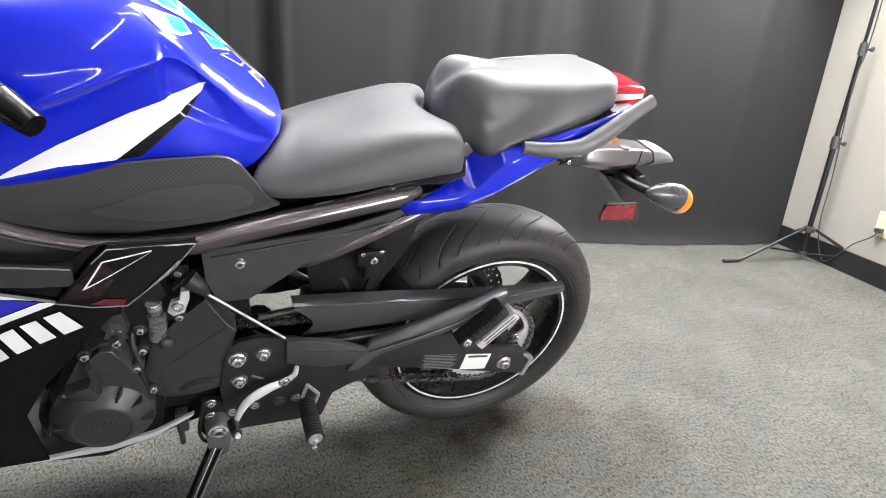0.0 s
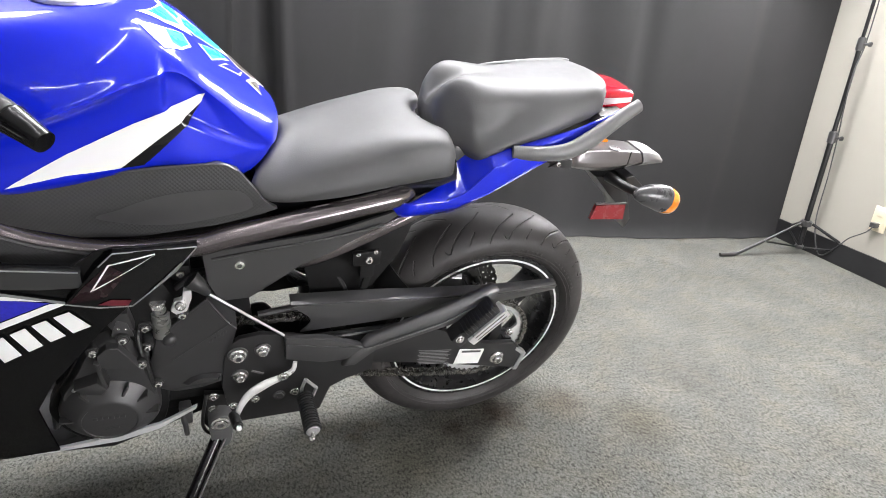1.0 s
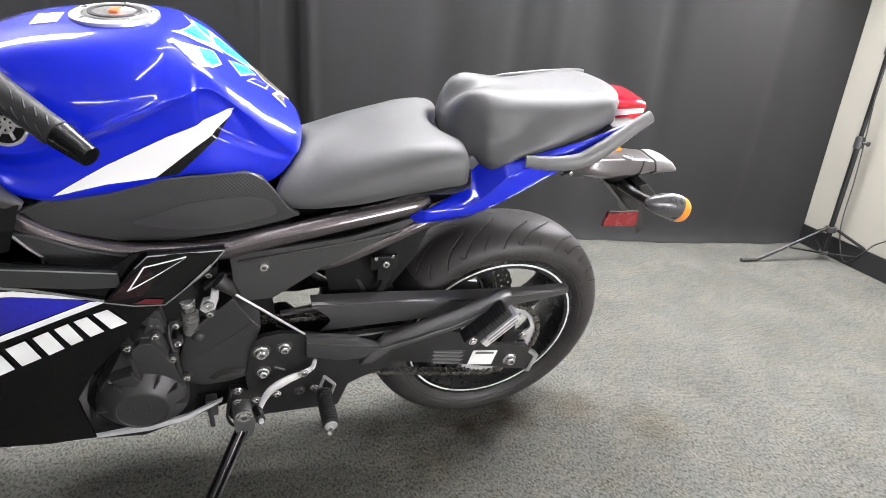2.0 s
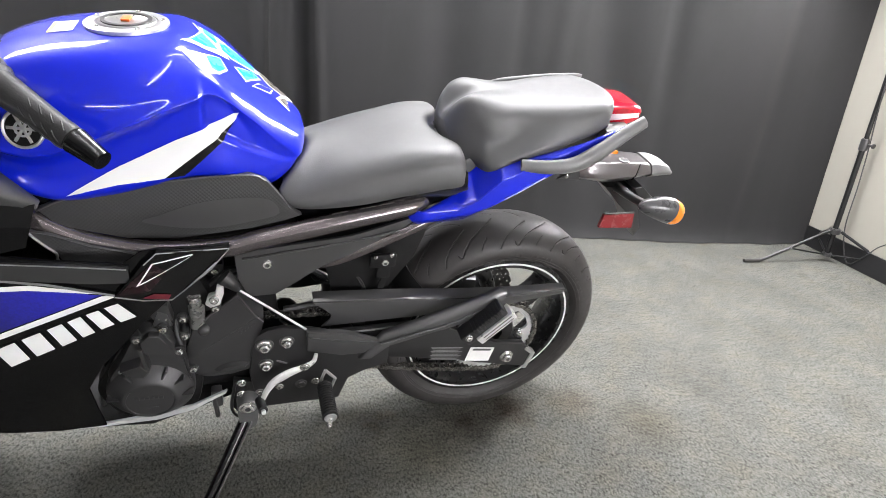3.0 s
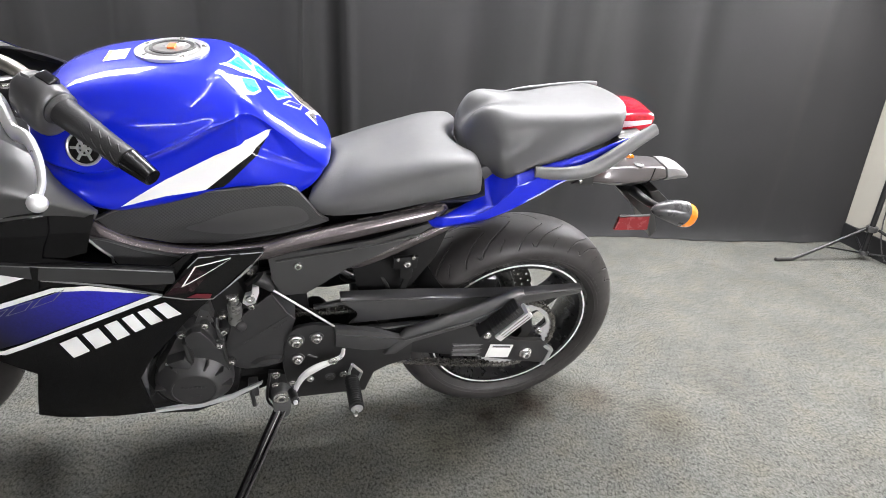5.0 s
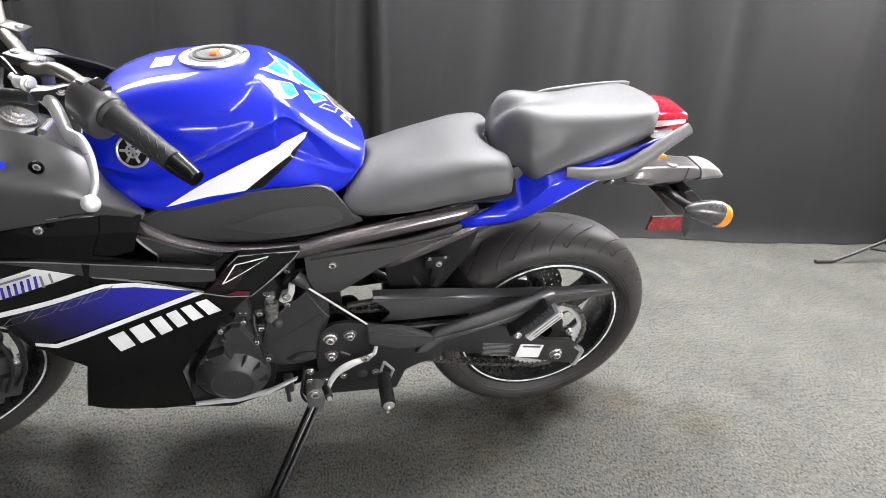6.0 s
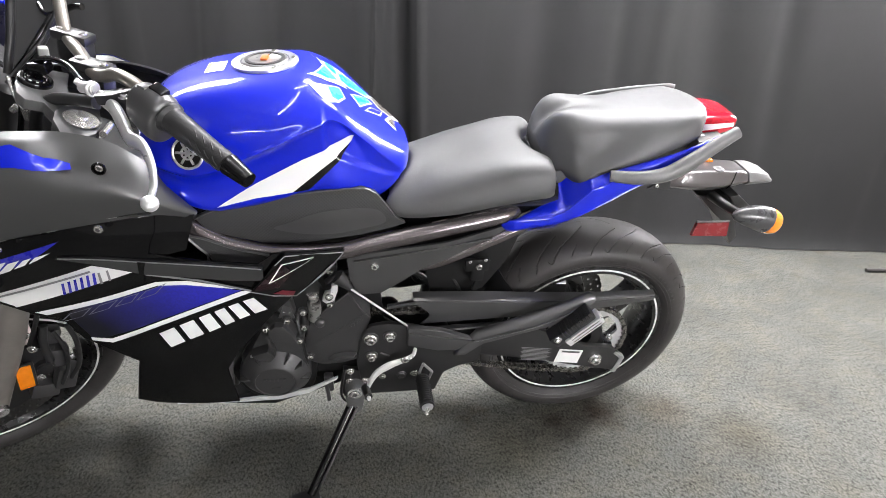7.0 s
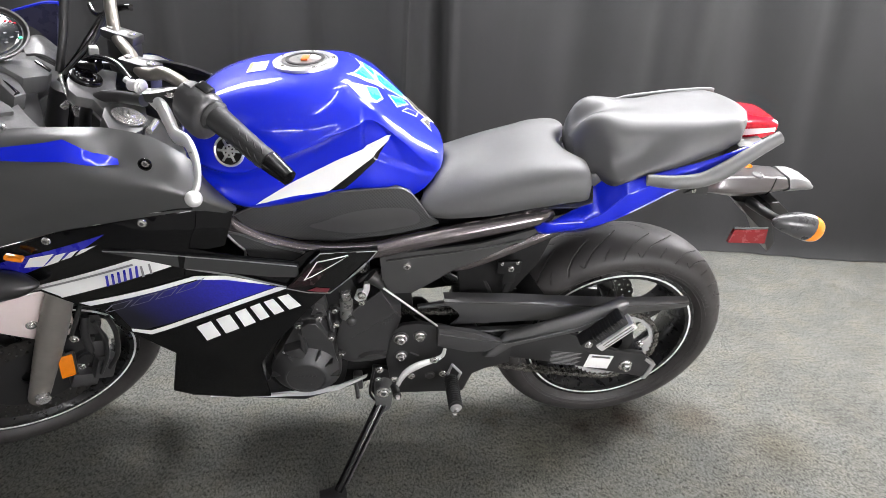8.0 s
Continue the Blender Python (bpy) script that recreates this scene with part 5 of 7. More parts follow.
# upper cowl over the nose
COWL = [[(-0.632, -0.15, 0.936), (-0.494, -0.155, 0.959), (-0.421, -0.16, 0.965), (-0.358, -0.165, 0.968), (-0.315, -0.165, 0.967), (-0.266, -0.165, 0.954), (-0.234, -0.168, 0.936), (-0.203, -0.17, 0.907), (-0.189, -0.172, 0.873), (-0.148, -0.175, 0.819)],
        [(-0.611, -0.195, 0.924), (-0.474, -0.2, 0.953), (-0.375, -0.205, 0.967), (-0.338, -0.207, 0.956), (-0.306, -0.207, 0.935), (-0.261, -0.203, 0.931), (-0.222, -0.198, 0.914), (-0.197, -0.194, 0.887), (-0.179, -0.188, 0.859), (-0.146, -0.178, 0.818)],
        [(-0.612, -0.225, 0.885), (-0.475, -0.235, 0.906), (-0.36, -0.238, 0.927), (-0.3, -0.235, 0.92), (-0.243, -0.228, 0.902), (-0.207, -0.218, 0.878), (-0.176, -0.2, 0.848), (-0.147, -0.18, 0.817)],
        [(-0.645, -0.225, 0.815), (-0.497, -0.237, 0.848), (-0.373, -0.24, 0.883), (-0.288, -0.236, 0.886), (-0.216, -0.222, 0.871), (-0.177, -0.2, 0.84), (-0.148, -0.18, 0.815)],
        [(-0.696, -0.205, 0.731), (-0.534, -0.218, 0.779), (-0.431, -0.222, 0.811), (-0.307, -0.222, 0.833), (-0.216, -0.212, 0.841), (-0.18, -0.198, 0.831), (-0.15, -0.178, 0.811)]]
cowl = part("upper_cowl", skin(COWL, 70, 34, 0.004), COWL_GREY, bike, "satin dark grey upper cowl")
part("upper_cowl", mirrored(skin(COWL, 50, 24, 0.004)), COWL_GREY, bike, "satin dark grey upper cowl")
CT = bvh_of(cowl)
FIN = [(-0.578, 0.938), (-0.471, 0.954), (-0.372, 0.969), (-0.362, 0.966), (-0.301, 0.936), (-0.296, 0.931), (-0.313, 0.934), (-0.367, 0.944), (-0.468, 0.94), (-0.577, 0.92)]
part("blue_fin", decal(FIN, CT, 0.004, 0.02), BLUE, cowl, "blue accent fin")
part("blue_fin", mirrored(decal(FIN, CT, 0.004, 0.02)), BLUE, cowl, "blue accent fin")
for p in ((-0.256, -0.224, 0.935),):
    part("screw_cup", lathe([(0.0105, 0.001), (0.0105, -0.002), (0.0085, -0.002), (0.0085, 0.004), (0.0005, 0.004)], 24, p), BLACK_GLOSS, cowl)
    bike_screw((p[0], p[1] + 0.003, p[2]), 0.0065, cowl)
for p in [(-0.293, -0.216, 0.818), (-0.461, -0.213, 0.783)]:
    bike_screw(p, 0.0075, cowl)
part("cowl_seam", tube([(-0.204, -0.218, 0.847), (-0.24, -0.222, 0.847), (-0.305, -0.224, 0.838), (-0.428, -0.224, 0.817), (-0.53, -0.22, 0.786)], 0.0016, 6), BLACK_GLOSS, cowl)
part("chrome_strip", tube([(-0.302, -0.225, 0.84), (-0.267, -0.224, 0.844), (-0.214, -0.217, 0.847)], 0.0014, 6), ALU, cowl, "thin chrome strip")

# -- tank trim --
TT = bvh_of(tank)
CAP = (-0.017, 0.0)
cap_hit, cap_n, _, _ = TT.ray_cast(Vector((CAP[0], 0, 2)), Vector((0, 0, -1)), 3)
CAP_TURN = Matrix.Translation(cap_hit) @ cap_n.to_track_quat("Z", "Y").to_matrix().to_4x4() @ pose(0, 0, 0, -90, 0, 0)


def cap_piece(name, bm, material, label="", parent=None):
    bm.transform(CAP_TURN)
    return part(name, bm, material, parent, label)


filler = cap_piece("filler_cap", lathe([(0.044, 0.004), (0.057, 0.004), (0.0595, 0.001), (0.0595, -0.003), (0.057, -0.0045), (0.044, -0.0045)], 64, closed=True), ALU,
                   "round brushed metal filler cap", bike)
cap_piece("cap_disc", lathe([(0.0425, 0.004), (0.0425, -0.003), (0.040, -0.0055), (0.024, -0.006), (0.022, -0.005), (0.0005, -0.005)], 48), surface("cap_grey_metal", (0.36, 0.36, 0.36), 0.34, 0.7), "", filler)
cap_piece("cap_well", lathe([(0.0435, 0.003), (0.0435, -0.001)], 48), BLACK_MATT, "", filler)
cap_piece("cap_ring", lathe([(0.030, -0.0055), (0.036, -0.0055), (0.036, -0.0075), (0.030, -0.0075)], 48, closed=True), BLACK_MATT, "dark ring", filler)
cap_piece("key_flap", block((0, -0.0075, 0), (0.022, 0.004, 0.012), 0.001), surface("orange_sticker", (0.75, 0.16, 0.03), 0.45), "small orange sticker", filler)
for k in range(5):
    a = 2 * math.pi * k / 5 + 0.5
    bm = screw_mesh(0.0042, 0.002)
    bm.transform(Matrix.Translation((0.051 * math.cos(a), -0.0045, 0.051 * math.sin(a))))
    cap_piece("cap_screw", bm, STEEL, "", filler)


def top_decal(outline, tree, lift=0.0012, step=0.016):
    """A film laid on the tank from above, cut to an outline in x, y."""
    bm = fine_polygon(outline, step)
    for v in bm.verts:
        hit, normal, _, _ = tree.ray_cast(Vector((v.co.x, v.co.z, 2)), Vector((0, 0, -1)), 3)
        v.co = hit + (normal if normal.z > 0 else -normal) * lift
    return bm


part("warning_label", top_decal([(-0.120, -0.032), (-0.086, -0.032), (-0.086, 0.020), (-0.120, 0.020)], TT), LABEL_WHITE, tank, "white and yellow warning sticker")
part("label_edge", top_decal([(-0.120, -0.032), (-0.113, -0.032), (-0.113, 0.020), (-0.120, 0.020)], TT, 0.002), surface("label_yellow", (0.75, 0.6, 0.12), 0.45), tank, "yellow edge")

SLASH = [(-0.111, 0.823), (-0.039, 0.863), (0.044, 0.903), (0.138, 0.939), (0.13, 0.924), (0.105, 0.903), (0.021, 0.842), (-0.042, 0.837)]
part("white_slash", decal(SLASH, TT, 0.0022, 0.006), WHITE, tank, "white pointed slash graphic")
part("black_slash", decal([(0.13, 0.924), (0.135, 0.933), (0.111, 0.897), (0.05, 0.844), (0.021, 0.842), (0.105, 0.903)], TT, 0.0014, 0.006), BLACK_GLOSS, tank, "black shadow of the slash")


def film(corners, tree, lift=0.0012, step=0.010):
    """A thin film with the given corners, pressed onto the nearest skin."""
    P = [Vector(p) for p in corners]
    mid = sum(P, Vector()) / len(P)
    nrm = Vector()
    for p, q in zip(P, P[1:] + P[:1]):
        nrm += (p - mid).cross(q - mid)
    turn = nrm.to_track_quat("Y", "Z").to_matrix()
    flat = [turn.transposed() @ (p - mid) for p in P]
    bm = fine_polygon([(p.x, p.z) for p in flat], step)
    for v in bm.verts:
        hit, n, _, _ = tree.find_nearest(mid + turn @ v.co)
        v.co = hit + (n if n.dot(hit - Vector((hit.x, 0, 0.90))) > 0 else -n) * lift
    return bm


TANK_ARC = [(0.053, 0.050, 1.026), (0.071, 0.039, 1.022), (0.083, 0.011, 1.017), (0.077, -0.025, 1.020), (0.068, -0.048, 1.022)]
for p, q in zip(TANK_ARC[:-1], TANK_ARC[1:]):
    p, q = Vector(p), Vector(q)
    part("white_line", film((p, q, q + Vector((0.0035, 0, 0)), p + Vector((0.0035, 0, 0))), TT, 0.0018), WHITE, tank, "thin white line")
PALE = surface("pale_decal", (0.45, 0.58, 0.70), 0.3, coat=0.6, wear=0.1)


def inset(corners, by):
    """The corners moved towards their middle by a fixed width."""
    mid = sum((Vector(p) for p in corners), Vector()) / len(corners)
    return [Vector(p) + (mid - Vector(p)).normalized() * by for p in corners]


def tank_graphic(outline, fills, border=0.003):
    """A white printed shape with coloured fields laid on it, a thin white border left round each."""
    part("white_graphic", film(outline, TT, 0.0012), WHITE, tank, "white angular graphic")
    for corners, ink in fills:
        part("graphic_fill", film(inset(corners, border), TT, 0.0022), ink, tank)


tank_graphic([(0.058, -0.057, 1.024), (0.071, -0.041, 1.022), (0.086, 0.010, 1.016), (0.112, -0.022, 0.998), (0.127, -0.026, 0.984), (0.093, -0.052, 1.010)],
             (([(0.066, -0.046, 1.022), (0.073, -0.040, 1.022), (0.086, 0.010, 1.016), (0.113, -0.021, 0.997), (0.094, -0.045, 1.010)], CYAN),))
tank_graphic([(0.086, 0.013, 1.017), (0.080, 0.036, 1.018), (0.103, 0.036, 1.004), (0.117, 0.031, 0.993), (0.166, 0.044, 0.944), (0.169, 0.022, 0.943), (0.129, -0.016, 0.982), (0.114, -0.018, 0.996)],
             (([(0.088, 0.012, 1.015), (0.084, 0.034, 1.016), (0.103, 0.034, 1.004), (0.110, 0.012, 1.000), (0.108, -0.004, 1.000)], CYAN),
              ([(0.108, 0.016, 1.001), (0.117, 0.029, 0.993), (0.162, 0.041, 0.948), (0.165, 0.022, 0.947), (0.129, -0.014, 0.982), (0.114, -0.012, 0.996)], CYAN)), 0.0022)
tank_graphic([(0.060, -0.087, 1.019), (0.089, -0.071, 1.009), (0.113, -0.047, 0.995), (0.124, -0.069, 0.983), (0.112, -0.099, 0.988), (0.093, -0.115, 0.995), (0.083, -0.108, 1.003)],
             (([(0.063, -0.086, 1.018), (0.090, -0.072, 1.008), (0.100, -0.099, 0.997), (0.093, -0.113, 0.996), (0.084, -0.107, 1.003)], PALE), ([(0.091, -0.072, 1.008), (0.112, -0.049, 0.995), (0.122, -0.070, 0.984), (0.111, -0.098, 0.989), (0.101, -0.099, 0.996)], CYAN)), 0.0026)
tank_graphic([(0.132, -0.038, 0.979), (0.143, -0.016, 0.968), (0.160, 0.010, 0.952), (0.174, 0.010, 0.938), (0.148, -0.056, 0.960)],
             (([(0.133, -0.038, 0.978), (0.144, -0.016, 0.967), (0.160, 0.008, 0.952), (0.170, 0.006, 0.941), (0.148, -0.054, 0.960)], CYAN),))
tank_graphic([(0.156, -0.054, 0.952), (0.168, -0.018, 0.944), (0.192, 0.013, 0.918), (0.187, -0.018, 0.923)],
             (([(0.158, -0.050, 0.951), (0.168, -0.019, 0.943), (0.190, 0.008, 0.920), (0.186, -0.018, 0.924)], BLUE),))
tank_graphic([(0.163, 0.034, 0.948), (0.176, 0.064, 0.930), (0.197, 0.063, 0.905), (0.222, 0.066, 0.876), (0.226, 0.017, 0.879), (0.224, -0.018, 0.882), (0.211, -0.026, 0.895), (0.194, -0.017, 0.915), (0.204, 0.019, 0.904), (0.184, 0.016, 0.926)],
             (([(0.165, 0.034, 0.946), (0.177, 0.060, 0.929), (0.197, 0.060, 0.905), (0.220, 0.060, 0.880), (0.208, 0.022, 0.899), (0.184, 0.018, 0.926)], GOLD_GREY),
              ([(0.198, -0.014, 0.911), (0.208, 0.018, 0.900), (0.223, 0.020, 0.882), (0.222, -0.014, 0.884), (0.211, -0.023, 0.895)], GOLD_GREY)), 0.0025)

# round badge on the tank side, as a plain ring and bars
BADGE = [(-0.141, 0.925)][0]
hit, nrm, _, _ = TT.ray_cast(Vector((BADGE[0], -1, BADGE[1])), Vector((0, 1, 0)), 2)
if nrm.y > 0:
    nrm = -nrm
BADGE_M = Matrix.Translation(hit) @ nrm.to_track_quat("Z", "X").to_matrix().to_4x4() @ pose(0, 0, 0, -90, 0, 0)


def on_badge(bm):
    bm.transform(BADGE_M)
    return bm


badge = part("badge", on_badge(lathe([(0.0235, 0.003), (0.0275, 0.003), (0.0275, -0.002), (0.0255, -0.0032), (0.0235, -0.002)], 48, closed=True)), ALU, bike, "round silver and black badge")
part("badge_disc", on_badge(lathe([(0.0238, 0.002), (0.0238, -0.001), (0.0005, -0.0012)], 40)), BLACK_GLOSS, badge)
for k in range(3):
    part("badge_bar", on_badge(block((0, -0.0018, 0), (0.042, 0.0016, 0.0042), 0.0005, pose(0, 0, 0, 0, 30 + 60 * k, 0))), ALU, badge)
part("badge_ring", on_badge(lathe([(0.0085, -0.001), (0.0115, -0.001), (0.0115, -0.0028), (0.0085, -0.0028)], 32, closed=True)), ALU, badge)

# -- knee pads, side covers, trim under the seat --
def pad_depth(x, z):
    return -(0.158 - 0.06 * max(0, x + 0.10) - 0.10 * abs(z - 0.775) ** 1.2)


PADS = [(-0.158, 0.794), (-0.119, 0.811), (-0.045, 0.826), (0.038, 0.835), (0.144, 0.838), (0.172, 0.826), (0.198, 0.788), (0.210, 0.768), (0.230, 0.752), (0.205, 0.744), (0.143, 0.731), (0.031, 0.722), (-0.045, 0.73), (-0.136, 0.765)]
knee = part("knee_pad", panel(PADS, pad_depth, 0.01, 0.014), PAD, bike, "black plastic knee pad with a raised dot texture")
KT = bvh_of(knee)
SMOOTH_PAD = [(-0.022, 0.763), (0.008, 0.774), (0.046, 0.787), (0.089, 0.7945), (0.144, 0.7955), (0.178, 0.788), (0.192, 0.768), (0.185, 0.756), (0.143, 0.747), (0.087, 0.740), (0.033, 0.745)]
part("smooth_field", decal(SMOOTH_PAD, KT, 0.0022, 0.010, smooth=48), BLACK_MATT, knee, "smooth black field below the dots")
for line in (PADS[0:6],):
    part("pad_bead", tube([(x, pad_depth(x, z) - 0.0015, z - 0.001) for x, z in line], 0.0020, 8, 60), BLACK_MATT, knee, "raised bead")
part("knee_pad", mirrored(panel(PADS, pad_depth, 0.01, 0.02)), PAD, bike, "black plastic knee pad with a raised dot texture")


def cover_depth(x, z):
    return -(0.134 - 0.25 * max(0, x - 0.3) ** 1.5 - 0.5 * max(0, 0.62 - z) ** 1.5)


COVER = [(0.111, 0.67), (0.132, 0.674), (0.321, 0.696), (0.415, 0.717), (0.479, 0.732), (0.383, 0.679), (0.265, 0.627), (0.18, 0.561), (0.131, 0.56), (0.114, 0.612)]
cover = part("side_cover", panel(COVER, cover_depth, 0.006, 0.018), BLACK_MATT, bike, "black plastic side cover")
part("side_cover", mirrored(panel(COVER, cover_depth, 0.006, 0.03)), BLACK_MATT, bike, "black plastic side cover")
part("cover_lip", tube([(0.124, -0.136, 0.659), (0.214, -0.136, 0.671), (0.321, -0.134, 0.684), (0.417, -0.131, 0.701)], 0.0025, 6), BLACK_SATIN, cover)
bike_screw((0.167, -0.134, 0.643), 0.009, cover)
UNDER = [(0.196, 0.765), (0.376, 0.785), (0.548, 0.815), (0.555, 0.778), (0.435, 0.731), (0.214, 0.718)]
part("seat_base", plate(UNDER, -0.112, 0.112, 0.004), BLACK_GLOSS, bike)
bike_bolt((0.415, -0.113, 0.777), 0.008, 0.008)
for p in [(0.353, -0.113, 0.768), (0.388, -0.113, 0.774), (0.300, -0.113, 0.757), (0.469, -0.113, 0.789)]:
    part("seat_bracket", block(p, (0.03, 0.004, 0.008), 0.0015, pose(0, 0, 0, 0, -8, 0)), ALU, bike)

# -- ram-air vent behind the cowl --
VENT_OUT = [(-0.177, 0.765), (-0.146, 0.757), (-0.096, 0.734), (-0.034, 0.713), (-0.057, 0.693), (-0.137, 0.706), (-0.145, 0.724), (-0.159, 0.74)]
vent = part("air_vent", panel(VENT_OUT, lambda x, z: -0.174 + 0.12 * (z - 0.72), 0.012, 0.014), VENT, bike, "dark textured air vent trim")
part("vent_rim", tube([(x, -0.175 + 0.12 * (z - 0.72), z) for x, z in VENT_OUT + VENT_OUT[:1]], 0.0022, 6, 90), BLACK_MATT, vent)
part("inner_panel", plate([(-0.283, 0.785), (-0.165, 0.78), (-0.116, 0.715), (-0.018, 0.684), (-0.022, 0.64), (-0.18, 0.66), (-0.274, 0.685)], -0.12, -0.11, 0.003), BLACK_GLOSS, bike)

# -- engine --
# Block is blacker than its covers, so the gaps between them look shaded.
engine = part("engine", merge(block((0.0, 0, 0.41), (0.30, 0.25, 0.20), 0.02), block((-0.05, 0, 0.60), (0.20, 0.27, 0.20), 0.02, pose(0, 0, 0, 0, -20, 0)),
                              block((0.02, 0, 0.29), (0.24, 0.20, 0.08), 0.02)), INNER_SHADE_BLACK, bike, "engine block, blackened to deepen the shaded gaps")
SC = (-0.066, 0.0, 0.358)
HOUSING = [(-0.140, 0.395), (-0.118, 0.442), (-0.100, 0.476), (-0.080, 0.512), (-0.050, 0.536), (-0.026, 0.536), (-0.010, 0.503), (0.003, 0.461), (0.011, 0.410), (0.014, 0.350), (-0.03, 0.29), (-0.11, 0.30)]
FLANGE = [(-0.165, 0.349), (-0.136, 0.420), (-0.108, 0.470), (-0.086, 0.522), (-0.056, 0.548), (-0.022, 0.545), (-0.002, 0.510), (0.012, 0.466), (0.024, 0.405), (0.026, 0.330), (-0.008, 0.262), (-0.118, 0.262)]
stator = part("alternator_cover", lathe([(0.0805, -0.12), (0.0805, -0.150), (0.0795, -0.154), (0.077, -0.157), (0.050, -0.181), (0.046, -0.1835), (0.0435, -0.1835), (0.0425, -0.182), (0.0005, -0.182)], 96, SC), ENGINE, engine,
              "round dark grey alternator cover")
part("cover_housing", frustum(HOUSING, -0.135, -0.158, 0.10, 120), ENGINE, stator)
part("cover_flange", frustum(FLANGE, -0.11, -0.140, 0.02, 120), INNER_SHADE_BLACK, stator)
# upper step of the housing, whose lower edge is a ledge over the dome
part("cover_step", frustum([(-0.064, 0.508), (-0.048, 0.522), (-0.030, 0.520), (-0.016, 0.494), (-0.003, 0.464), (-0.055, 0.474), (-0.066, 0.478)], -0.155, -0.171, 0.06, 0, 0, 0.002), ENGINE, stator)
part("cover_rib", plate([(-0.069, 0.497), (-0.061, 0.493), (-0.056, 0.436), (-0.064, 0.440)], -0.178, -0.150, 0.002), ENGINE, stator)
part("cover_ear", frustum([(-0.107, 0.448), (-0.069, 0.460), (-0.056, 0.436), (-0.066, 0.424), (-0.095, 0.432)], -0.150, -0.182, 0.10, 0, 0, 0.002), ENGINE, stator)
part("bare_edge", tube([(-0.108, -0.176, 0.4405), (-0.103, -0.178, 0.4445), (-0.096, -0.179, 0.4455)], [0.002, 0.0036, 0.001], 8), ALU, stator, "chipped bare metal edge")
for ang, far in ((33, 0.0635), (-2, 0.0635), (62, 0.0660), (118, 0.0635), (176, 0.0645)):
    c = (SC[0] + far * math.cos(radians(ang)), -0.168, SC[2] + far * math.sin(radians(ang)))
    part("cover_rib", block(c, (0.026, 0.016, 0.0045), 0.0015, pose(0, 0, 0, 0, -ang, 0)), ENGINE, stator)
for k in range(6):
    part("raised_block", block((SC[0] - 0.0215 + 0.0086 * k, -0.1825, SC[2] + 0.010 - 0.0006 * k), (0.0064, 0.0016, 0.0078), 0.0005), ENGINE, stator)
part("raised_block", block((SC[0] + 0.0, -0.1825, SC[2] - 0.020), (0.022, 0.0014, 0.0032), 0.0005), ENGINE, stator)
lug_plate = part("frame_tab", plate([(-0.0402, 0.5313), (-0.0262, 0.5668), (-0.0125, 0.5597), (-0.0066, 0.5279)], -0.156, -0.150, 0.0015), BLACK_MATT, engine, "black tab with two small holes")
for px, pz in ((-0.026, 0.548), (-0.0155, 0.546)):
    part("tab_hole", rod((px, -0.1565, pz), (px, -0.1561, pz), 0.0018, 10), STEEL, lug_plate)
FOLD = [(0.0427, 0.462), (0.1504, 0.5394)]


def sprocket_cover_depth(x, z):
    """Flat below a slanting fold, leaning in above it, rolled over towards the engine on its lower front edge."""
    (xa, za), (xb, zb) = FOLD
    d = z - (za + (x - xa) * (zb - za) / (xb - xa))
    roll = max(0.0, 0.045 - x - 0.25 * (z - 0.40))
    return -0.160 + (0.50 * d if d > 0 else 0.05 * -d) + 9.0 * roll * roll + 0.5 * max(0.0, 0.385 - z)


COVER_OUT = [(0.008, 0.452), (0.023, 0.495), (0.045, 0.517), (0.068, 0.538), (0.110, 0.572), (0.155, 0.520), (0.128, 0.482), (0.124, 0.43), (0.121, 0.384), (0.087, 0.365), (0.03, 0.366), (0.013, 0.376), (0.012, 0.415)]
sprocket_cover = part("sprocket_cover", panel(COVER_OUT, sprocket_cover_depth, 0.045, 0.009), ENGINE, engine, "dark grey sprocket cover")
part("cover_rim", tube([(x, sprocket_cover_depth(x, z) - 0.0005, z) for x, z in ((0.046, 0.5165), (0.068, 0.5365), (0.090, 0.554), (0.1085, 0.5695))], 0.0022, 8), ENGINE, sprocket_cover)
part("cover_rim", tube([(x, sprocket_cover_depth(x, z) - 0.0005, z) for x, z in ((0.1105, 0.570), (0.125, 0.5525), (0.140, 0.537), (0.1535, 0.5205))], 0.0026, 8), ENGINE, sprocket_cover)
part("cover_rim", tube([(x, sprocket_cover_depth(x, z) - 0.0002, z) for x, z in ((0.044, 0.463), (0.080, 0.489), (0.115, 0.514), (0.147, 0.5365))], 0.0011, 6), ENGINE, sprocket_cover)
part("cover_rib", frustum([(0.0537, 0.3984), (0.069, 0.411), (0.089, 0.4155), (0.106, 0.4145), (0.1216, 0.4105), (0.1205, 0.403), (0.09, 0.404)], -0.158, -0.1675, 0.25, 0, 0, 0.001), ENGINE, sprocket_cover)
part("pivot_swell", lathe([(0.013, 0.012), (0.0125, -0.001), (0.010, -0.005), (0.006, -0.0075), (0.0005, -0.008)], 24, (0.044, -0.143, 0.497)), ENGINE, sprocket_cover)
for q, (px, pz) in enumerate([(0.11, 0.498), (0.117, 0.502), (0.123, 0.507), (0.129, 0.511), (0.135, 0.516)]):
    part("raised_block", block((px, sprocket_cover_depth(px, pz), pz), (0.005, 0.002, 0.007), 0.0005), ENGINE, sprocket_cover)
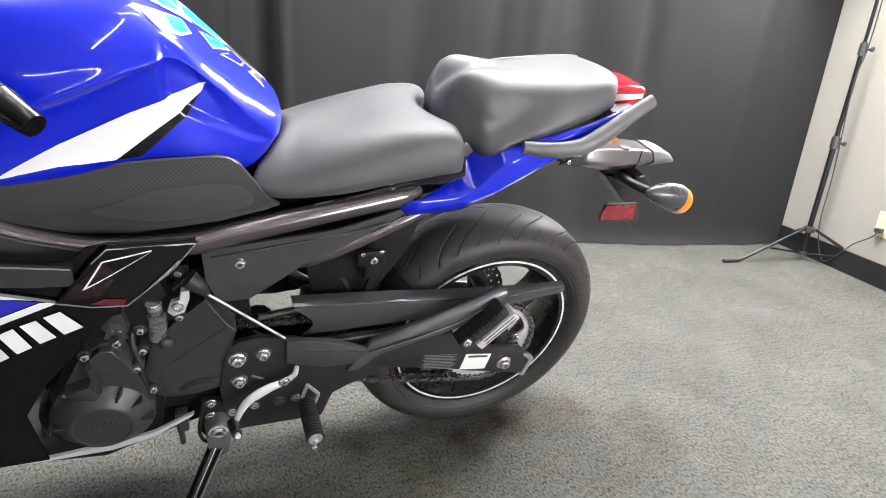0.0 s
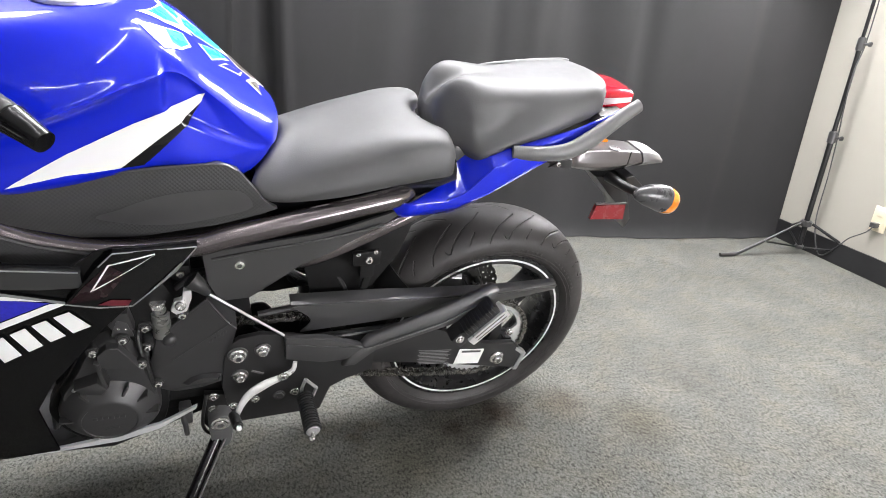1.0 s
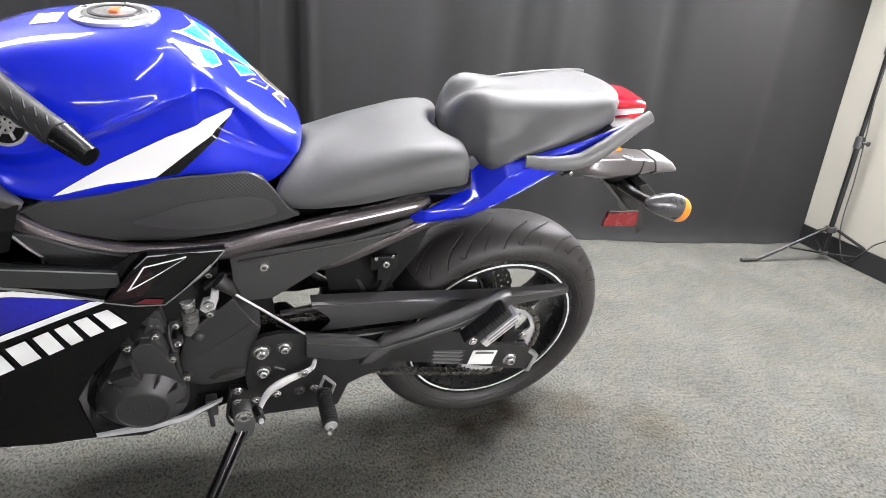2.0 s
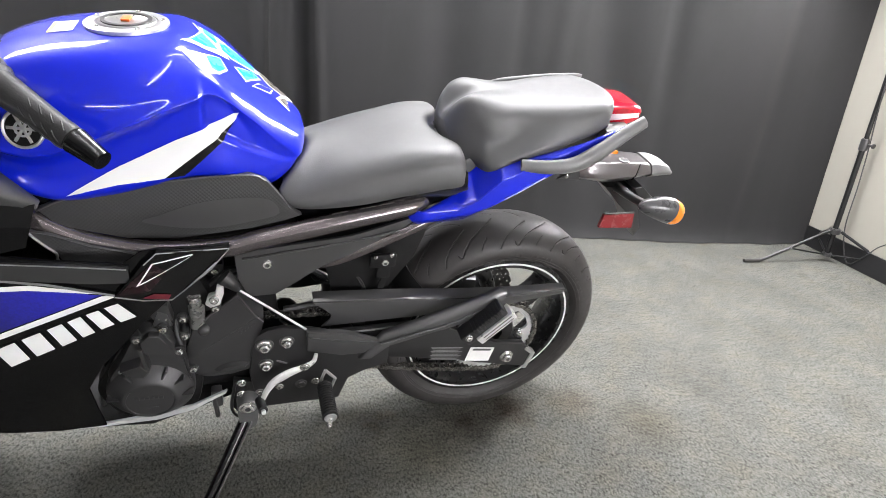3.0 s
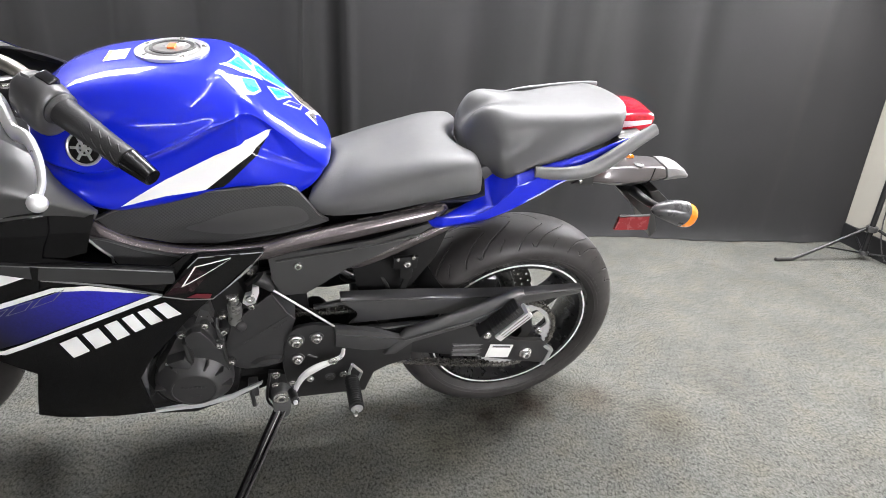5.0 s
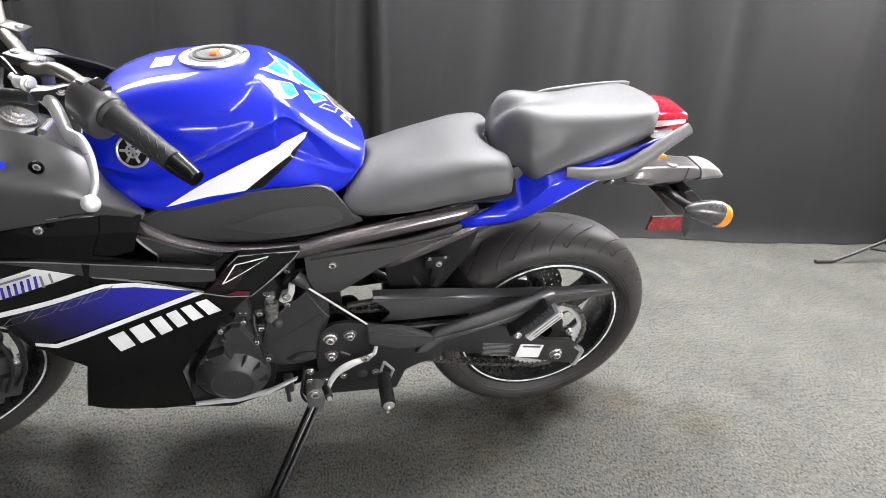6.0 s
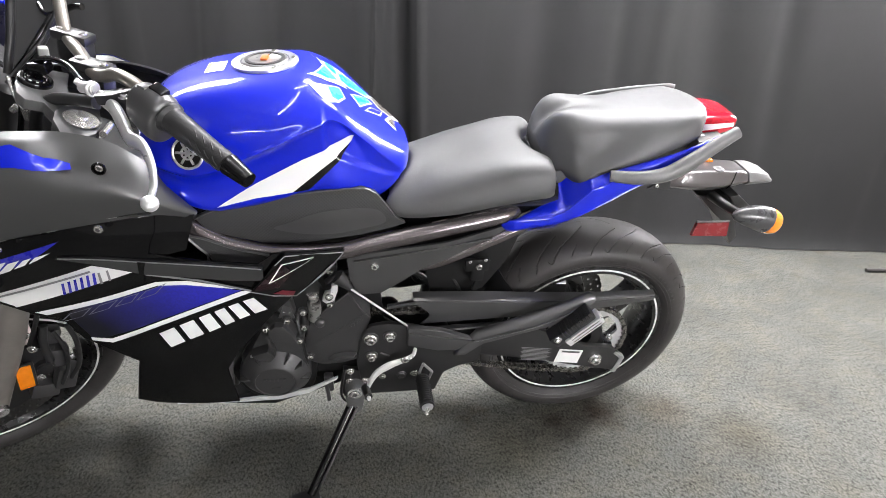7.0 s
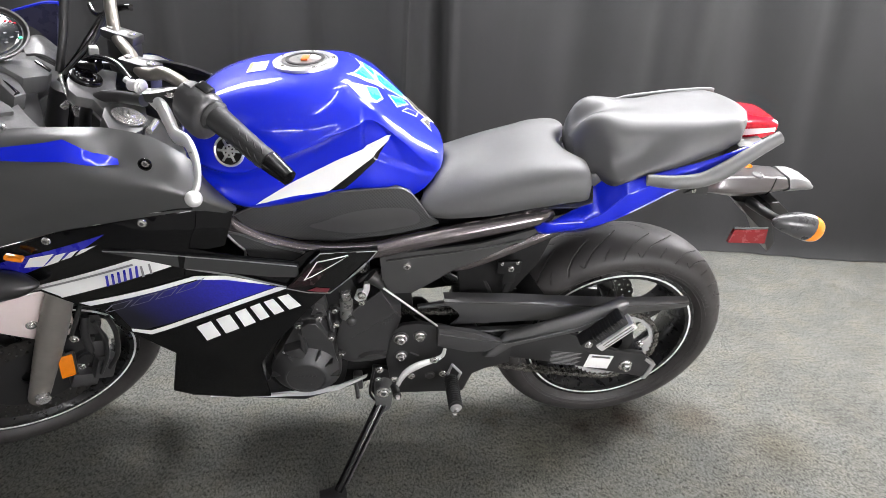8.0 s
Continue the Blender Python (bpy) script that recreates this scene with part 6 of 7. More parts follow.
for p in [(-0.0223, -0.165, 0.5295), (-0.069, -0.165, 0.5089), (-0.0016, -0.165, 0.468), (0.0158, -0.160, 0.4083), (0.009, -0.15, 0.492), (0.01, -0.145, 0.532), (0.069, -0.142, 0.549), (0.057, -0.13, 0.635), (0.074, -0.125, 0.627)]:
    part("screw_boss", rod((p[0], -0.12, p[2]), (p[0], p[1] + 0.001, p[2]), 0.0105, 18, 0.002), ENGINE, engine)
    bike_screw(p, 0.0066, engine)
part("lug", plate([(-0.041, 0.556), (-0.023, 0.578), (-0.009, 0.58), (-0.004, 0.541), (-0.03, 0.529)], -0.155, -0.12, 0.004), ENGINE, engine)
sensor = part("oil_sensor", merge(rod((0.032, -0.13, 0.5), (0.036, -0.135, 0.559), 0.0145, 20, 0.002), rod((0.034, -0.133, 0.530), (0.0345, -0.1335, 0.536), 0.0155, 20, 0.001), rod((0.036, -0.135, 0.559), (0.034, -0.135, 0.572), 0.011, 6)), surface("sensor_grey_metal", (0.22, 0.22, 0.21), 0.3, 0.6), engine,
              "grey cylindrical sensor")
part("sensor_cap", rod((0.034, -0.135, 0.57), (0.034, -0.136, 0.582), 0.013, 12, 0.002), STEEL, sensor)
arm = part("shift_arm", plate([(0.054, 0.573), (0.061, 0.593), (0.073, 0.596), (0.077, 0.614), (0.089, 0.614), (0.088, 0.595), (0.079, 0.57), (0.062, 0.564)], -0.156, -0.144, 0.003), LEVER, engine, "bare metal shift arm")
bike_screw((0.07, -0.157, 0.585), 0.009, arm)
part("rubber_boot", tube([(0.09, -0.155, 0.637), (0.102, -0.158, 0.625), (0.114, -0.158, 0.607)], [0.016, 0.014, 0.007], 14), GRIP_RUBBER, engine)
part("shift_rod", rod((0.109, -0.158, 0.611), (0.235, -0.165, 0.493), 0.0025, 10), ALU, bike, "thin bare steel shift rod")
for i, pts in enumerate(([(0.005, -0.1, 0.542), (-0.004, -0.14, 0.511), (0.004, -0.155, 0.455), (0.008, -0.15, 0.355)], [(0.046, -0.1, 0.606), (0.022, -0.12, 0.592), (-0.011, -0.12, 0.561), (-0.058, -0.12, 0.516)],
                         [(0.145, -0.08, 0.602), (0.095, -0.1, 0.604), (0.057, -0.11, 0.582), (0.019, -0.11, 0.551)], [(-0.033, -0.11, 0.519), (-0.09, -0.12, 0.444), (-0.15, -0.13, 0.364), (-0.168, -0.12, 0.293)])):
    part("hose", tube(pts, 0.006 if i else 0.0045, 8), GRIP_RUBBER, bike)
for p in [(0.094, -0.09, 0.585), (0.132, -0.08, 0.553), (0.07, -0.08, 0.605)]:
    part("wiring_connector", block(p, (0.035, 0.03, 0.03), 0.004), BLACK_SATIN, bike)

# -- footrest brackets --
BRACKET = [(0.129, 0.448), (0.138, 0.476), (0.157, 0.491), (0.192, 0.495), (0.247, 0.483), (0.352, 0.444), (0.417, 0.412), (0.417, 0.353), (0.362, 0.336), (0.329, 0.318), (0.309, 0.255), (0.144, 0.26), (0.127, 0.316), (0.12, 0.373)]
bracket = part("footrest_bracket", plate(BRACKET, -0.158, -0.146, 0.003), BLACK_SATIN, bike, "black cast footrest bracket with bolts")
part("bracket_wing", plate([(0.236, 0.492), (0.318, 0.474), (0.409, 0.431), (0.413, 0.421), (0.399, 0.415), (0.364, 0.41), (0.308, 0.412), (0.237, 0.436)], -0.174, -0.157, 0.005), BLACK_MATT, bracket)
part("wing_edge", tube([(0.240, -0.1745, 0.477), (0.314, -0.1745, 0.4575), (0.404, -0.1735, 0.435)], 0.0016, 8, 30), TRIM_GLOSS, bracket, "shiny moulded edge")
ARM_OUT = [(0.345, 0.400), (0.372, 0.430), (0.398, 0.456), (0.488, 0.4885), (0.563, 0.514), (0.622, 0.541), (0.652, 0.558), (0.665, 0.556), (0.668, 0.546), (0.650, 0.518), (0.589, 0.478), (0.492, 0.4535), (0.41, 0.431), (0.372, 0.398)]
arm_bm = plate(ARM_OUT, -0.182, -0.166, 0.006)
for v in arm_bm.verts:
    # the outer face leans back above the line of the arm
    v.co.y += 0.55 * max(0.0, v.co.z - float(np.interp(v.co.x, (0.36, 0.47, 0.56, 0.66), (0.410, 0.462, 0.485, 0.540))))
arm_p = part("pillion_bracket", arm_bm, BLACK_MATT, bike, "black pillion footrest hanger")
part("hanger_rib", tube([(0.390, -0.180, 0.441), (0.470, -0.183, 0.463), (0.556, -0.183, 0.488), (0.645, -0.182, 0.535)], 0.0018, 6), BLACK_MATT, arm_p)
for (p, r) in zip([(0.153, -0.158, 0.453), (0.197, -0.158, 0.458), (0.154, -0.158, 0.397)], (0.0115, 0.0095, 0.0095)):
    part("bolt_washer", lathe([(r * 1.15, 0), (r * 1.6, 0), (r * 1.6, -0.003), (r * 1.15, -0.003)], 28, p, closed=True), BLACK_MATT, bracket)
    bike_bolt((p[0], p[1] - 0.002, p[2]), r, 0.012, bracket)
for p in [(0.103, -0.15, 0.339), (0.1, -0.15, 0.304), (0.138, -0.156, 0.312), (0.179, -0.156, 0.32), (0.256, -0.158, 0.324)]:
    bike_bolt(p, 0.0072, 0.006, bracket)
part("bracket_bar", block((0.186, -0.1585, 0.398), (0.024, 0.003, 0.0045), 0.001, pose(0, 0, 0, 0, 32, 0)), GREY_PLASTIC, bracket, "short raised grey bar")
bike_bolt((0.225, -0.158, 0.321), 0.0095, 0.005, bracket, BLACK_MATT)
lever = part("shift_lever", tube([(0.255, -0.172, 0.426), (0.249, -0.176, 0.407), (0.227, -0.18, 0.397), (0.199, -0.184, 0.39), (0.169, -0.19, 0.376), (0.153, -0.195, 0.357), (0.142, -0.2, 0.332)], [0.004, 0.007, 0.0095, 0.0058, 0.0052, 0.0052, 0.005], 14, 50, flatten=0.55), LEVER, bike,
             "bare cast metal gear shift lever")
bike_bolt((0.23, -0.186, 0.405), 0.008, 0.004, lever)
part("shift_toe_peg", rod((0.136, -0.195, 0.332), (0.143, -0.235, 0.343), 0.0095, 14, 0.002), GRIP_RUBBER, lever, "black rubber toe peg")
part("toe_peg_tip", rod((0.143, -0.235, 0.343), (0.144, -0.243, 0.347), 0.0048, 12, 0.001), ALU, lever)

# rider footrest
p0, p1 = Vector((0.271, -0.185, 0.34)), Vector((0.273, -0.275, 0.342))
peg = part("rider_footrest", rod(p0, p1, 0.0150, 20, 0.003), GRIP_RUBBER, bike, "ribbed black rubber footrest")
for k in range(13):
    u = 0.10 + 0.86 * k / 12
    c = p0.lerp(p1, u)
    d = (p1 - p0).normalized() * 0.0014
    part("rib", rod(c - d, c + d, 0.0168, 16), GRIP_RUBBER, peg)
part("peg_cap", rod(p0.lerp(p1, 0.99), p0.lerp(p1, 1.03), 0.0135, 20, 0.003), ALU, peg, "metal end cap")
e0 = p0.lerp(p1, 1.03)
part("feeler_stem", rod(e0, e0 + Vector((-0.002, -0.002, -0.012)), 0.004, 10), STEEL, peg)
part("feeler_ball", lathe([(0.0005, -0.0065), (0.0042, -0.0048), (0.0063, 0), (0.0042, 0.0048), (0.0005, 0.0065)], 14, e0 + Vector((-0.003, -0.003, -0.016))), STEEL, peg)
HANG = [(0.274, 0.377), (0.296, 0.347), (0.286, 0.311), (0.266, 0.321), (0.267, 0.353)]
for a, b in zip(HANG, HANG[1:] + HANG[:1]):
    part("peg_clevis", rod((a[0], -0.178, a[1]), (b[0], -0.178, b[1]), 0.0035, 8), ALU, peg)

# pillion footrest, folded up
PEG_M = Matrix.Translation((0.624, -0.2, 0.495)) @ pose(0, 0, 0, 0, -47, 0)


def pillion_piece(name, bm, material, label="", parent=None):
    bm.transform(PEG_M)
    return part(name, bm, material, parent or pillion_peg, label)


pillion_peg = part("pillion_footrest", block((0, 0, 0), (0.100, 0.034, 0.022), 0.003), LEVER, bike, "folded pillion footrest, silver with black rubber")
pillion_peg.data.transform(PEG_M @ Matrix.Translation((0.004, -0.004, -0.014)))
for dz in (-0.018, -0.009):
    pillion_piece("peg_groove", block((0.008, -0.0213, dz), (0.078, 0.0012, 0.0016), 0.0), BLACK_SATIN)
pillion_piece("rubber_pad", block((0, 0.002, 0.010), (0.092, 0.036, 0.026), 0.004), GRIP_RUBBER, "ribbed black rubber pad")
for k in range(10):
    pillion_piece("pad_rib", block((-0.036 + 0.008 * k, -0.004, 0.017), (0.0035, 0.034, 0.016), 0.001), GRIP_RUBBER)
pillion_piece("clevis", block((-0.056, 0.004, 0.006), (0.030, 0.036, 0.034), 0.004), BLACK_SATIN)
bm = bolt_mesh(0.007, 0.005)
bm.transform(Matrix.Translation((-0.056, -0.013, 0.010)))
pillion_piece("clevis_bolt", bm, STEEL)

# -- side stand --
STAND_TOP, STAND_FOOT = Vector((0.104, -0.160, 0.232)), Vector((-0.004, -0.306, 0.088))
stand_bracket = part("stand_bracket", merge(plate([(0.087, 0.344), (0.144, 0.33), (0.147, 0.256), (0.126, 0.209), (0.095, 0.225), (0.079, 0.261)], -0.148, -0.132, 0.004),
                                            rod((0.111, -0.150, 0.284), (0.111, -0.140, 0.284), 0.016, 16)), BLACK_SATIN, bike, "black side stand bracket")
part("stand_lug", frustum([(0.088, 0.282), (0.098, 0.302), (0.113, 0.309), (0.129, 0.300), (0.136, 0.280), (0.126, 0.212), (0.095, 0.21)], -0.148, -0.173, 0.08, 60, 0, 0.002), YOKE, stand_bracket, "grey cast stand lug")
bike_bolt((0.111, -0.174, 0.284), 0.0135, 0.006, stand_bracket)
stand = part("side_stand", tube([STAND_TOP, STAND_TOP.lerp(STAND_FOOT, 0.5), STAND_FOOT], [0.0125, 0.0115, 0.0105], 14, 20), BLACK_GLOSS, bike, "black steel side stand folded out")
part("stand_spring", rod(STAND_TOP + Vector((0.012, -0.012, 0.0)), STAND_TOP.lerp(STAND_FOOT, 0.92) + Vector((0.010, -0.010, 0)), 0.0028, 10), BLACK_SATIN, stand, "black steel spring rod")
part("stand_foot", merge(block(STAND_FOOT + Vector((-0.012, -0.004, -0.005)), (0.065, 0.038, 0.008), 0.003, pose(0, 0, 0, -15, 0, 12)),
                         rod(STAND_FOOT + Vector((-0.03, -0.03, 0.0)), STAND_FOOT + Vector((-0.03, -0.045, 0.004)), 0.004, 8)), BLACK_SATIN, stand)
part("stand_switch", merge(rod((0.045, -0.14, 0.300), (0.047, -0.145, 0.235), 0.0055, 10), block((0.05, -0.135, 0.29), (0.022, 0.02, 0.05), 0.004)), BLACK_MATT, bike)
part("stand_hose", tube([(0.091, -0.15, 0.349), (0.078, -0.155, 0.274), (0.087, -0.15, 0.232), (0.107, -0.15, 0.228)], 0.0035, 8), BLACK_SATIN, bike)

# -- rear suspension and inner parts --
part("shock_spring", merge(*[tube([(0.30 + 0.033 * math.cos(a) + 0.0, 0.033 * math.sin(a), 0.49 + 0.016 * k + 0.016 * a / 6.283) for a in (6.283 * j / 12 for j in range(13))], 0.0055, 8, 26) for k in range(7)]),
     BLACK_SATIN, bike, "black coil spring")
part("linkage", plate([(0.12, 0.43), (0.1985, 0.4545), (0.214, 0.452), (0.2256, 0.4396), (0.238, 0.414), (0.250, 0.418), (0.269, 0.4377), (0.285, 0.440), (0.305, 0.4476), (0.38, 0.45), (0.45, 0.40), (0.45, 0.33), (0.12, 0.33)], -0.03, -0.018, 0.002), INNER_SHADE_BLACK, bike,
     "black suspension linkage")
part("rear_plate", plate([(0.15, 0.470), (0.235, 0.462), (0.27, 0.466), (0.297, 0.467), (0.32, 0.478), (0.34, 0.60), (0.15, 0.60)], 0.0, 0.012, 0.003), INNER_SHADE_BLACK, bike)
part("shock_body", rod((0.31, 0, 0.44), (0.29, 0, 0.68), 0.022, 20, 0.003), BLACK_SATIN, bike)
part("inner_fender", skin(HUGGER, 24, 14, 0.004), INNER_SHADE_BLACK, bike, "black plastic inner fender over the tyre")
part("battery_box", block((0.28, 0, 0.68), (0.26, 0.19, 0.12), 0.012, pose(0, 0, 0, 0, -6, 0)), INNER_SHADE_BLACK, bike)
lock = part("helmet_lock", merge(block((0.394, -0.115, 0.618), (0.056, 0.012, 0.034), 0.006), block((0.398, -0.112, 0.590), (0.030, 0.012, 0.040), 0.006), block((0.399, -0.110, 0.560), (0.015, 0.010, 0.04), 0.004, pose(0, 0, 0, 0, 14, 0))), INNER_SHADE_BLACK, bike)
for p, r in zip([(0.376, -0.122, 0.632), (0.41, -0.122, 0.634), (0.397, -0.123, 0.618)], (0.0046, 0.0046, 0.0078)):
    bike_screw(p, r, lock)
for pts in ([(0.236, -0.06, 0.583), (0.279, -0.05, 0.54), (0.322, -0.05, 0.512)], [(0.197, -0.08, 0.475), (0.279, -0.07, 0.476), (0.364, -0.06, 0.468)], [(0.326, -0.07, 0.588), (0.355, -0.08, 0.544), (0.373, -0.08, 0.5)]):
    part("hose", tube(pts, 0.007, 8), GRIP_RUBBER, bike)

# -- tail fittings --
def hanger_ring(x, top, low, w, tw):
    mid = low + (top - low) * 0.45
    return half_ring(x, [(0, top), (tw * 0.8, top), (tw, top - 0.003), (w, mid + 0.004), (w, mid - 0.003), (w * 0.75, low + 0.003), (w * 0.6, low), (0, low)])


fender = part("plate_hanger", loft([hanger_ring(0.80, 0.776, 0.764, 0.050, 0.03), hanger_ring(0.85, 0.786, 0.757, 0.060, 0.034), hanger_ring(0.91, 0.790, 0.747, 0.060, 0.034), hanger_ring(0.97, 0.789, 0.744, 0.053, 0.034),
                                    hanger_ring(1.03, 0.785, 0.750, 0.043, 0.032), hanger_ring(1.045, 0.782, 0.753, 0.040, 0.031)], 48, 40), TAIL_GREY, bike, "metallic grey tail fender and plate hanger")
part("plate_lamp_cover", loft([hanger_ring(1.047, 0.785, 0.749, 0.0425, 0.033), hanger_ring(1.075, 0.783, 0.750, 0.041, 0.033), hanger_ring(1.105, 0.774, 0.751, 0.036, 0.028), hanger_ring(1.118, 0.765, 0.752, 0.028, 0.02)], 40, 22), GREY_PLASTIC, fender, "grey plate lamp cover")
part("far_signal_tip", block((0.968, 0.02, 0.788), (0.02, 0.012, 0.02), 0.004, pose(0, 0, 0, 0, 20, 0)), ORANGE, fender, "small amber lamp")
knob = lathe([(0.0125, 0.004), (0.0125, -0.002), (0.0105, -0.0035), (0.0085, -0.0035), (0.0075, -0.0025), (0.0005, -0.0025)], 28)
knob.transform(Matrix.Translation((0.972, -0.020, 0.789)) @ pose(0, 0, 0, -90, 0, 0))
part("cap_screw", knob, GREY_PLASTIC, fender, "round metal cap screw")
part("hanger_seam", tube([(1.012, -0.033, 0.7865), (1.006, -0.040, 0.778), (0.996, -0.050, 0.766), (0.992, -0.046, 0.752)], 0.0013, 6), BLACK_GLOSS, fender)
part("hanger_arm", plate([(0.933, 0.729), (1.012, 0.725), (1.052, 0.671), (1.087, 0.603), (1.077, 0.577), (1.029, 0.647), (0.99, 0.678)], -0.035, 0.035, 0.006), BLACK_SATIN, bike, "black number plate bracket")
part("hanger_arm", plate([(1.003, 0.733), (1.026, 0.737), (1.068, 0.705), (1.061, 0.689), (1.025, 0.706)], -0.055, 0.055, 0.004), BLACK_SATIN, bike)
refl = part("side_reflector", panel([(0.923, 0.642), (0.927, 0.677), (1.01, 0.677), (1.018, 0.636)], lambda x, z: -0.078, 0.008, 0.03), DARK_RED, bike, "dark red side reflector")
part("reflector_rim", tube([(0.922, -0.079, 0.684), (0.966, -0.079, 0.682), (1.007, -0.079, 0.681)], 0.0028, 8), BLACK_SATIN, refl)


def blinker(side):
    """A pointed turn signal on a rubber stalk."""
    ctr = [(0.93, -0.165, 0.76), (1.057, -0.165, 0.727)]
    a, b = Vector(ctr[0]), Vector(ctr[0]).lerp(Vector(ctr[1]), 0.93)
    ax = (b - a)
    up = Vector((0, 0, 1)) - ax.normalized() * ax.normalized().z
    rings = []
    for u, r in ((0.0, 0.003), (0.10, 0.0135), (0.3, 0.0235), (0.55, 0.0295), (0.74, 0.0315)):
        c = a + ax * u + up.normalized() * (0.006 * math.sin(u * 3))
        rings.append([c + up.normalized() * math.sin(t) * r * 0.95 + Vector((0, math.cos(t) * r * 0.8, 0)) for t in (6.2832 * k / 12 for k in range(12))])
    body = loft(rings, 28, 26)
    lens = []
    for u, r in ((0.735, 0.0315), (0.86, 0.0305), (0.95, 0.0265), (1.0, 0.017)):
        c = a + ax * u + up.normalized() * (0.006 * math.sin(u * 3))
        lens.append([c + up.normalized() * math.sin(t) * r * 0.95 + Vector((0, math.cos(t) * r * 0.8, 0)) for t in (6.2832 * k / 12 for k in range(12))])
    lens = loft(lens, 28, 14)
    stalk = tube([(a.x + 0.035, -0.04, a.z - 0.03), (a.x + 0.035, -0.10, a.z - 0.022), (a.x + 0.04, -0.15, a.z - 0.012)], [0.012, 0.010, 0.009], 14)
    if side > 0:
        body, lens, stalk = mirrored(body), mirrored(lens), mirrored(stalk)
    ob = part("turn_signal", body, surface("signal_body", (0.045, 0.045, 0.047), 0.3, grain=0.05) if side < 0 else BLACK_MATT, bike, "rear turn signal with an amber lens")
    part("signal_lens", lens, ORANGE, ob, "amber lens")
    part("signal_stalk", stalk, BLACK_SATIN, ob)


blinker(-1)
blinker(1)
part("far_strut", plate([(0.839, 0.9), (0.9, 0.905), (0.907, 0.897), (0.875, 0.882), (0.85, 0.856), (0.828, 0.872)], -0.10, -0.06, 0.004), GREY_PLASTIC, bike, "grey rail mount")
part("pivot_plate", plate([(0.06, 0.66), (0.161, 0.657), (0.182, 0.526), (0.189, 0.426), (0.289, 0.341), (0.32, 0.209), (0.128, 0.177), (0.056, 0.272)], -0.066, -0.056, 0.004), INNER_SHADE_BLACK, bike)
part("pivot_plate", plate([(0.063, 0.432), (0.15, 0.40), (0.19, 0.33), (0.289, 0.31), (0.32, 0.209), (0.128, 0.177), (0.056, 0.272)], 0.056, 0.066, 0.004), INNER_SHADE_BLACK, bike)
part("inner_shield", plate([(0.30, 0.50), (0.42, 0.52), (0.47, 0.60), (0.50, 0.70), (0.32, 0.70), (0.28, 0.60)], -0.085, -0.079, 0.003), INNER_SHADE_BLACK, bike)
part("swingarm_gusset", plate([(0.28, 0.40), (0.50, 0.42), (0.50, 0.50), (0.30, 0.488)], -0.052, -0.044, 0.003), INNER_SHADE_BLACK, bike)
part("airbox_side", plate([(-0.113, 0.746), (0.214, 0.739), (0.264, 0.69), (0.144, 0.654), (-0.021, 0.659), (-0.12, 0.697)], -0.112, -0.100, 0.004), INNER_SHADE_BLACK, bike)
tail_tab = part("tail_bracket", plate([(0.761, 0.786), (0.794, 0.806), (0.812, 0.803), (0.816, 0.781)], -0.092, -0.086, 0.002), BLACK_SATIN, bike)
bike_screw((0.781, -0.092, 0.793), 0.005, tail_tab)

# -- fork, front fender, brakes --
AXLE = Vector(FRONT)
for s in (-1, 1):
    base = AXLE + Vector((0, s * 0.098, 0))
    leg = part("fork_leg", steered(merge(tube([base - AXIS * 0.035, base + AXIS * 0.05, base + AXIS * 0.20, base + AXIS * 0.40, base + AXIS * 0.41], [0.022, 0.029, 0.0275, 0.0265, 0.024], 24, 60))), FORK_GREY, bike,
               "grey painted fork leg")
    part("fork_tube", steered(rod(base + AXIS * 0.40, base + AXIS * 0.70, 0.0205, 24)), BLACK_SATIN, leg, "dark fork tube")
    nut = steered(rod(base + Vector((0, s * 0.018, 0)), base + Vector((0, s * 0.036, 0)), 0.0155, 20, 0.003))
    part("axle_end", nut, STEEL, leg)
    cal = base + AXIS * 0.02 + Vector((0.085, -s * 0.032, 0.055))
    part("brake_caliper", steered(merge(block(cal, (0.11, 0.05, 0.075), 0.012, pose(0, 0, 0, 0, -55, 0)), rod(cal + Vector((-0.03, 0, 0.02)), cal + Vector((-0.03, s * 0.04, 0.02)), 0.02, 18, 0.004),
                                        rod(cal + Vector((0.02, 0, -0.02)), cal + Vector((0.02, s * 0.04, -0.02)), 0.02, 18, 0.004))), BLACK_SATIN, bike, "black brake caliper")
    hose = [base + AXIS * 0.10 + Vector((0.06, -s * 0.02, 0.02)), base + AXIS * 0.22 + Vector((0.055, -s * 0.02, 0)), base + AXIS * 0.36 + Vector((0.05, -s * 0.03, 0)), base + AXIS * 0.50 + Vector((0.04, -s * 0.04, 0))]
    part("brake_hose", steered(tube(hose, 0.0055, 8)), GRIP_RUBBER, bike)
for pts, r in (([(-0.523, -0.04, 0.444), (-0.52, -0.04, 0.388), (-0.542, -0.03, 0.31), (-0.574, -0.03, 0.261)], 0.006), ([(-0.552, -0.05, 0.437), (-0.544, -0.05, 0.381), (-0.555, -0.05, 0.323), (-0.586, -0.05, 0.263)], 0.005), ([(-0.565, -0.05, 0.455), (-0.575, -0.06, 0.411), (-0.58, -0.06, 0.355)], 0.009)):
    part("brake_hose", tube(pts, r, 10, 24), GRIP_RUBBER, bike)
for p, d in zip([(-0.585, -0.03, 0.343), (-0.591, -0.02, 0.261), (-0.643, -0.03, 0.234), (-0.575, -0.03, 0.409)], ((0.05, 0.04, 0.05), (0.045, 0.04, 0.06), (0.06, 0.04, 0.04), (0.04, 0.03, 0.04))):
    part("caliper_body", block(p, d, 0.008, pose(0, 0, 0, 0, 25, 33)), BLACK_MATT, bike)
RF = Vector((-0.619, -0.1, 0.347))
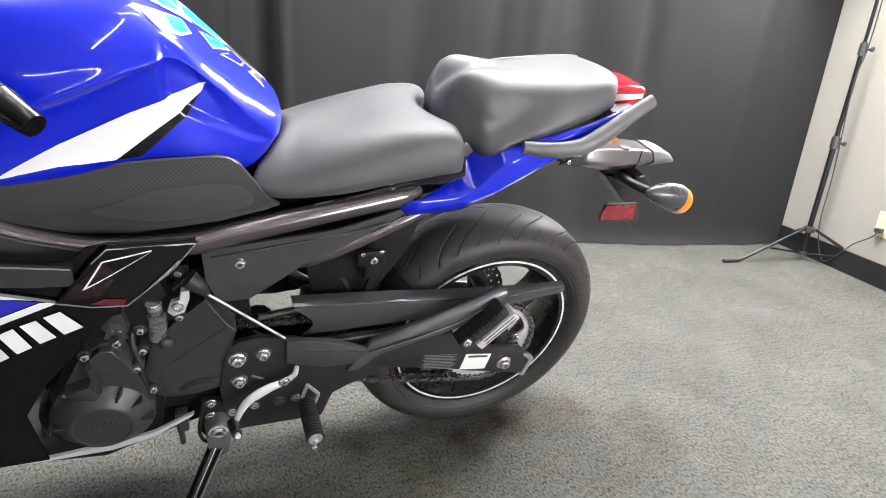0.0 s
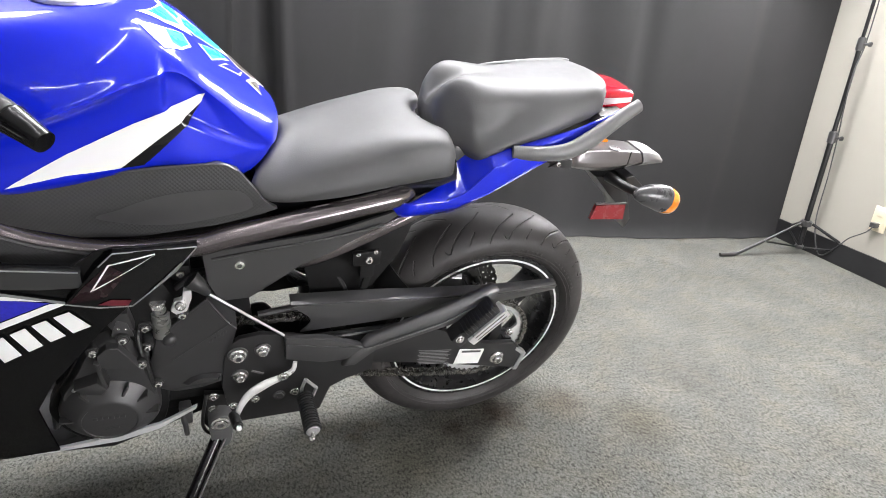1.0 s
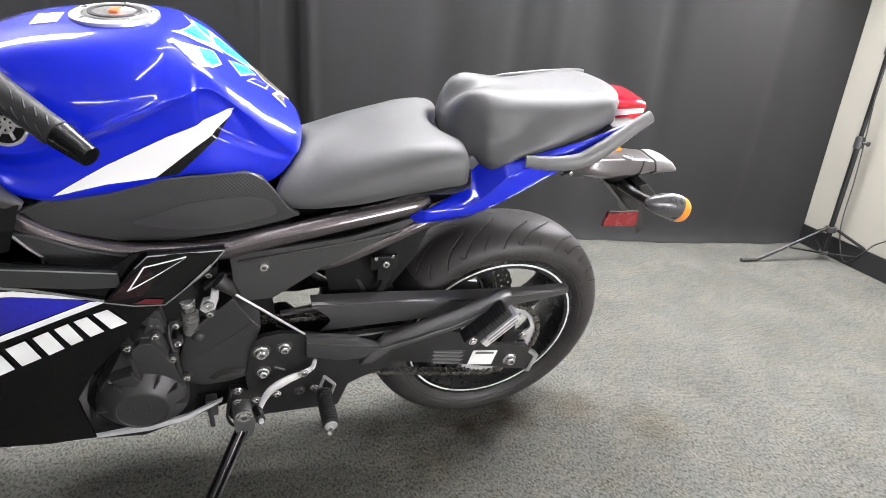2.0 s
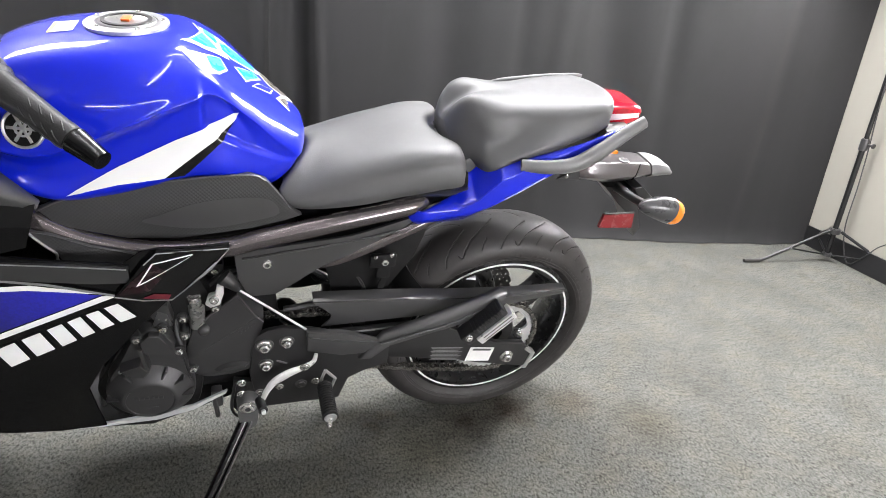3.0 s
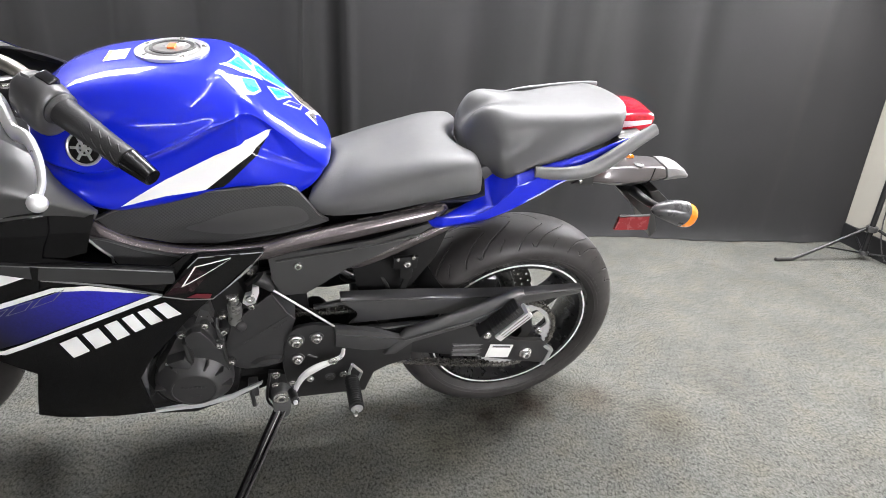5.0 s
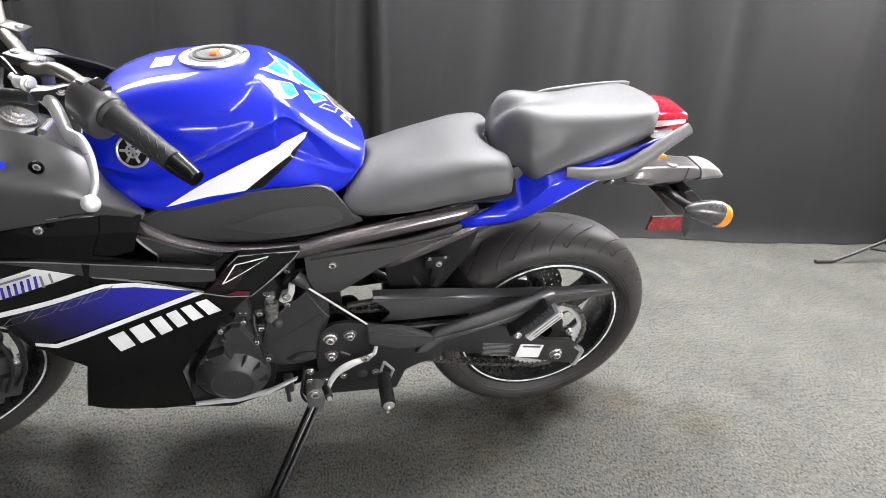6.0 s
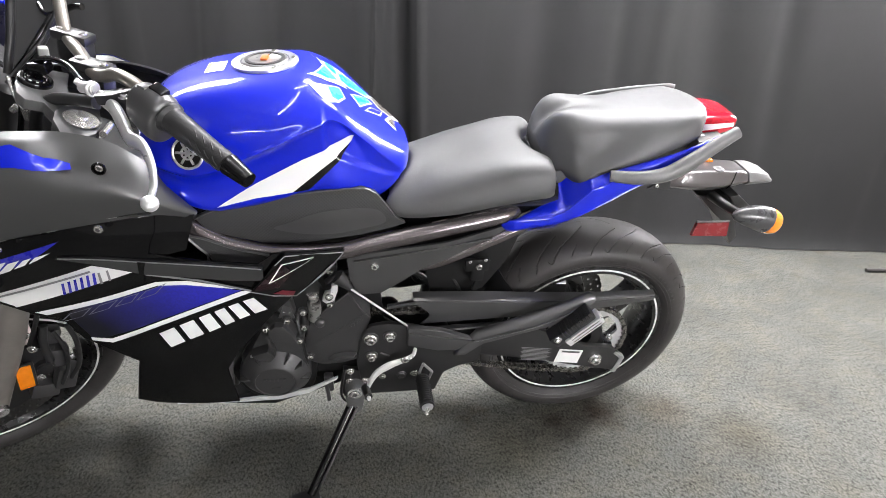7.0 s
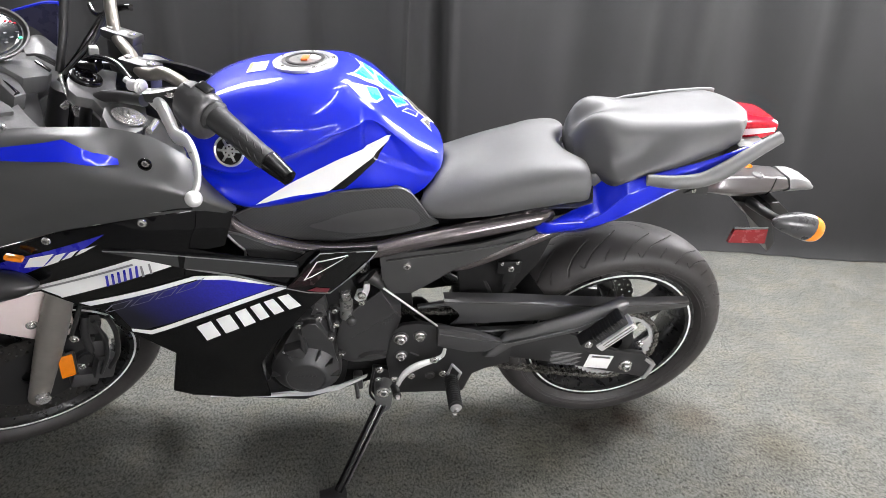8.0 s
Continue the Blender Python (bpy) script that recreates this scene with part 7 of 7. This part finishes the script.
refl_f = part("front_reflector", block(RF, (0.030, 0.008, 0.064), 0.003, Matrix.Rotation(radians(STEER), 4, "Z") @ pose(0, 0, 0, 0, 9, 0)), ORANGE, bike, "amber front fork reflector")
part("reflector_frame", block(RF + Vector((0.001, 0.004, 0.0)), (0.035, 0.008, 0.070), 0.003, Matrix.Rotation(radians(STEER), 4, "Z") @ pose(0, 0, 0, 0, 9, 0)), BLACK_SATIN, refl_f)
for p in [(-0.585, -0.085, 0.419), (-0.696, -0.06, 0.329), (-0.742, -0.05, 0.275), (-0.772, -0.05, 0.317), (-0.616, -0.06, 0.302), (-0.534, -0.03, 0.354)]:
    bike_bolt(p, 0.0075, 0.006)
FEND = []
for y in (-0.078, -0.074, -0.05, 0.0, 0.05, 0.074, 0.078):
    r = 0.322 - 0.045 * (abs(y) / 0.078) ** 5
    FEND.append([(FRONT_X + r * math.cos(a), y, FRONT_Z + r * math.sin(a)) for a in (radians(d) for d in (92, 108, 126, 145, 165, 188))])
front_fender = part("front_fender", steered(skin(FEND, 40, 20, 0.003)), FENDER_WHITE, bike, "white front fender")
for s in (-1, 1):
    out = [(FRONT_X + 0.10, FRONT_Z + 0.30), (FRONT_X + 0.135, FRONT_Z + 0.26), (FRONT_X + 0.13, FRONT_Z + 0.16), (FRONT_X + 0.10, FRONT_Z + 0.125), (FRONT_X + 0.05, FRONT_Z + 0.16), (FRONT_X - 0.02, FRONT_Z + 0.29)]
    tab = part("fender_mount", steered(plate(out, s * 0.079, s * 0.075, 0.001, smooth=40)), FENDER_WHITE, front_fender)
    bm = bolt_mesh(0.0085, 0.005)
    bm.transform(Matrix.Translation((FRONT_X + 0.115, -0.081, FRONT_Z + 0.165)))
    if s < 0:
        part("fender_bolt", steered(bm), STEEL, tab)
    else:
        bm.free()
mount_bolt = bolt_mesh(0.0085, 0.006)
mount_bolt.transform(Matrix.Translation((-0.6402, -0.1075, 0.4882)) @ Matrix.Rotation(radians(STEER), 4, "Z"))
part("mount_bolt", mount_bolt, STEEL, front_fender)
fs = Vector((-0.555, -0.2, 0.675))
sig = part("front_turn_signal", loft([[fs + Vector((dx, r * math.cos(t), r * math.sin(t) * 0.8)) for t in (6.2832 * k / 10 for k in range(10))] for dx, r in ((-0.14, 0.004), (-0.11, 0.024), (-0.05, 0.034), (0.0, 0.028), (0.03, 0.012), (0.038, 0.003))], 24, 30),
           BLACK_SATIN, bike, "black front turn signal")
part("signal_lens", block((-0.536, -0.2, 0.738), (0.03, 0.014, 0.009), 0.004, pose(0, 0, 0, 0, 15, 0)), ORANGE, sig, "amber lens")

# -- steering head --
def flat_piece(outline, thick, bevel=0.003):
    """A slab whose outline lies square to the steering axis."""
    bm = bmesh.new()
    top = [bm.verts.new(p) for p in outline]
    low = [bm.verts.new(Vector(p) - AXIS * thick) for p in outline]
    n = len(top)
    bm.faces.new(top)
    bm.faces.new(list(reversed(low)))
    for a in range(n):
        bm.faces.new((top[a], low[a], low[(a + 1) % n], top[(a + 1) % n]))
    bm.normal_update()
    bmesh.ops.bevel(bm, geom=bm.edges[:], offset=bevel, segments=2, affect="EDGES", profile=0.6, clamp_overlap=True)
    return bm


yoke = part("top_clamp", flat_piece([(-0.345, -0.124, 0.974), (-0.351, -0.095, 0.977), (-0.345, -0.062, 0.974), (-0.322, -0.039, 0.962), (-0.306, -0.04, 0.955), (-0.293, -0.077, 0.948), (-0.289, -0.12, 0.946), (-0.3, -0.154, 0.952), (-0.321, -0.163, 0.962)], 0.024), YOKE, bike, "grey cast top fork clamp")
part("clamp_bridge", flat_piece([(-0.422, -0.044, 1.007), (-0.427, -0.003, 1.009), (-0.414, 0.033, 1.003), (-0.379, 0.055, 0.986), (-0.366, 0.004, 0.979), (-0.34, -0.058, 0.967), (-0.346, -0.103, 0.969), (-0.374, -0.076, 0.983), (-0.394, -0.087, 0.993), (-0.409, -0.075, 1.001)], 0.02), YOKE, yoke)
part("lower_clamp", flat_piece([(-0.542, 0.182, 0.925), (-0.547, 0.231, 0.928), (-0.531, 0.276, 0.92), (-0.489, 0.303, 0.899), (-0.402, 0.165, 0.857), (-0.396, 0.055, 0.854), (-0.422, 0.044, 0.867), (-0.507, 0.129, 0.908)], 0.03), BLACK_SATIN, bike, "black lower fork clamp")
for p in (Vector((-0.315, -0.101, 0.96)),):
    part("fork_cap", merge(rod(p, p + AXIS * 0.006, 0.0265, 36, 0.002), rod(p + AXIS * 0.006, p + AXIS * 0.009, 0.0195, 28, 0.001), rod(p + AXIS * 0.009, p + AXIS * 0.012, 0.010, 6)), STEEL, yoke, "silver fork cap")
    part("fork_shoulder", rod(p - AXIS * 0.20, p - AXIS * 0.001, 0.0305, 30, 0.002), BLACK_SATIN, yoke)
    part("clamp_bolt", rod(p + Vector((0.036, -0.02, -0.016)), p + Vector((0.036, 0.02, -0.016)), 0.006, 10), STEEL, yoke)
ig = Vector((-0.402, -0.019, 1.001))
ring = part("ignition_ring", lathe([(0.0265, 0.004), (0.0265, -0.001), (0.0255, -0.003), (0.021, -0.004), (0.018, -0.003), (0.012, -0.003), (0.011, -0.005), (0.0005, -0.005)], 40), BLACK_GLOSS, yoke, "black ignition lock")
ring.data.transform(Matrix.Translation(ig) @ AXIS.to_track_quat("-Y", "X").to_matrix().to_4x4())
for k in range(7):
    a = 2 * math.pi * k / 9
    bm = block((0.0155 * math.cos(a), -0.0036, 0.0155 * math.sin(a)), (0.004, 0.0006, 0.0012), 0.0, pose(0, 0, 0, 0, -math.degrees(a) + 90, 0))
    bm.transform(Matrix.Translation(ig) @ AXIS.to_track_quat("-Y", "X").to_matrix().to_4x4())
    part("ignition_print", bm, LABEL_WHITE, yoke)
part("key_switch_block", block((-0.393, -0.007, 1.019), (0.03, 0.03, 0.02), 0.004), BLACK_GLOSS, yoke)

# handlebar with risers
BAR = [(-0.502, 0.33, 1.118), (-0.445, 0.24, 1.12), (-0.385, 0.13, 1.117), (-0.371, 0.085, 1.088), (-0.358, 0.048, 1.056), (-0.32, -0.01, 1.041), (-0.291, -0.055, 1.026), (-0.266, -0.075, 1.027), (-0.238, -0.1, 1.038), (-0.197, -0.14, 1.034), (-0.155, -0.185, 1.014), (-0.033, -0.285, 0.951)]
handlebar = part("handlebar", tube(BAR, 0.0108, 20, 110), BAR_STEEL, bike, "champagne metal handlebar")
for a, b in (((-0.372, 0.055, 1.069), (-0.323, 0.04, 1.059)), ((-0.318, -0.035, 1.045), (-0.269, -0.05, 1.035))):
    a, b = Vector(a), Vector(b)
    m = (a + b) / 2
    d = (b - a).normalized()
    q = Matrix.Rotation(math.atan2(d.y, d.x), 4, "Z") @ Matrix.Rotation(-math.asin(d.z), 4, "Y")
    part("riser", merge(block(m + Vector((0, 0, -0.008)), ((b - a).length + 0.012, 0.034, 0.016), 0.004, q), block(m + Vector((-0.004, 0, -0.046)), (0.05, 0.034, 0.06), 0.006, q)), BLACK_SATIN, handlebar,
                 "black handlebar clamp")
    for e in (a.lerp(b, 0.1), a.lerp(b, 0.9)):
        part("clamp_screw", rod(e + Vector((0, 0, -0.001)), e + Vector((0, 0, 0.0025)), 0.0075, 16, 0.001), STEEL, handlebar)
G = [Vector(p) for p in [(-0.158, -0.185, 1.014), (-0.13, -0.208, 1), (-0.055, -0.268, 0.963), (-0.052, -0.27, 0.962), (-0.022, -0.295, 0.947)]]
grip = part("grip", tube([G[0].lerp(G[1], 0.5), G[1], G[1].lerp(G[2], 0.15), G[2].lerp(G[1], 0.3), G[2]], [0.021, 0.0205, 0.0165, 0.0168, 0.0162], 20, 40), GRIP_RUBBER, handlebar, "black rubber hand grip")
for k in range(10):
    u = 0.18 + 0.08 * k
    c = G[1].lerp(G[2], u)
    d = (G[2] - G[1]).normalized()
    for ang in (20, 75, 130, 185):
        r = Matrix.Rotation(radians(ang), 3, d)
        v = r @ Vector((0, 0, 1))
        v = (v - d * v.dot(d)).normalized()
        w = d.cross(v)
        part("grip_ridge", tube([c + v * 0.0166 - d * 0.006 - w * 0.004, c + v * 0.0178, c + v * 0.0166 + d * 0.006 + w * 0.004], 0.0012, 5, 6), GRIP_RUBBER, grip) if k % 2 else None
part("grip_flange", tube([G[0].lerp(G[1], 0.42), G[0].lerp(G[1], 0.5), G[0].lerp(G[1], 0.62), G[0].lerp(G[1], 0.72)], [0.021, 0.0255, 0.0255, 0.021], 28, 16), GRIP_RUBBER, grip)
part("bar_end", merge(tube([G[3], G[3].lerp(G[4], 0.25), G[3].lerp(G[4], 0.9), G[4]], [0.0175, 0.0165, 0.0145, 0.0125], 24, 30)), BLACK_GLOSS, handlebar, "glossy black bar end weight")
SW = Vector((-0.17, -0.178, 1.007))
axis_g = (G[1] - G[0]).normalized()
rings = []
for u, r in ((-0.034, 0.018), (-0.030, 0.027), (-0.012, 0.032), (0.012, 0.034), (0.026, 0.031), (0.032, 0.020)):
    c = SW + axis_g * u
    a = axis_g.cross(Vector((0, 0, 1))).normalized()
    b = a.cross(axis_g)
    rings.append([c + a * math.cos(t) * r * 0.92 + b * (math.sin(t) * r * 1.15 + (0.004 if math.sin(t) > 0 else -0.004)) for t in (6.2832 * k / 12 for k in range(12))])
switch = part("switch_housing", loft(rings, 36, 24), BLACK_MATT, handlebar, "black switch housing")
part("switch_rocker", block(SW + Vector((0.018, -0.006, 0.036)), (0.026, 0.018, 0.012), 0.003, pose(0, 0, 0, 10, 20, -35)), BLACK_GLOSS, switch)
part("switch_button", block(SW + Vector((-0.004, -0.002, 0.040)), (0.016, 0.014, 0.010), 0.003, pose(0, 0, 0, 0, 10, -35)), GREY_PLASTIC, switch, "grey button")
part("switch_button", block(SW + Vector((0.026, -0.018, 0.018)), (0.014, 0.010, 0.010), 0.003, pose(0, 0, 0, 0, 30, -35)), GREY_PLASTIC, switch, "grey button")
LV = [(-0.258, -0.135, 1.015), (-0.235, -0.155, 1.004), (-0.213, -0.195, 0.995), (-0.197, -0.225, 0.985), (-0.174, -0.25, 0.986), (-0.158, -0.28, 0.97), (-0.155, -0.3, 0.947), (-0.157, -0.32, 0.935)]
lever = part("clutch_lever", tube(LV, [0.013, 0.0155, 0.012, 0.0085, 0.0085, 0.0085, 0.0075, 0.0075], 14, 60, flatten=0.6), LEVER, handlebar, "silver cast clutch lever")
part("lever_ball", lathe([(0.0125 * math.sin(0.02 + math.pi * k / 12.2), -0.0125 * math.cos(0.02 + math.pi * k / 12.2)) for k in range(13)], 24, (-0.158, -0.325, 0.931)), LEVER, lever, "silver lever ball")
perch = part("lever_perch", plate([(-0.26, 1.024), (-0.234, 1.026), (-0.203, 1.034), (-0.194, 1.02), (-0.209, 1.009), (-0.238, 1.007), (-0.258, 1.009)], -0.155, -0.128, 0.004), BLACK_SATIN, handlebar, "black lever perch")
bm = bolt_mesh(0.008, 0.005)
bm.transform(Matrix.Translation((-0.216, -0.15, 1.023)) @ pose(0, 0, 0, -70, 0, 0))
part("perch_bolt", bm, STEEL, perch)
part("cable_adjuster", merge(rod((-0.29, -0.115, 1.024), (-0.263, -0.13, 1.025), 0.0095, 20, 0.002), rod((-0.272, -0.125, 1.025), (-0.268, -0.128, 1.025), 0.0125, 20, 0.001), rod((-0.297, -0.11, 1.032), (-0.286, -0.115, 1.024), 0.0055, 14)), LEVER, perch, "silver cable adjuster")

# cables and hoses at the head
for pts, r, mat in (([(-0.288, -0.11, 1.03), (-0.326, -0.06, 1.041), (-0.374, -0.02, 1.037), (-0.416, 0, 1.017), (-0.436, 0, 0.991), (-0.443, -0.02, 0.945), (-0.453, -0.03, 0.911)], 0.0052, BLACK_GLOSS),
                    ([(-0.277, -0.11, 0.995), (-0.325, -0.08, 0.989), (-0.367, -0.06, 0.981), (-0.401, -0.05, 0.958), (-0.418, -0.05, 0.92)], 0.0105, BLACK_SATIN),
                    ([(-0.394, 0.1, 1.076), (-0.411, 0.08, 1.054), (-0.439, 0.06, 1.018), (-0.463, 0.05, 0.992), (-0.462, 0.02, 0.984)], 0.0055, BLACK_GLOSS),
                    ([(-0.391, 0.1, 1.072), (-0.406, 0.08, 1.047), (-0.431, 0.06, 1.013), (-0.456, 0.05, 0.984), (-0.463, 0.02, 0.962)], 0.0055, BLACK_SATIN),
                    ([(-0.4, 0.1, 1.064), (-0.421, 0.08, 1.042), (-0.446, 0.06, 1.013), (-0.466, 0.05, 0.989)], 0.004, GRIP_RUBBER),
                    ([(-0.454, 0, 0.999), (-0.444, -0.02, 0.972), (-0.433, -0.03, 0.952), (-0.413, -0.04, 0.948)], 0.0035, STEEL),
                    ([(-0.388, 0.105, 1.082), (-0.400, 0.085, 1.060), (-0.424, 0.062, 1.028), (-0.450, 0.045, 1.000), (-0.470, 0.03, 0.975)], 0.0045, BLACK_GLOSS),
                    ([(-0.384, 0.108, 1.090), (-0.394, 0.09, 1.068), (-0.416, 0.066, 1.036), (-0.444, 0.04, 1.008), (-0.472, 0.02, 0.98)], 0.0035, BLACK_SATIN),
                    ([(-0.426, 0.1, 1.16), (-0.453, 0.1, 1.103), (-0.465, 0.08, 1.048), (-0.48, 0.05, 0.986)], 0.0075, GRIP_RUBBER)):
    part("cable", tube(pts, r, 10, 40), mat, bike)
part("hose_joint", merge(rod((-0.428, -0.03, 0.954), (-0.429, -0.03, 0.933), 0.0095, 14, 0.002), rod((-0.464, -0.01, 0.941), (-0.453, -0.01, 0.949), 0.006, 10)), STEEL, bike)
part("white_connector", block((-0.412, 0.06, 1.023), (0.016, 0.016, 0.018), 0.003, pose(0, 0, 0, 10, 10, 30)), LABEL_WHITE, bike, "white plastic connector")
part("brake_lever_end", tube([(-0.456, 0.2, 1.07), (-0.438, 0.17, 1.064), (-0.411, 0.14, 1.068), (-0.369, 0.13, 1.084), (-0.348, 0.12, 1.087)], 0.006, 10), BLACK_GLOSS, bike)

# instruments and inner cowl
IN = Vector((-0.545, 0, 1.07))
n_in = Vector((0.80, -0.42, 0.40)).normalized()
IM = Matrix.Translation(IN) @ n_in.to_track_quat("Z", "Y").to_matrix().to_4x4()


def instrument_piece(name, bm, material, parent=None, label=""):
    bm.transform(IM)
    return part(name, bm, material, parent or bike, label)


oval = [(0.068 * math.cos(t), 0.044 * math.sin(t)) for t in (6.2832 * k / 16 for k in range(16))]
dash = instrument_piece("instrument_panel", loft([[(x * k, y * k, z) for x, y in oval] for z, k in ((-0.06, 0.55), (-0.045, 0.95), (-0.008, 1.04), (0.004, 1.0), (0.004, 0.95), (-0.004, 0.90))], 48, 24), BLACK_SATIN, None, "black instrument panel with a dark lens")
instrument_piece("instrument_lens", loft([[(x * k, y * k, z) for x, y in oval] for z, k in ((-0.006, 0.91), (-0.003, 0.8), (-0.002, 0.4))], 48, 8), GLASS_DARK, dash, "dark glossy lens")
for k in range(9):
    t = radians(200 - 27 * k)
    instrument_piece("dial_mark", block((0.048 * math.cos(t), 0.033 * math.sin(t), -0.0005), (0.005, 0.0013, 0.0008), 0.0, Matrix.Rotation(t, 4, "Z")), LABEL_GREY, dash)
for px, py in ((0.040, 0.012), (0.046, 0.009), (0.052, 0.005)):
    instrument_piece("red_mark", block((px, py, -0.0005), (0.004, 0.0025, 0.0008), 0.0), RED_LENS, dash, "red rev mark")
for px, py, w in ((0.026, -0.006, 0.007), (0.032, -0.015, 0.010), (0.018, -0.021, 0.008)):
    instrument_piece("dial_mark", block((px, py, -0.0005), (w * 0.7, 0.0022, 0.0008), 0.0), LABEL_GREY, dash)
instrument_piece("green_indicator", block((0.046, -0.019, -0.0005), (0.006, 0.004, 0.001), 0.0004), GREEN_LAMP, dash, "lit green indicator")
INNER_GREY = surface("inner_cowl_plastic", (0.075, 0.075, 0.0765), 0.42, grain=0.2, grain_scale=700, wear=0.1)
inner = part("inner_cowl", flat_piece([(-0.66, 0.072, 1.016), (-0.593, 0.174, 0.983), (-0.542, 0.161, 0.958), (-0.52, 0.119, 0.948), (-0.525, 0.035, 0.95), (-0.471, -0.072, 0.924), (-0.548, -0.177, 0.961)], 0.02), BLACK_MATT, bike, "dark moulded inner cowl")
for outline in ([(-0.585, -0.012, 1.041), (-0.547, 0.003, 1.022), (-0.525, 0.051, 1.011), (-0.484, 0.036, 0.991), (-0.483, 0.018, 0.991), (-0.503, -0.025, 1.001), (-0.54, -0.013, 1.019), (-0.571, -0.043, 1.034)], [(-0.577, -0.041, 1.025), (-0.542, -0.016, 1.009), (-0.527, -0.005, 1.001), (-0.491, -0.053, 0.984), (-0.497, -0.079, 0.987), (-0.527, -0.053, 1.001), (-0.561, -0.077, 1.018)],
                [(-0.548, -0.11, 1.006), (-0.514, -0.091, 0.989), (-0.495, -0.1, 0.98), (-0.486, -0.111, 0.976), (-0.497, -0.131, 0.981), (-0.528, -0.155, 0.996)], [(-0.53, -0.159, 0.988), (-0.504, -0.12, 0.976), (-0.5, -0.072, 0.974), (-0.477, -0.097, 0.962), (-0.448, -0.121, 0.948), (-0.471, -0.155, 0.96), (-0.483, -0.171, 0.965), (-0.508, -0.208, 0.978)]):
    part("inner_step", flat_piece(outline, 0.035, 0.004), INNER_GREY, inner, "grey stepped plate")
part("inner_slot", flat_piece([(-0.514, 0.046, 1.009), (-0.512, 0.052, 1.008), (-0.486, 0.039, 0.995), (-0.485, 0.029, 0.995)], 0.004, 0.001), BLACK_GLOSS, inner)
part("inner_slot", flat_piece([(-0.527, -0.041, 1.004), (-0.519, -0.045, 1), (-0.496, -0.061, 0.989), (-0.499, -0.076, 0.99), (-0.5, -0.065, 0.991)], 0.004, 0.001), BLACK_GLOSS, inner)
bike_screw((-0.483, -0.161, 0.97), 0.006, inner)
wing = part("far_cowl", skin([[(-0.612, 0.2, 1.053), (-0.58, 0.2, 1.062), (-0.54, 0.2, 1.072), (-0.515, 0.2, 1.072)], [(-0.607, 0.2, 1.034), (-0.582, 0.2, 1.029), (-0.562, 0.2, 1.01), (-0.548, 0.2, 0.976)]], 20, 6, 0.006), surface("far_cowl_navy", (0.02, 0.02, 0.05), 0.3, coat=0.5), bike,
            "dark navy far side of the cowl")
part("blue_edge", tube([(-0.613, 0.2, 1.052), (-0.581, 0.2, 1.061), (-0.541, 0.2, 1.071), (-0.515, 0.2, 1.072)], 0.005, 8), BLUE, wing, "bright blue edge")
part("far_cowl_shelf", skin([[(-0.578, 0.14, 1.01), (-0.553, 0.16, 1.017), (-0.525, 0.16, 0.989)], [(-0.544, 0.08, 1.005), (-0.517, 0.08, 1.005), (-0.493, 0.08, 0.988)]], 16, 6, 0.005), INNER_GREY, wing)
part("head_shroud", block((-0.46, 0.0, 0.80), (0.18, 0.20, 0.10), 0.02), BLACK_MATT, bike)
part("frame_head", merge(block((-0.34, 0, 0.80), (0.14, 0.16, 0.16), 0.02, pose(0, 0, 0, 0, 24, 0)), rod((-0.47, 0, 0.70), (-0.39, 0, 0.86), 0.035, 24)), BLACK_SATIN, bike)
part("radiator", block((-0.33, 0, 0.60), (0.05, 0.34, 0.26), 0.008, pose(0, 0, 0, 0, 12, 0)), BLACK_MATT, bike)
